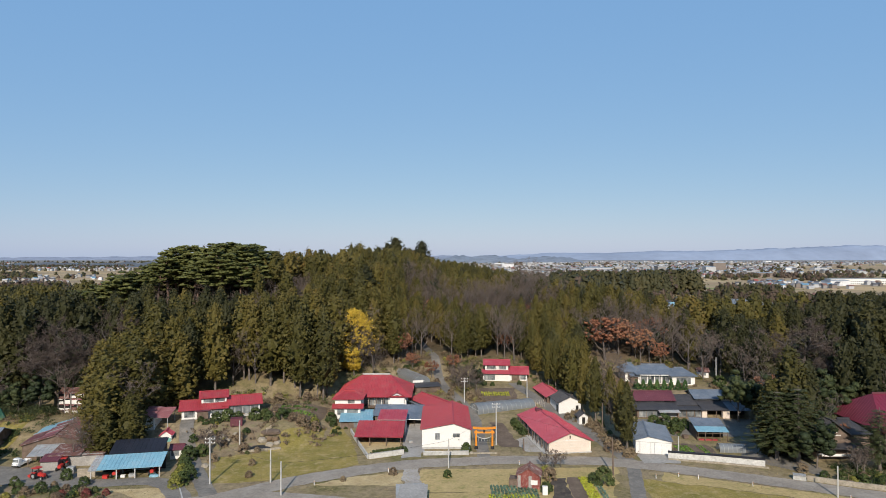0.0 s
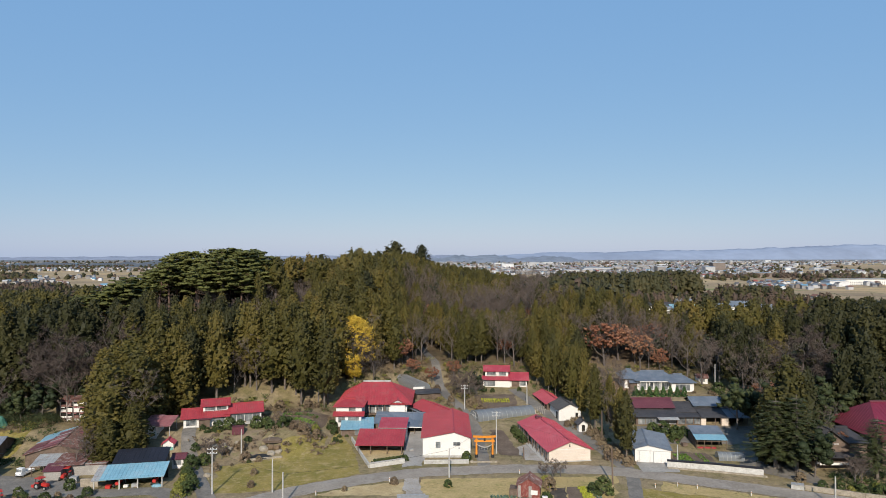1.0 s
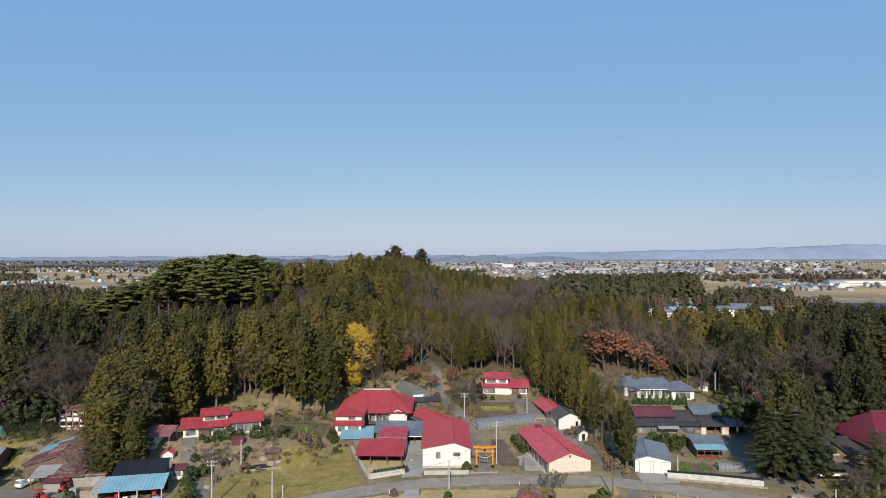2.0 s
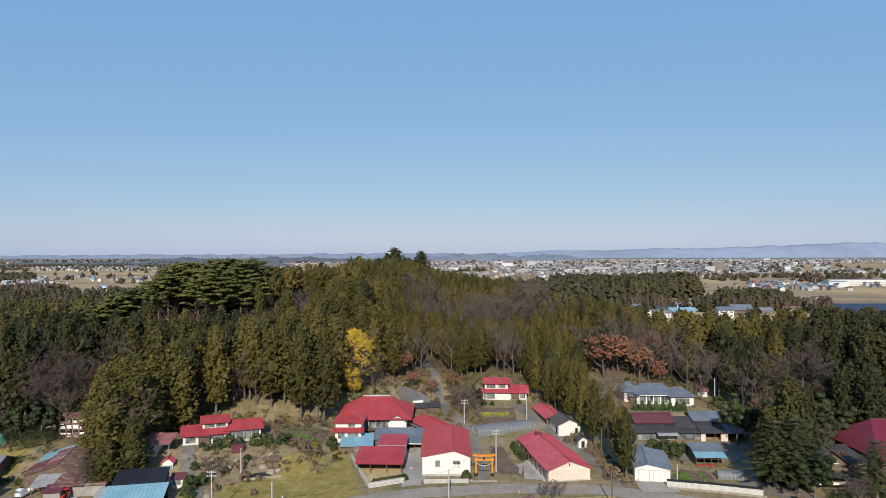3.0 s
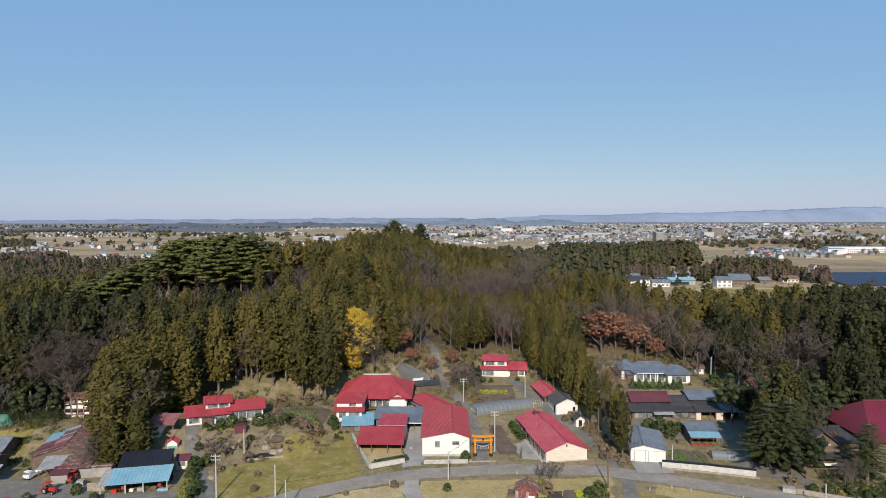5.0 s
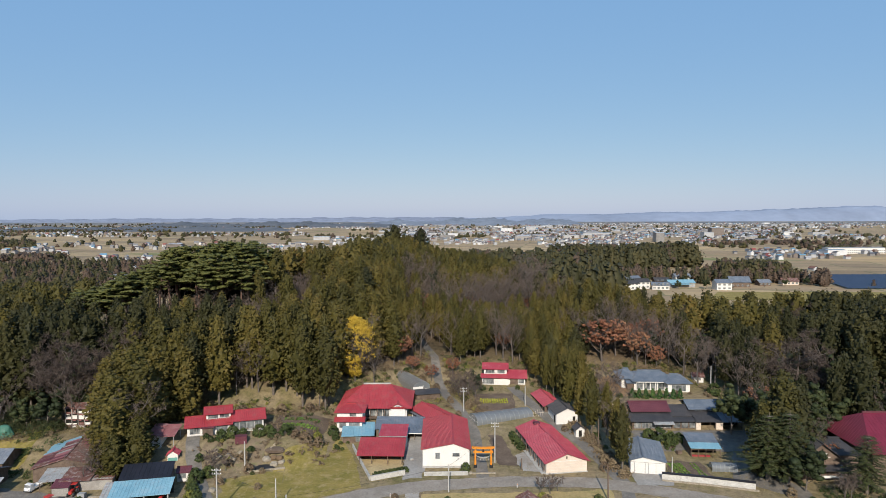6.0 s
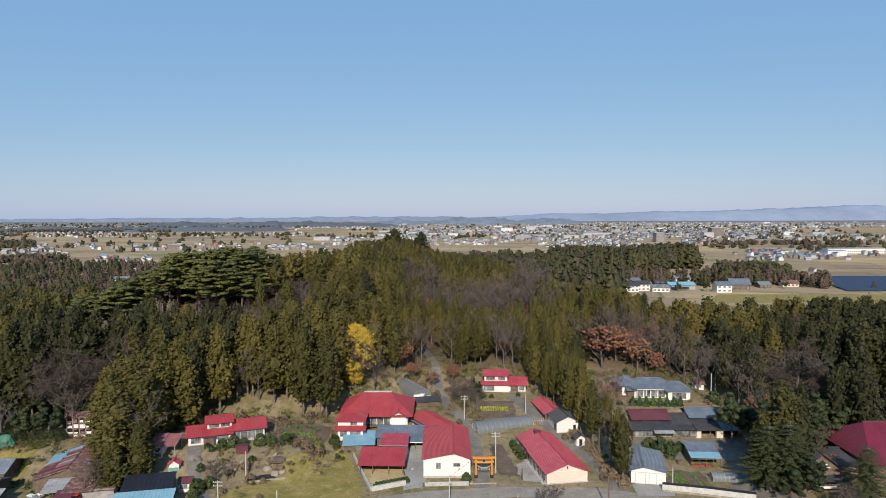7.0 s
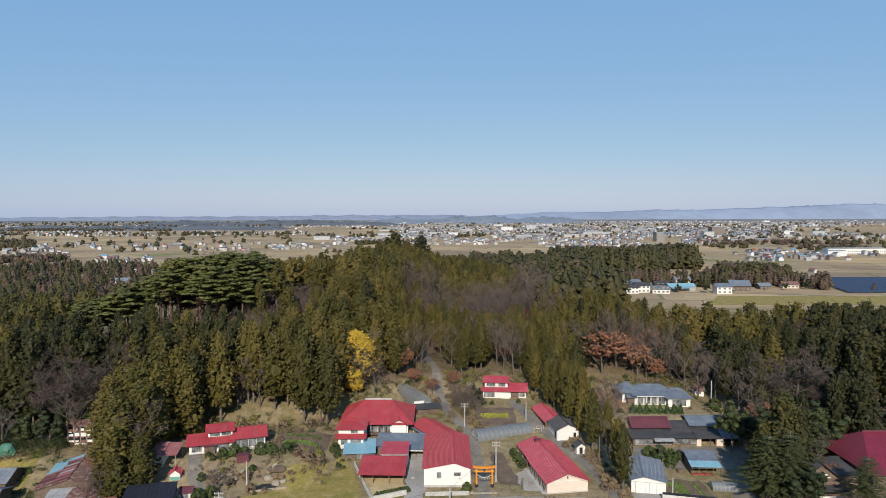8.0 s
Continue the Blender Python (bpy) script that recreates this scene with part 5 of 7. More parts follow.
def plant(kind, x, y, size=1.0, variant=None, turn=None, wide=1.0, z=None, label=""):
    """A tree as a thing with its trunk and crown; size scales the kind's usual height."""
    var = trng.randrange(VARIANTS.get(kind, 1)) if variant is None else variant
    if (kind, var) not in TREES:
        TREES[kind, var] = tree_meshes(kind, var + 1)
    name, lab, cat = LABELS[kind]
    ob = new(name)
    ob.matrix_world = Matrix.LocRotScale((x, y, (hz(x, y) if z is None else z) - 0.05), Euler((0, 0, trng.uniform(0, 6.28) if turn is None else radians(turn))), (size * wide, size * wide, size))
    tagged(ob, label or lab, cat, GROUPS.get(kind, ""))
    for pname, me in TREES[kind, var]:
        p = new(pname, me)
        p.parent = ob
        if pname == "crown":
            tagged(p, kind="stuff")
    return ob


# -- the wood on the hill --
rng = np.random.default_rng(7)


def wood_edge(x):
    return float(np.interp(x, [-240, -112, -100, -95, -84, -82, -72, -60, -30, -27, -14, -8, -6, 1, 4, 12, 26, 29, 42, 46, 72, 76, 80, 84, 240],
                           [144, 150, 151, 153, 157, 158, 167, 168, 171, 188, 200, 204, 214, 214, 204, 207, 205, 190, 186, 201, 199, 176, 162, 150, 150]))


def wood_back(x):
    return float(np.interp(x, [-240, -118, -112, -60, -10, 18, 34, 44, 100, 240], [250, 250, 290, 345, 385, 380, 320, 256, 232, 228]))


def blot(x, y, cx, cy, rx, ry):
    """Whether a place lies in an uneven patch."""
    return math.hypot((x - cx) / rx, (y - cy) / ry) < 1 + 0.5 * noise.noise(Vector((x * 0.09, y * 0.09, 7.0)))


def species(x, y):
    """What grows at a place in the wood."""
    e = y - wood_edge(x)
    q = rng.random()
    if abs(x - float(np.interp(y, [198, 214, 226, 240], [-1.5, -2.8, -5.5, -9]))) < 3.6 and y < 238 or blot(x, y, 52, 203, 9, 6):
        return None
    if -132 < x < -66 and 211 < y < 246:
        return "pine" if q < 0.56 else "bare" if q < 0.66 else None
    if -126 < x < -46 and 200 < y <= 212:
        return "bare" if q < 0.75 else None
    if -66 <= x < -42 and 212 < y < 250:
        return "bare" if q < 0.5 else "fir" if q < 0.6 else "cedar"
    if blot(x, y, -106, 196, 6, 15):
        return "bare" if q < 0.8 else None
    if x < -80 and y < 157:
        return "broadleaf" if q < 0.92 else "bare"
    if blot(x, y, -95, 164, 13, 11):
        return "broadleaf" if q < 0.2 else None
    if x < -83 and y < 165:
        return "broadleaf" if q < 0.7 else "bare" if q < 0.8 else "fir"
    # west side dimmed by mostly planting the darkened cedar copies
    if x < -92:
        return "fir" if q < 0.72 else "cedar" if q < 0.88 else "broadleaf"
    if 44 < x < 84 and e < 17:
        return "rust" if q < 0.14 else "bare" if q < 0.86 else "broadleaf" if q < 0.92 else "fir"
    if blot(x, y, -10, 268, 9, 18) or blot(x, y, 12, 262, 16, 12) or blot(x, y, 32, 258, 12, 20):
        return "bare" if q < 0.46 else "rust" if q < 0.56 else "cedar" if q < 0.86 else "broadleaf"
    if blot(x, y, -1, 224, 7, 9):
        return "cedar" if q < 0.7 else "bare" if q < 0.9 else "rust"
    if blot(x, y, 20, 212, 5, 9):
        return "bare" if q < 0.5 else "rust" if q < 0.65 else "cedar"
    if -14 < x < 5 and e < 12:
        return "bare" if q < 0.6 else "rust" if q < 0.75 else "broadleaf"
    if blot(x, y, 96, 170, 11, 11) or blot(x, y, 114, 204, 13, 12):
        return "broadleaf" if q < 0.4 else "bare" if q < 0.5 else None
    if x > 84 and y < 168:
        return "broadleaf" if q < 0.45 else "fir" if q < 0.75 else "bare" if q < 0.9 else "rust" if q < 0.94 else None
    # east side dimmed likewise through the darker cedar colour
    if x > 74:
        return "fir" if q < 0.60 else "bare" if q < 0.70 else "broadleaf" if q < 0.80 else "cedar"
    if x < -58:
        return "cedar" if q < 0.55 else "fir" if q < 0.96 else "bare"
    return "cedar" if q < 0.94 else "bare" if q < 0.97 else "fir"


STEP = 5.1
found = []
for gx_ in np.arange(-205, 205, STEP):
    for gy_ in np.arange(144, 400, STEP):
        x, y = gx_ + rng.uniform(-0.42, 0.42) * STEP, gy_ + rng.uniform(-0.42, 0.42) * STEP
        if wood_edge(x) < y < wood_back(x) and abs(x) < 30 + 0.68 * y:
            k = species(x, y)
            if k:
                found.append((y - wood_edge(x), x, y, k))
found.sort()


def stature(x, y):
    """Cedars stand tallest at the foot of the west slope and at the wood's two ends."""
    k = float(np.interp(x, [-110, -90, -60, -25, -5, 20, 60, 85, 105, 125], [1.25, 1.16, 1.16, 1.15, 0.95, 0.9, 0.92, 1.06, 1.16, 1.26]))
    if x < -40:
        return k * float(np.interp(y, [172, 182, 198], [1.04, 0.98, 0.74]))
    if x > 98:
        return k * float(np.interp(y, [180, 200, 240], [1.0, 0.88, 0.78]))
    return k * (0.76 if y > 285 else 0.86 if x > -16 and y < 250 else 0.86 if y > 235 else 1.0)


counts = {}
far_trees = []
LIMIT = {"cedar": 280, "fir": 150, "bare": 165, "rust": 45, "pine": 70, "broadleaf": 180}
for e, x, y, k in found:
    counts[k] = counts.get(k, 0) + 1
    if counts[k] <= LIMIT[k]:
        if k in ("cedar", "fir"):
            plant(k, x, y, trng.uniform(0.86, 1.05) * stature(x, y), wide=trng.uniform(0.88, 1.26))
        elif k == "bare":
            plant("bare", x, y, trng.uniform(0.75, 1.1) * (0.66 if x < -40 and 198 < y < 250 else 1.25 if 240 < y < 292 else 1.0))
        elif k == "pine":
            plant("pine", x, y, trng.uniform(0.94, 1.14) * (0.85 if x < -112 else 1.0), wide=1.2)
        elif k == "rust":
            plant("rust", x, y, trng.uniform(0.7, 1.1))
        else:
            plant(k, x, y, trng.uniform(0.75, 1.1) * (0.95 if x < -80 and y < 160 else 1.45 if x < -83 else 1.2))
    else:
        far_trees.append((x, y, k))

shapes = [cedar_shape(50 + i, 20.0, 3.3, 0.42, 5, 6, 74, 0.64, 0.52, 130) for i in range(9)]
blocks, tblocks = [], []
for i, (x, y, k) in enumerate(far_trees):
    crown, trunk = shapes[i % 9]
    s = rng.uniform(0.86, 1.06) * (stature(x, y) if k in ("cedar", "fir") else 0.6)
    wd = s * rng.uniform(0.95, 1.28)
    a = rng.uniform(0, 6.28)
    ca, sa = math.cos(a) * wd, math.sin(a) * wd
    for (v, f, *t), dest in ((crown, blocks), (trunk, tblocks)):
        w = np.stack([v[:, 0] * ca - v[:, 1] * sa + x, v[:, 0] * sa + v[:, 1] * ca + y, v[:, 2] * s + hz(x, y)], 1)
        # tint drops past 88 m either side: dimness put into the leaf colour
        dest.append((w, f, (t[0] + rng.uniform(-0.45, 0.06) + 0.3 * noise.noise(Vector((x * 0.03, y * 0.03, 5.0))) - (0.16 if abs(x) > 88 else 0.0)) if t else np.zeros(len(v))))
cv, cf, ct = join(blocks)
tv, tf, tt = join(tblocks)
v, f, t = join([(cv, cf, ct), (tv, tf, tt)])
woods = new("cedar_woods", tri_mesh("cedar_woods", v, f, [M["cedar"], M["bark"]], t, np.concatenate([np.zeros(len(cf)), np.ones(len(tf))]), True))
tagged(woods, "dense olive-green cedar wood covering the hill", "woods", "", "stuff")

# -- trees of the village --
for x, y, s, w in ((-72.0, 135.5, 0.78, 1.7), (-69.2, 131.5, 0.52, 1.9), (-65.6, 135.0, 0.62, 1.5), (-73.5, 142, 0.92, 1.7), (-67.5, 140.5, 0.6, 1.6), (-70.5, 148, 0.95, 1.5), (-77.5, 147, 0.85, 1.6), (-76, 155, 1.0, 1.5), (-81.5, 154, 0.9, 1.5), (-71, 157, 1.0, 1.4), (-77, 162.5, 1.0, 1.4), (-66, 162, 0.95, 1.3), (-83, 162, 0.9, 1.4)):
    plant("cedar_low", x, y, s, wide=w, label="broad yellow-green conifer leafed down to the ground")
plant("bare", -73.5, 128.5, 0.55)
plant("bare", -69.5, 142.5, 1.0)
plant("bare", -72.8, 130.2, 0.6)
for k in (0, 1, 3, 5, 7, 10):
    f = k / 10
    plant("cedar", 30.5 + 7.0 * f + trng.uniform(-0.8, 1.2), 186 - 30 * f + trng.uniform(-1, 1), trng.uniform(0.62, 0.88), wide=trng.uniform(0.68, 0.95))
for x, y, s in ((34.5, 182, 0.75), (38, 173, 0.8), (40.5, 156, 0.7), (37.5, 180, 0.8), (39.6, 143.5, 0.72), (38.9, 136.3, 0.76)):
    plant("cedar", x, y, s, wide=0.85)
plant("bare", 42.8, 168, 0.8)
plant("bare", 41.0, 150.5, 0.75, 2)
plant("bare", 40.6, 147, 0.6, 3)
plant("bare", 44.5, 171, 0.75)
plant("bare", 43.5, 163.5, 0.85)
plant("spruce", 71.4, 129.6, 1.05, 0, wide=1.25)
plant("spruce", 68.2, 131.6, 0.98, 1, wide=1.3)
plant("spruce", 84.8, 125.2, 0.82, 1, wide=1.3)
plant("broadleaf", 73.2, 126.4, 1.0)
plant("cedar_low", 73.0, 136.0, 1.13, wide=1.3)
plant("cedar_low", 68.5, 135.0, 0.8, wide=1.3)
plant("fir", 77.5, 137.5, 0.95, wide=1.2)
plant("cedar_low", 79.5, 144, 0.88, wide=1.1)
for x, y, s in ((79, 152, 0.9), (82.5, 149, 0.9), (81.5, 141, 0.7), (77, 153.5, 0.95), (84, 155, 0.95), (72, 157, 1.0), (79, 147, 0.9)):
    plant("broadleaf", x, y, s * 1.25)
plant("rust", 84.5, 137.5, 0.6)
plant("bare", 82.5, 139, 0.75)
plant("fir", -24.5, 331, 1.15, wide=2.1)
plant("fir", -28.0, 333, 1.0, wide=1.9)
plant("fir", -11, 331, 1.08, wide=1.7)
plant("plum", 78.6, 122.3, 1.0)
plant("plum", 80.2, 122.8, 0.9)
plant("bare_wide", 94, 168, 1.25, 1, wide=1.25, label="broad leafless tree with a wide grey dome of branches")
plant("bare_wide", 115, 202, 1.2, 0, label="broad leafless tree with a wide grey dome of branches")
plant("bare", 86, 168, 1.1, 2)
plant("bare", 101, 165, 1.0, 3)
plant("ginkgo", -26.0, 188.5, 1.0, 0, 0, wide=1.15)
plant("bare", -20.5, 190, 0.8)
snag = tagged(new("dead_trunk"), "tall pale dead tree trunk without branches", "tree")
snag.matrix_world = pose(-33.5, 172, hz(-33.5, 172))
v, f = tube([(0, 0, -0.5), (0.1, 0, 7), (0.3, 0.1, 14.5)], [0.2, 0.15, 0.05], 7)
new("trunk", tri_mesh("trunk", v, f, [M["twig"]])).parent = snag
v, f = join([tube([(0.1, 0, 9), (0.9, 0.3, 10)], [0.05, 0.02], 4), tube([(0.2, 0, 11.5), (-0.6, -0.3, 12.3)], [0.05, 0.02], 4)])[:2]
new("limb", tri_mesh("limb", v, f, [M["twig"]])).parent = snag
plant("rust", -14, 203, 0.9, 1)
plant("rust", -9.5, 200.5, 0.55)
plant("rust", 52, 207, 1.3, 2, wide=1.25, label="large deciduous tree with rust-red autumn leaves above the thicket")
plant("rust", 57, 209, 1.15, 0)
plant("rust", 67, 199, 0.7)
plant("bare_wide", -96, 160, 1.3, 0, wide=1.05, label="large leafless tree with a dense brown dome of twigs")
plant("bare_wide", -88.5, 166, 1.35, 1, wide=0.85)
plant("bare_wide", -103, 168, 1.05, 0)
plant("bare", 6, 184, 0.45)
for x, y, s in ((4.5, 182, 1.1), (7.5, 184.5, 1.3), (9.5, 181, 1.0), (5.8, 178, 0.9), (3.8, 188, 1.1)):
    plant("plum", x, y, s)
plant("broadleaf", 9.5, 187.5, 0.62)
plant("rust", -3.5, 196, 0.5)
plant("rust", 3.2, 199.5, 0.55)

# ---- ground sheets: yards, plots and paths ----
GV, SO, ST, GR = M["gravel"], M["soil"], M["straw"], M["grass"]
drape("pavement_barn_yard", [(-8.6, 132.5), (-4.4, 133.5), (-4.2, 158), (-9.2, 156)], M["yard"], 0.05, "pale concrete yard between the barns", "yard")
drape("ground_straw_yard", [(-15.6, 133.2), (-8.5, 136), (-8.9, 144), (-19.2, 146)], ST, 0.05, "straw-covered yard in front of the open shed", "yard")
for quad in ([(-43, 117.4), (-31.5, 119.9), (-35, 138.6), (-46.5, 133)], [(-31.5, 119.9), (-16.6, 128.6), (-21, 147), (-35, 138.6)], [(-35, 138.6), (-21, 147), (-25.5, 155.5), (-36, 143.5)]):
    drape("ground_west_field", quad, M["meadow"], 0.04, "mown green and yellow meadow", "meadow")
drape("ground_vegetable_plot", [(12.2, 140.5), (17.2, 140), (14.8, 157), (11.2, 158)], SO, 0.05, "dark tilled plot beside the shrine lane", "plot")
drape("ground_gravel_patch", [(17.4, 137), (21.4, 136.8), (19.3, 148), (16.6, 146)], GV, 0.05, "trodden gravel patch", "yard")
drape("ground_east_yard", [(47.5, 148), (78, 147), (77, 160), (47.5, 160)], M["lane"], 0.045, "earth and gravel farmyard", "yard")
drape("ground_east_drive", [(61, 131.5), (72.5, 121.5), (74, 128), (68, 147.5)], M["lane"], 0.05, "earth driveway up to the farmyard", "drive")
drape("ground_garage_apron", [(40, 130), (48, 129.2), (48.2, 135), (40.6, 135.8)], M["yard"], 0.07, "concrete apron before the garage", "yard")
drape("ground_kitchen_plot", [(49.5, 133.5), (57.6, 131.5), (58, 142), (50.5, 142.5)], SO, 0.05, "vegetable plot behind the block wall", "plot")
drape("ground_west_yard", [(-97, 120.5), (-66, 116.5), (-69.5, 124), (-97, 130)], M["lane"], 0.045, "grey asphalt farmyard", "yard")
drape("road_west_drive", [(-82, 119.5), (-70, 118.2), (-61, 118.3), (-54, 119.6), (-49.5, 117.2), (-45, 110.5), (-43, 106)], M["lane"], 0.055, "asphalt drive past the machine shed", "road", 4.0)
drape("ground_bare_earth", [(-45, 106), (-38, 107), (-51, 116), (-60, 115.2)], ST, 0.03, "bare sandy earth", "ground")
drape("road_forecourt", [(-34, 112.6), (-22, 110.5), (-12, 108), (-6, 104)], M["asphalt"], 0.05, "asphalt branch road", "road", 4.0)
drape("ground_dry_verge", [(-24, 117), (-8, 117), (-6.6, 124.6), (-17, 121.6)], ST, 0.035, "dry yellow verge", "ground")
drape("ground_gravel_path", [(-7.6, 126.2), (-5.2, 126.6), (-3.2, 114), (-7.2, 114)], GV, 0.05, "gravel path down to a shed", "path")
drape("ground_bed", [(19.2, 110), (22.2, 110), (22.8, 120.6), (20.2, 120.6)], M["black_soil"], 0.05, "bed under black mulch film", "plot")
drape("ground_bed_bare", [(22.4, 110), (25.0, 110), (25.6, 121), (23.0, 121)], SO, 0.05, "bare raked bed", "plot")
drape("ground_dark_plot", [(42, 110.5), (64, 106), (66, 103), (41, 104)], M["black_soil"], 0.045, "dark dug-over plot", "plot")
drape("ground_front_field", [(-4.6, 114), (30, 112), (34.5, 127), (-4.6, 125.6)], M["dry_grass"], 0.035, "dry golden grass beside the road", "verge")
drape("ground_front_field", [(-2, 99), (28, 99), (30.5, 112.3), (-3.0, 113.6)], M["dry_grass"], 0.03, "dry golden grass below the vegetable beds", "verge")
drape("ground_south_field", [(35, 99), (78, 99), (66, 109), (36.5, 121)], M["meadow"], 0.03, "rough yellow-green field below the road", "field")
drape("ground_south_verge", [(42, 124), (74, 109.5), (72, 107), (40.5, 119.5)], M["dry_grass"], 0.04, "dry tan roadside grass", "verge")
drape("ground_leaf_slope", [(44.5, 176), (53, 175), (53, 196), (44.5, 194)], M["rust_litter"], 0.06, "slope covered in orange fallen leaves", "slope")
drape("ground_upper_beds", [(9.5, 172), (20, 172), (20.5, 186), (8.8, 185)], SO, 0.05, "garden beds below the house", "plot")
drape("ground_west_beds", [(-42, 153), (-30, 154), (-29, 166), (-43, 165)], SO, 0.05, "terraced brown garden beds", "plot")
drape("ground_west_garden", [(-56, 134.5), (-40, 138), (-41, 148), (-55, 147)], M["garden_earth"], 0.045, "earth of a shrub garden", "garden")
drape("ground_far_west_lawn", [(-112, 140), (-93, 138), (-96, 152), (-112, 152)], M["meadow"], 0.04, "green lawn by the wood", "lawn")


# ---- shrine gate, walls, poles ----
def torii(x, y):
    t = place("shrine_gate", x, y, 0, "orange-painted wooden shrine gate with black-footed posts", "torii gate")
    for sx in (-1.75, 1.75):
        bm = bmesh.new()
        bmesh.ops.create_cone(bm, cap_ends=True, segments=14, radius1=0.24, radius2=0.20, depth=3.9, matrix=Matrix.Translation((sx, 0, 2.15)))
        part("post", bm, M["torii"], t)
        bm = bmesh.new()
        bmesh.ops.create_cone(bm, cap_ends=True, segments=14, radius1=0.42, radius2=0.36, depth=0.7, matrix=Matrix.Translation((sx, 0, 0.3)))
        part("foot", bm, M["black"], t, "black foot of the post")
    bm = bmesh.new()
    n = 13
    rows = []
    for i in range(n):
        u = -2.5 + 5.0 * i / (n - 1)
        lift = 0.16 * (u / 2.5) ** 2
        rows.append([bm.verts.new((u, dy, dz + lift)) for dy, dz in ((-0.22, 4.2), (0.22, 4.2), (0.26, 4.62), (-0.26, 4.62))])
    for a, c in zip(rows, rows[1:]):
        for k in range(4):
            j = (k + 1) % 4
            bm.faces.new((a[k], a[j], c[j], c[k]))
    bm.faces.new(rows[0])
    bm.faces.new(rows[-1][::-1])
    bmesh.ops.recalc_face_normals(bm, faces=bm.faces)
    part("top_beam", bm, M["torii"], t)
    plain(t, "tie_beam", M["torii"], (-2.2, 2.2, -0.12, 0.12, 3.35, 3.7))
    plain(t, "plaque", M["black"], (-0.22, 0.22, -0.2, -0.1, 3.55, 4.25))
    for sx in (-1.75, 1.75):
        part("wedge", boxes((sx - 0.3, sx + 0.3, -0.15, 0.15, 3.72, 3.84)), M["torii"], t)
    pts = [(-1.75 + 3.5 * i / 16, -0.25, 3.0 - 0.75 * math.sin(math.pi * i / 16) ** 0.8) for i in range(17)]
    v, f = tube(pts, [0.05 + 0.09 * math.sin(math.pi * i / 16) for i in range(17)], 6)
    me = tri_mesh("rope", v, f, [M["rope"]])
    r = new("rope", me)
    r.parent = t
    tagged(r, "grey twisted straw rope")
    for k in range(5):
        u = -1.2 + 0.6 * k
        part("tassel", boxes((u - 0.05, u + 0.05, -0.3, -0.24, 1.75, 2.35)), M["rope"], r)


torii(8.9, 139.1)


def utility_pole(x, y, h, arms=True, wood=False, lean=0.0, rot=0.0):
    p = empty("utility_pole", x, y, hz(x, y), rot, ("weathered wooden" if wood else "grey concrete") + " utility pole" + (" with crossarms and insulators" if arms else " standing by the road"), "utility pole", "utility poles")
    v, f = tube([(0, 0, -0.5), (lean * h * 0.5, 0, h * 0.5), (lean * h, 0, h)], [0.17, 0.145, 0.11], 10)
    m = new("pole", tri_mesh("pole", v, f, [M["wood"] if wood else M["concrete"]]))
    m.parent = p
    if arms:
        for z in (h - 0.4, h - 1.1):
            part("crossarm", boxes((-0.9 + lean * h, 0.9 + lean * h, -0.06, 0.06, z, z + 0.1)), M["zinc_roof"], p)
            for u in (-0.8, -0.3, 0.3, 0.8):
                part("insulator", boxes((u - 0.05 + lean * h, u + 0.05 + lean * h, -0.05, 0.05, z + 0.1, z + 0.28)), M["white_wall"], p)
    return p


for args in ((-42.5, 117.6, 8.6), (-31.7, 118.6, 6.2, False), (-28.2, 112.3, 5.9, False), (1.1, 126.6, 5.7, False), (11.7, 141.8, 9.3), (5.7, 171.6, 6.6), (32.3, 122.3, 7.2, False, True, -0.03), (68.1, 111.3, 5.4, False), (75.0, 177.0, 8.0, False), (-43.6, 138.3, 6.0, False), (22.9, 175.6, 5.4, False), (41.7, 147, 8.2, False, True), (48.9, 133.9, 4.2, False), (37.2, 150.5, 7.0, False, True), (17.2, 137.6, 2.6, False, True)):
    utility_pole(*args)


def cable(name, a, b_, sag, label):
    n = 14
    pts = [tuple(Vector(a).lerp(Vector(b_), i / n) - Vector((0, 0, sag * 4 * (i / n) * (1 - i / n)))) for i in range(n + 1)]
    v, f = tube(pts, [0.022] * (n + 1), 3)
    tagged(new(name, tri_mesh(name, v, f, [M["black"]])), label, "cable", "overhead cables")


def top(x, y, h):
    return (x, y, hz(x, y) + h)


for (a, ah), (c, ch) in ((((-42.5, 117.6), 8.2), ((-28.2, 112.3), 5.7)), (((1.1, 126.6), 5.4), ((11.7, 141.8), 8.2)), (((11.7, 141.8), 9.0), ((5.7, 171.6), 6.2)), (((1.1, 126.6), 5.4), ((-28.2, 112.3), 5.6)), (((11.7, 141.8), 8.2), ((32.3, 122.3), 6.9)), (((-42.5, 117.6), 8.2), ((-43.6, 138.3), 5.7))):
    cable("overhead_cable", top(*a, ah), top(*c, ch), 0.5, "thin black overhead cable between poles")


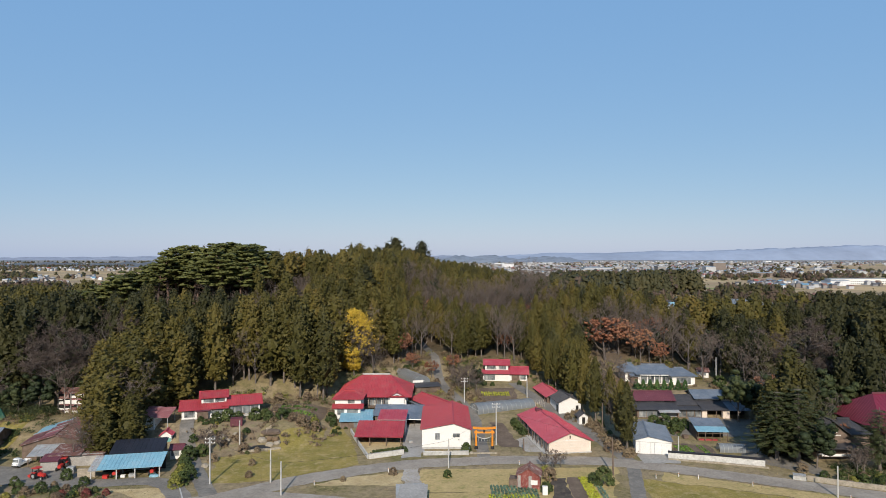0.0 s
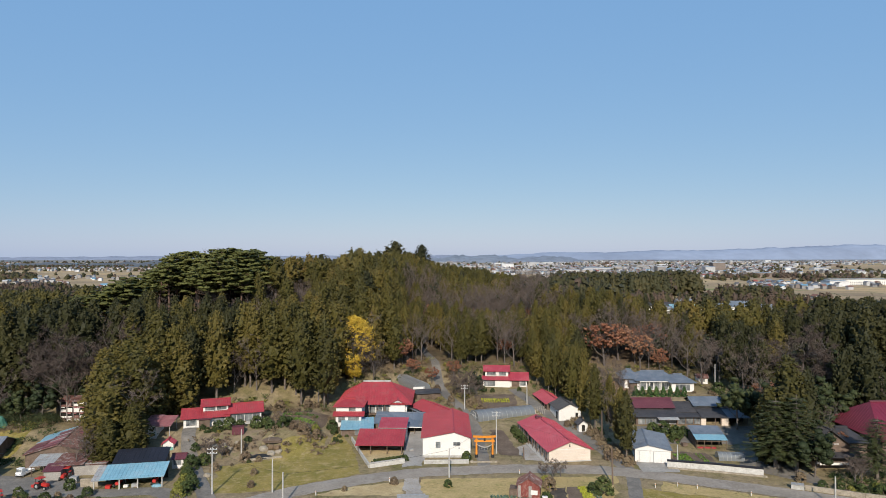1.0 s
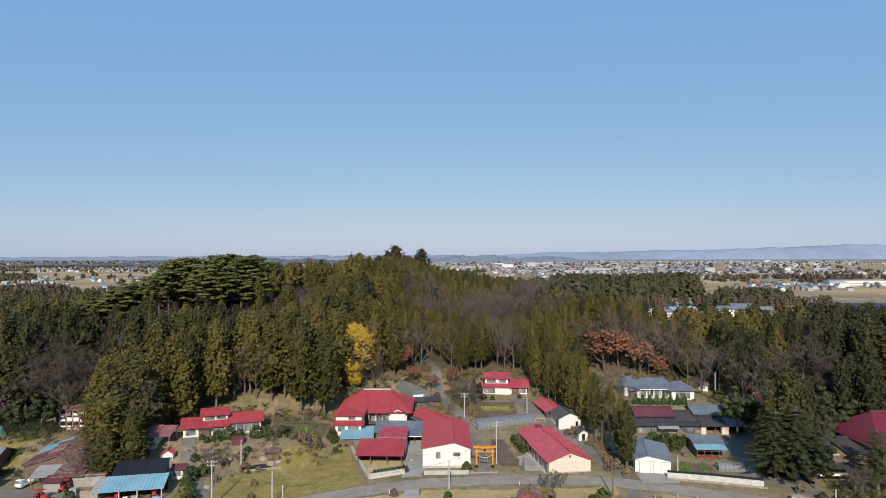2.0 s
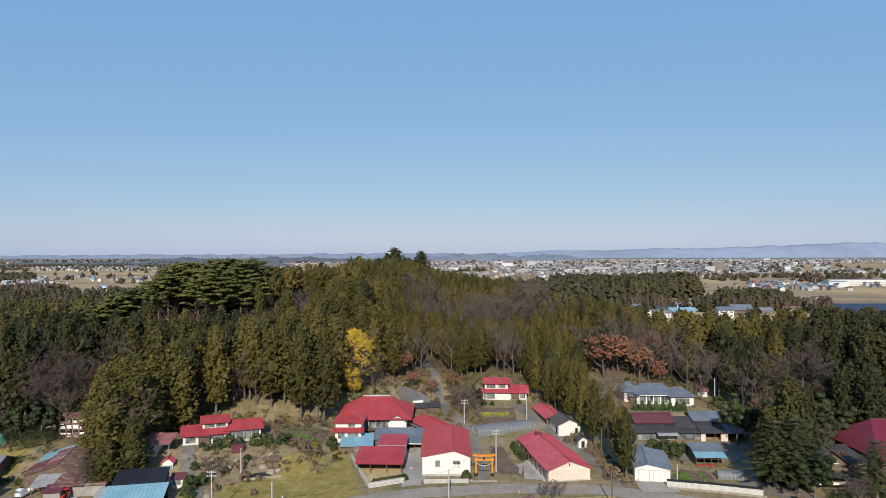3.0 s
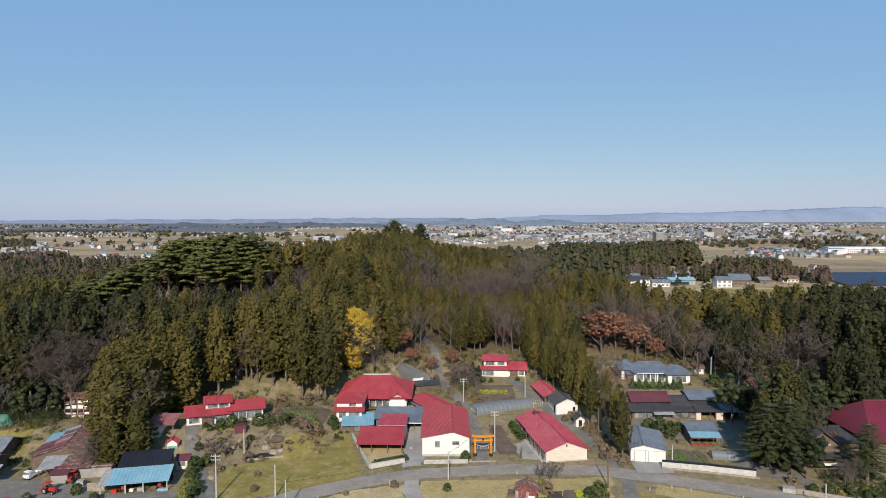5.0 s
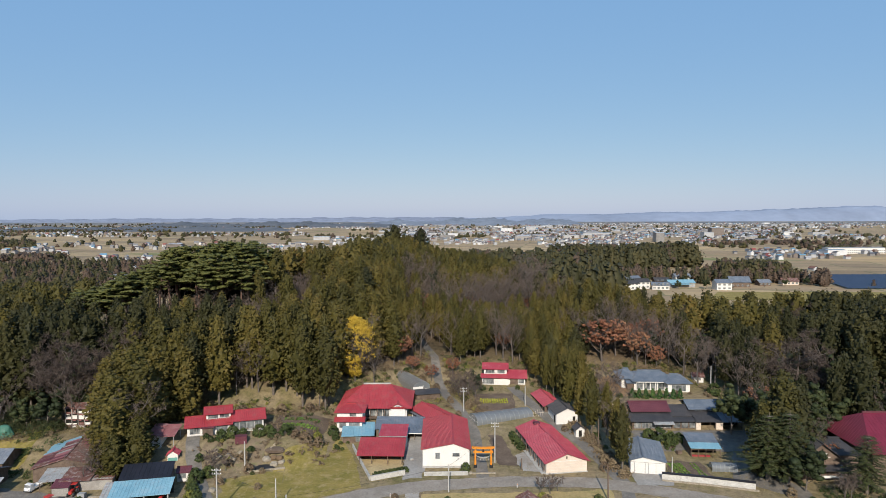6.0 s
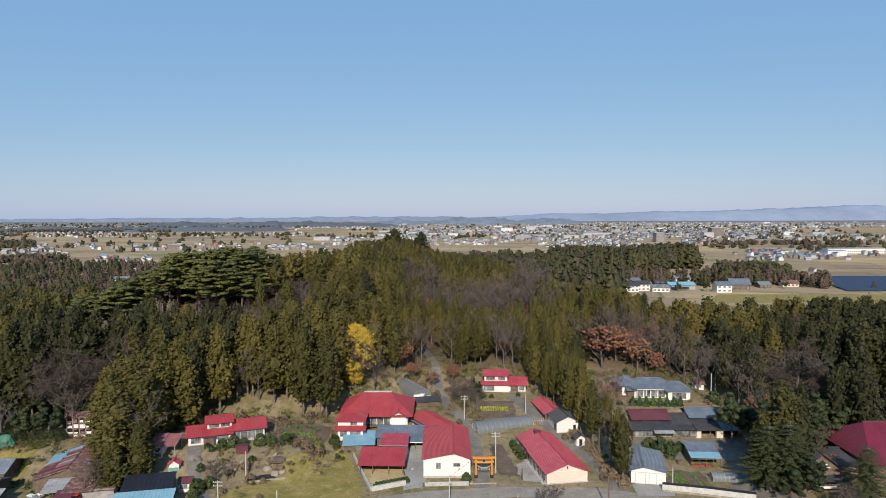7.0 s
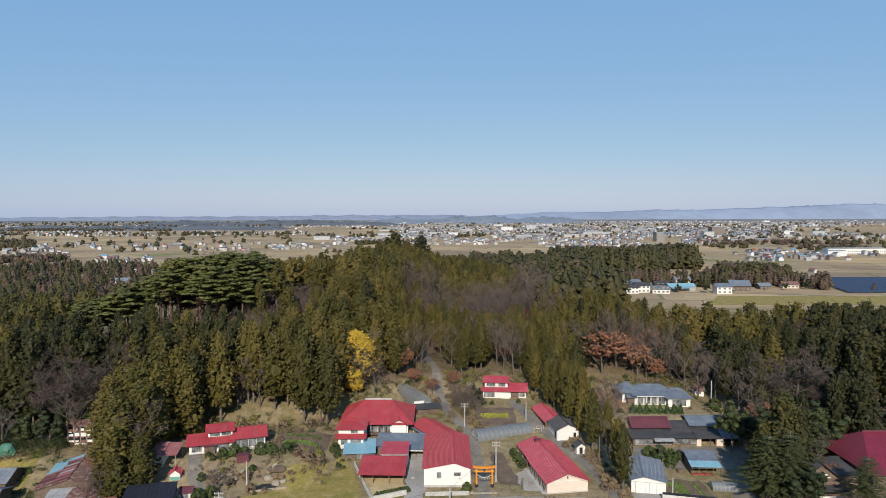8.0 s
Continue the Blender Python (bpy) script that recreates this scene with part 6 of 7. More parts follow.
def block_wall(name, pts, h, material, label, coping=None, th=0.22, cap=0.09):
    """A garden wall of straight runs that follow the ground, with a coping cap high."""
    w = new(name)
    w.matrix_world = pose(pts[0][0], pts[0][1], hz(*pts[0]))
    tagged(w, label, "wall")
    o = Vector((pts[0][0], pts[0][1], hz(*pts[0])))
    for a, c in zip(pts, pts[1:]):
        a3, c3 = Vector((a[0], a[1], hz(*a))) - o, Vector((c[0], c[1], hz(*c))) - o
        d = (c3 - a3)
        d.z = 0
        L = d.length
        d.normalize()
        s = Vector((d.y, -d.x, 0)) * th / 2
        n = max(1, int(L / 2.0))
        for i in range(n):
            p, q = a3.lerp(c3, i / n), a3.lerp(c3, (i + 1) / n) - d * 0.02
            for nm, m, z0, z1, k in (("panel", material, -0.4, h, 1.0), ("coping", coping, h, h + cap, 1.5)):
                if m is None:
                    continue
                bm = bmesh.new()
                vs = [bm.verts.new(r + e * k + Vector((0, 0, z))) for z in (z0, z1) for r, e in ((p, s), (q, s), (q, -s), (p, -s))]
                for fidx in ((3, 2, 1, 0), (4, 5, 6, 7), (0, 1, 5, 4), (1, 2, 6, 5), (2, 3, 7, 6), (3, 0, 4, 7)):
                    bm.faces.new([vs[j] for j in fidx])
                bmesh.ops.recalc_face_normals(bm, faces=bm.faces)
                part(nm, bm, m, w)
    return w


block_wall("block_wall", [(46.2, 132.4), (55, 130.2), (63.6, 127.3)], 1.3, M["pale_block"], "pale concrete block wall with a black coping by the road", M["black_roof"], 0.3, 0.34)
block_wall("stone_kerb_wall", [(46.0, 131.6), (55, 129.2), (63.8, 126.2)], 0.35, M["rubble"], "low rubble footing along the road")
block_wall("yard_wall", [(-15.2, 132.1), (-8.2, 135.3)], 1.0, M["pale_block"], "pale concrete wall before the straw yard", M["concrete"])
block_wall("yard_side_wall", [(-15.4, 132.3), (-18.2, 140.6), (-21.6, 151)], 0.8, M["pale_block"], "low concrete wall beside the meadow", M["concrete"])
block_wall("barn_front_wall", [(-4.1, 134.6), (5.4, 135.0)], 0.75, M["concrete"], "low concrete wall with worn coping before the barn", M["pale_block"])
block_wall("gate_plinth", [(6.4, 135.4), (11.4, 135.6)], 0.35, M["rubble"], "low stone step before the shrine gate")
block_wall("temple_wall", [(67.5, 119.6), (76, 115.4), (92, 109)], 0.95, M["rubble"], "rough stone retaining wall beside the road")
block_wall("gate_stub", [(65.4, 120.6), (67.4, 119.7)], 0.9, M["concrete"], "short pale wall at the drive entrance", M["zinc_roof"], 0.9)
block_wall("west_stone_wall", [(-68.8, 121.4), (-65.6, 121.8)], 1.6, M["rubble"], "stone retaining wall next to the machine shed")
block_wall("west_edge_wall", [(-50.2, 121.5), (-44.6, 110.5), (-42.5, 106)], 0.15, M["concrete"], "concrete kerb along the drive")

for x, y in ((39.9, 120.8), (44.4, 121.5), (47.6, 120.2), (56.0, 116.6), (69.6, 110.1), (-23.4, 117.2), (15.2, 128.6), (-10.5, 124.2)):
    p = empty("marker_post", x, y, hz(x, y), 0, "white roadside marker post with a dark band", "marker post", "roadside marker posts")
    v, f = tube([(0, 0, -0.2), (0, 0, 0.85)], [0.07, 0.065], 8)
    o = new("post", tri_mesh("post", v, f, [M["white_wall"]]))
    o.parent = p
    part("reflector", boxes((-0.05, 0.05, -0.08, -0.06, 0.62, 0.74)), M["torii"], p)


# ---- greenhouses ----
def tunnel(name, x, y, rot, w, L, h, label, skin, hoops=1.3, z=None, ends=True):
    """A hooped plastic greenhouse along its own x axis."""
    g = place(name, x, y, rot, label, "greenhouse", z)
    prof = [(-w / 2, 0)] + [(-w / 2 * math.cos(a), h * 0.45 + h * 0.55 * math.sin(a)) for a in np.linspace(0, math.pi, 11)] + [(w / 2, 0)]
    n = int(L / hoops)
    bm = bmesh.new()
    rows = [[bm.verts.new((L * i / n, u, v - 0.15)) for u, v in prof] for i in range(n + 1)]
    for a, c in zip(rows, rows[1:]):
        for k in range(len(prof) - 1):
            bm.faces.new((a[k], a[k + 1], c[k + 1], c[k]))
    part("film", bm, skin, g)
    for i in range(n + 1):
        v, f = tube([(L * i / n, u * 1.01, w_ * 1.01 - 0.14) for u, w_ in prof], [0.035] * len(prof), 4)
        o = new("hoop", tri_mesh("hoop", v, f, [M["zinc_roof"]]))
        o.parent = g
    if ends:
        for i, xx in ((0, -0.03), (1, L + 0.03)):
            bm = bmesh.new()
            bm.faces.new([bm.verts.new((xx, u, v - 0.15)) for u, v in prof])
            part("end_film", bm, M["film"], g)
            e = xx + (-0.04 if i == 0 else 0.04)
            part("door_frame", boxes((e - 0.03, e + 0.03, -0.75, -0.68, 0, 1.9), (e - 0.03, e + 0.03, 0.68, 0.75, 0, 1.9), (e - 0.03, e + 0.03, -0.75, 0.75, 1.9, 1.97), (e - 0.03, e + 0.03, -w / 2, w / 2, 1.0, 1.05)), M["white_wall"], g)
    return g


tunnel("plastic_greenhouse", 8.0, 165.4, 20, 5.6, 16.2, 2.5, "low hooped plastic greenhouse covered in clear film", M["film"], z=1.35)
tunnel("net_greenhouse", -6.2, 187.0, 117, 5.4, 16, 3.4, "arched greenhouse under grey netting with a white framed end", M["net"], z=3.4)
tunnel("small_greenhouse", 58.8, 137.8, -6, 2.6, 5.2, 1.7, "small silvery plastic-covered greenhouse", M["film"], 0.8, ends=False)
b = place("side_shed", -2.4, 181, 15, "low dark shed with white fascia behind the farmhouse", z=3.0)
mono(b, -5.5, 2.0, -0.5, 3.4, 1.9, 2.4, M["dark_roof"], 0.5)
plain(b, "wall", M["wood"], (-5.2, 1.7, 0, 3, -0.5, 1.9))
plain(b, "fascia", M["white_wall"], (-5.5, -2.5, 3.2, 3.5, 2.5, 3.1))
b = place("red_garden_shed", 15.4, 115.4, -12, "tumbledown shed clad in rusty red boards", z=0.0)
gable(b, -2.1, 1.9, 0, 3.4, 2.4, 1.2, M["red_board"], M["rust_roof"], 0.3, axis_y=True, seam=0.5)
for k in range(6):
    plain(b, "board", M["red_board"] if k % 3 else M["grey_wall"], (-2.05 + 0.65 * k, -1.5 + 0.65 * k, -0.06, 0, 0.1, 2.3))
plain(b, "white_sheet", M["white_wall"], (0.3, 1.5, -0.12, -0.06, 0.8, 1.6))
plain(b, "lean_to", M["wood"], (-3.6, -2.15, 0.3, 2.4, 0, 1.5))
b = place("roadside_shed", -5.4, 106.4, 4, "low shed with a pale weathered sheet roof", z=0.0)
mono(b, -2.4, 2.6, -0.5, 6.2, 1.6, 1.95, M["zinc_roof"], 0.8)
plain(b, "wall", M["white_wall"], (-2.1, 2.3, 0, 5.9, -0.3, 1.6))


# ---- vehicles and clutter ----
def wheel(parent, x, y, r, w):
    bm = bmesh.new()
    bmesh.ops.create_cone(bm, cap_ends=True, segments=18, radius1=r, radius2=r, depth=w, matrix=Matrix.Translation((x, y, r)) @ Matrix.Rotation(math.pi / 2, 4, "Y"))
    t = part("wheel", bm, M["black"], parent)
    bm = bmesh.new()
    bmesh.ops.create_cone(bm, cap_ends=True, segments=14, radius1=r * 0.55, radius2=r * 0.55, depth=w + 0.03, matrix=Matrix.Translation((x, y, r)) @ Matrix.Rotation(math.pi / 2, 4, "Y"))
    part("rim", bm, M["zinc_roof"], t)


def small_truck(x, y, rot):
    t = place("small_truck", x, y, rot, "small white pickup truck parked in the yard", "truck")
    bm = boxes((-0.72, 0.72, -1.65, -0.35, 0.35, 1.0))
    box(bm, -0.68, 0.68, -1.45, -0.45, 1.0, 1.75)
    bmesh.ops.bevel(bm, geom=bm.edges[:], offset=0.07, segments=2, affect="EDGES")
    part("cab", bm, M["car_white"], t)
    part("bed", boxes((-0.72, 0.72, -0.33, 1.65, 0.5, 0.6), (-0.72, -0.66, -0.33, 1.65, 0.6, 0.95), (0.66, 0.72, -0.33, 1.65, 0.6, 0.95), (-0.66, 0.66, 1.6, 1.65, 0.6, 0.95)), M["car_white"], t)
    part("windscreen", boxes((-0.6, 0.6, -1.48, -1.44, 1.1, 1.62)), M["glass"], t)
    part("bumper", boxes((-0.7, 0.7, -1.72, -1.6, 0.3, 0.48)), M["black"], t)
    for sx in (-0.5, 0.5):
        part("headlight", boxes((sx - 0.13, sx + 0.13, -1.69, -1.64, 0.62, 0.8)), M["zinc_roof"], t)
    for sx in (-0.62, 0.62):
        for yy in (-1.1, 1.0):
            wheel(t, sx, yy, 0.27, 0.16)


def tractor(x, y, rot, label):
    t = place("tractor", x, y, rot, label, "tractor")
    bm = boxes((-0.32, 0.32, -1.5, 0.1, 0.55, 1.15))
    bmesh.ops.bevel(bm, geom=bm.edges[:], offset=0.08, segments=2, affect="EDGES")
    part("hood", bm, M["machine_red"], t)
    part("seat", boxes((-0.25, 0.25, 0.4, 0.85, 0.9, 1.0), (-0.25, 0.25, 0.8, 0.9, 1.0, 1.4)), M["black"], t)
    part("canopy", boxes((-0.7, 0.7, -0.1, 1.2, 1.95, 2.05)), M["machine_red"], t)
    for sx in (-0.6, 0.6):
        part("canopy_post", boxes((sx - 0.03, sx + 0.03, 0.95, 1.03, 0.9, 1.95)), M["black"], t)
        wheel(t, sx * 1.1, 0.6, 0.6, 0.32)
        wheel(t, sx * 0.9, -1.2, 0.36, 0.22)
        part("fender", boxes((sx * 1.1 - 0.2, sx * 1.1 + 0.2, 0.1, 1.1, 1.2, 1.28)), M["machine_red"], t)
    part("rotary_tiller", boxes((-0.8, 0.8, 1.3, 1.95, 0.3, 0.75)), M["machine_red"], t)


small_truck(-83.6, 128.0, -12)
tractor(-75.5, 120.6, 70, "red farm tractor with a tiller parked on grass")
tractor(-79, 113.5, 40, "red farm tractor with a canopy")
tractor(-74.4, 126.0, 10, "red tractor partly under the lean-to")
tractor(-61.8, 122.3, 5, "dusty red tractor inside the machine shed")
tractor(-55.4, 123.6, 8, "red-and-white rice machine under the shed roof")


def crate(name, x, y, s, material, label, category, rot=0, h=None, z=None):
    c = place(name, x, y, rot, label, category, z)
    hh = h or s * 0.6
    bm = boxes((-s / 2, s / 2, -s * 0.35, s * 0.35, 0, hh))
    bmesh.ops.bevel(bm, geom=bm.edges[:], offset=0.04, segments=2, affect="EDGES")
    part("body", bm, material, c)
    part("rim", boxes((-s / 2 - 0.02, s / 2 + 0.02, -s * 0.35 - 0.02, s * 0.35 + 0.02, hh - 0.08, hh - 0.02)), material, c)


def tarp_heap(name, x, y, w, h, material, label):
    """A heap under a tarpaulin, folded and uneven."""
    t = place(name, x, y, 0, label, "tarpaulin")
    r = random.Random(int(x * 10))
    bm = bmesh.new()
    rings = []
    for j in range(6):
        f = j / 5
        rings.append([bm.verts.new((w * 0.5 * math.cos(a) * (1 - f ** 2 * 0.75) * r.uniform(0.9, 1.1), w * 0.35 * math.sin(a) * (1 - f ** 2 * 0.75) * r.uniform(0.9, 1.1), h * math.sin(f * 1.5) - 0.05)) for a in np.arange(12) * math.pi / 6])
    for a, c in zip(rings, rings[1:]):
        for k in range(12):
            bm.faces.new((a[k], a[(k + 1) % 12], c[(k + 1) % 12], c[k]))
    bm.faces.new(rings[-1])
    part("cover", bm, material, t)
    part("hem", boxes((-w * 0.3, w * 0.3, -w * 0.36, -w * 0.34, 0, 0.1)), material, t)


tarp_heap("tarp_heap", -103.5, 149, 4.2, 3.0, M["tarp_green"], "dull green tarpaulin over a tall heap")
tarp_heap("tarp_heap", -107.5, 148.5, 3.6, 1.3, M["machine_red"], "faded red tarpaulin over a low heap")
tarp_heap("tarp_heap", -54.6, 122.0, 2.0, 0.45, M["blue_roof"], "blue plastic sheet on the ground")
crate("storage_crate", -63.2, 120.8, 1.0, M["machine_red"], "red plastic crate under the shed roof", "crate")
crate("storage_crate", -58.6, 121.6, 1.1, M["zinc_roof"], "grey metal box under the shed roof", "crate", 12)
crate("storage_crate", -60.2, 121.4, 0.8, M["white_wall"], "white plastic tub under the shed roof", "crate", 5)
crate("water_tank", -71.4, 123.9, 1.4, M["zinc_roof"], "grey tank beside the hut", "tank", 0, 1.2)
crate("white_box", 17.8, 112.6, 0.9, M["white_wall"], "white upright box beside the garden bed", "box", 0, 1.5)
crate("yard_box", -46.8, 146.2, 2.6, M["maroon_roof"], "dark red shed box in the garden", "box", 14, 1.7)
crate("brown_hut", 55.0, 146.4, 1.2, M["wood"], "brown wooden box beside the drive", "box", 14, 0.8)
crate("sack_pile", -7.2, 143.6, 0.9, M["zinc_roof"], "pale sacks on the concrete yard", "sacks", 14, 0.5)


def rocks(spec):
    for x, y, s in spec:
        r = random.Random(int(x * 31 + y * 17))
        o = place("garden_rock", x, y, r.uniform(0, 360), "weathered tan garden rock", "rock")
        tagged(o, group="garden rocks")
        bm = bmesh.new()
        bmesh.ops.create_icosphere(bm, subdivisions=2, radius=s)
        for v in bm.verts:
            v.co *= 1 + 0.35 * noise.noise(v.co * 1.4 / s + Vector((x, y, 0)))
            v.co.z *= 0.75
        part("stone", bm, M["rubble"], o)


rocks(((-50.5, 141.5, 1.0), (-48.6, 142.2, 0.8), (-47.2, 141.0, 0.9), (-52.0, 143.6, 0.7), (-46.0, 143.0, 0.6), (-37.6, 139.5, 1.0), (-36.0, 140.2, 0.8), (-39.5, 141.0, 1.1), (-47.0, 127.4, 0.9), (6.0, 135.9, 0.5), (4.2, 136.6, 0.4)))


def bean_frame(x, y, rot):
    f_ = place("garden_trellis", x, y, rot, "leaning trellis of pale bamboo poles", "trellis")
    for k in range(6):
        v, f = tube([(0.5 * k, 0, -0.1), (0.5 * k + 0.4, 0.3, 1.9)], [0.03, 0.025], 5)
        o = new("cane", tri_mesh("cane", v, f, [M["cream_wall"]]))
        o.parent = f_
    part("rail", boxes((0, 3.0, 0.1, 0.15, 1.0, 1.05)), M["cream_wall"], f_)


bean_frame(-43.4, 153.0, -40)
bean_frame(-38.8, 142.2, 80)
bean_frame(24, 168, 10)

def straw_bale(x, y, rot):
    """A round bale lying on its side, with a loose spiral end."""
    b_ = place("straw_bale", x, y, rot, "brown weathered round straw bale in the garden", "bale")
    tagged(b_, group="straw bales")
    v, f = tube([(-0.6, 0, 0.55), (-0.57, 0, 0.55), (0.57, 0, 0.55), (0.6, 0, 0.55)], [0.42, 0.58, 0.58, 0.42], 14)
    new("roll", tri_mesh("roll", v, f, [M["dry_bale"]])).parent = b_
    for sx in (-0.61, 0.56):
        v, f = tube([(sx, 0, 0.55), (sx + 0.05, 0, 0.55)], [0.44, 0.40], 12)
        o = len(v)
        v = np.concatenate([v, [[sx - 0.01, 0, 0.55], [sx + 0.06, 0, 0.55]]])
        f = np.concatenate([f, [(o, k, (k + 1) % 12) for k in range(12)], [(o + 1, 12 + (k + 1) % 12, 12 + k) for k in range(12)]])
        new("bale_end", tri_mesh("bale_end", v, f, [M["dry_bale"]])).parent = b_


M["dry_bale"] = surface("weathered_straw", (0.13, 0.085, 0.05), (0.20, 0.14, 0.085), 1.5, 0.95, 0.0, 9.0, bumped=0.6)
straw_bale(-37.9, 140.9, 20)
straw_bale(-36.5, 140.7, -10)
tarp_heap("compost_heap", -38.2, 143.6, 4.6, 0.8, M["soil"], "low dark brown compost heap in the garden")
tarp_heap("black_sheet", -39.2, 138.6, 4.6, 0.4, M["black"], "black plastic sheet over a garden bed")
tarp_heap("black_sheet", -42.0, 137.8, 2.6, 0.4, M["black"], "small black plastic sheet over a garden bed")
block_wall("garden_edge_wall", [(-42.5, 136.4), (-34.7, 138.1)], 0.45, M["rubble"], "low rough stone edge below the garden")
# ---- planting ----
def vegetable_rows(name, x0, y0, x1, y1, rows, material, label, size=0.35, seed=1):
    """Rows of leafy vegetables, one bed."""
    r = np.random.default_rng(seed)
    cs = []
    for i in range(rows):
        f = (i + 0.5) / rows
        n = int(abs(y1 - y0) / 0.45)
        for k in range(n):
            cs.append((x0 + (x1 - x0) * f + r.normal(0, 0.06), y0 + (y1 - y0) * (k + 0.5) / n, 0))
    c = np.array(cs)
    c[:, 2] = height(c[:, 0], c[:, 1]) + 0.12
    cr = spray(r, c, np.tile(np.array([[0, 0, 0.6]]), (len(c), 1)), 6, size)
    tagged(new(name, tri_mesh(name, cr[0], cr[1], [material], cr[2])), label, "vegetables", "", "stuff")


vegetable_rows("cabbage_bed", 8.4, 109, 16.8, 116.5, 14, M["cabbage"], "blue-green rows of cabbages", 0.42, 1)
vegetable_rows("mustard_bed", 7.8, 105, 16.0, 112.2, 14, M["mustard"], "bright yellow-green leaf vegetables", 0.42, 2)
vegetable_rows("leaf_bed", 25.2, 109.5, 27.2, 121, 4, M["mustard"], "bright green leafy vegetable rows", 0.42, 3)
vegetable_rows("leek_bed", 27.5, 110, 28.7, 119, 2, M["cabbage"], "grey-green vegetable row", 0.4, 4)
vegetable_rows("kitchen_bed", 50.2, 134, 53.4, 141, 5, M["greens"], "green vegetable rows behind the wall", 0.35, 5)
vegetable_rows("kitchen_bed", 55.0, 133.5, 56.6, 141, 2, M["greens"], "green vegetable rows behind the wall", 0.3, 6)
vegetable_rows("upper_bed", 10.5, 177, 18.5, 180.5, 12, M["mustard"], "yellow-green garden bed below the house", 0.4, 7)
vegetable_rows("west_bed", -40, 156, -31, 158.5, 14, M["greens"], "green vegetable rows on a terrace", 0.4, 8)
vegetable_rows("west_bed", -40.5, 161, -31.5, 163, 14, M["greens"], "green vegetable rows on a terrace", 0.4, 9)

SHRUBS = {
    "shrub": [(-54.4, 140.6, 1.1), (-51.8, 147.5, 1.5), (-49.6, 148.6, 1.7), (-47.4, 149.5, 1.2), (-43.6, 149.6, 1.7), (-41.6, 150.6, 1.5), (-40.2, 148.8, 1.3), (-37.6, 150.2, 1.6), (-55.6, 148.0, 0.8), (-36.6, 152.2, 1.2),
              (29.3, 117.6, 2.0), (27.6, 118.3, 1.2), (18.3, 113.8, 1.2), (4.9, 137.2, 1.2), (18.6, 149.5, 1.1), (18.2, 151.2, 1.2), (17.8, 153, 1.2), (17.5, 154.8, 1.1), (17.2, 156.4, 1.0),
              (52.6, 153.2, 2.0), (55.0, 151.6, 1.7), (53.8, 149.0, 1.4), (57.2, 152.6, 1.4), (50.4, 154.4, 1.6), (51.0, 150.2, 1.2), (75.5, 176, 2.0), (-27.3, 157.4, 1.5), (-26.4, 155.2, 1.0), (-65.0, 116.8, 1.1), (-70.2, 120.4, 1.2), (-47.0, 120.5, 1.2), (-50.4, 126.2, 1.4), (-51.6, 128.6, 1.3), (-53.2, 134.6, 1.2), (-67.6, 112.6, 1.0), (-70.8, 113.6, 1.2), (-64.8, 113.8, 0.8), (-74.6, 113.6, 1.2), (-77.8, 117.2, 1.0), (-61.4, 113.8, 0.7), (-51.8, 131.6, 1.8), (-50.2, 134.4, 1.5), (-47.6, 118, 1.4), (-48.4, 122.8, 1.3), (0.8, 121.4, 0.9), (-12.3, 171.0, 1.2), (-15.5, 163.6, 1.2), (-12.4, 163.8, 1.0), (-9.6, 164.0, 1.0), (14.5, 188.6, 0.8), (12.0, 189.5, 1.0), (22.5, 190.2, 0.8), (76.8, 117.6, 1.2), (73.8, 119.2, 1.0), (80.2, 116.8, 1.3), (84, 115.6, 1.2), (71.2, 120.4, 1.0), (87.5, 114.6, 1.4)],
    "yellow_shrub": [(55.6, 154.2, 1.3), (54.2, 150.6, 1.0), (-48.2, 116.2, 1.4), (-49.2, 119.4, 1.3), (-50.0, 123.4, 1.2), (22.6, 126.2, 0.0), (19.3, 121.6, 1.3), (80.5, 119.0, 1.0), (75.0, 118.0, 0.9), (-30.4, 152.4, 1.2), (-33.0, 150.6, 1.1)],
    "dry_shrub": [(19.9, 120.2, 1.4), (-9.5, 122.8, 0.9), (-18.5, 119.4, 0.6), (-46.6, 130.5, 1.1), (35.4, 137.4, 1.2), (36.4, 141.6, 1.2), (38.2, 133.5, 1.1), (37.6, 138.8, 1.3), (-32.4, 148.4, 1.6), (-29.6, 149.6, 1.3), (-34.8, 149.2, 1.2), (-38.0, 128.4, 0.8), (-36.5, 121.4, 0.8), (-66.8, 114.4, 0.8), (-63.0, 112.8, 0.9), (-70.0, 116.2, 0.7), (-72.6, 112.0, 1.0), (9.6, 170, 1.2), (4.2, 168.5, 1.0), (7.2, 174.5, 1.3), (2.2, 178, 1.1), (33.5, 158.2, 1.2), (31.0, 160.0, 1.0), (-47.2, 139.0, 1.0), (-42.2, 136.6, 1.3), (-44.4, 141.0, 1.2), (69.2, 124.2, 1.1), (78.2, 119.8, 1.0), (6.2, 190.6, 1.4), (-1.8, 190.2, 1.2), (-6.2, 196.4, 1.3), (-42.5, 166.8, 1.6), (-52.5, 166.0, 1.5), (-35.5, 168.6, 1.4)],
    "red_leaf": [(-61.8, 111.8, 0.9), (-58.8, 112.6, 0.7), (-66.0, 111.6, 0.8), (100.5, 150.5, 1.6), (-82, 208, 1.4)],
    "cone_shrub": [(52.0 + 1.85 * k, 173.4 - 0.08 * k, 1.25) for k in range(8)],
}
for kind, spec in SHRUBS.items():
    for x, y, s in spec:
        if s:
            plant(kind, x, y, s * (1.35 if kind == "cone_shrub" else 1.0), wide=0.62 if kind == "cone_shrub" else 1.05)
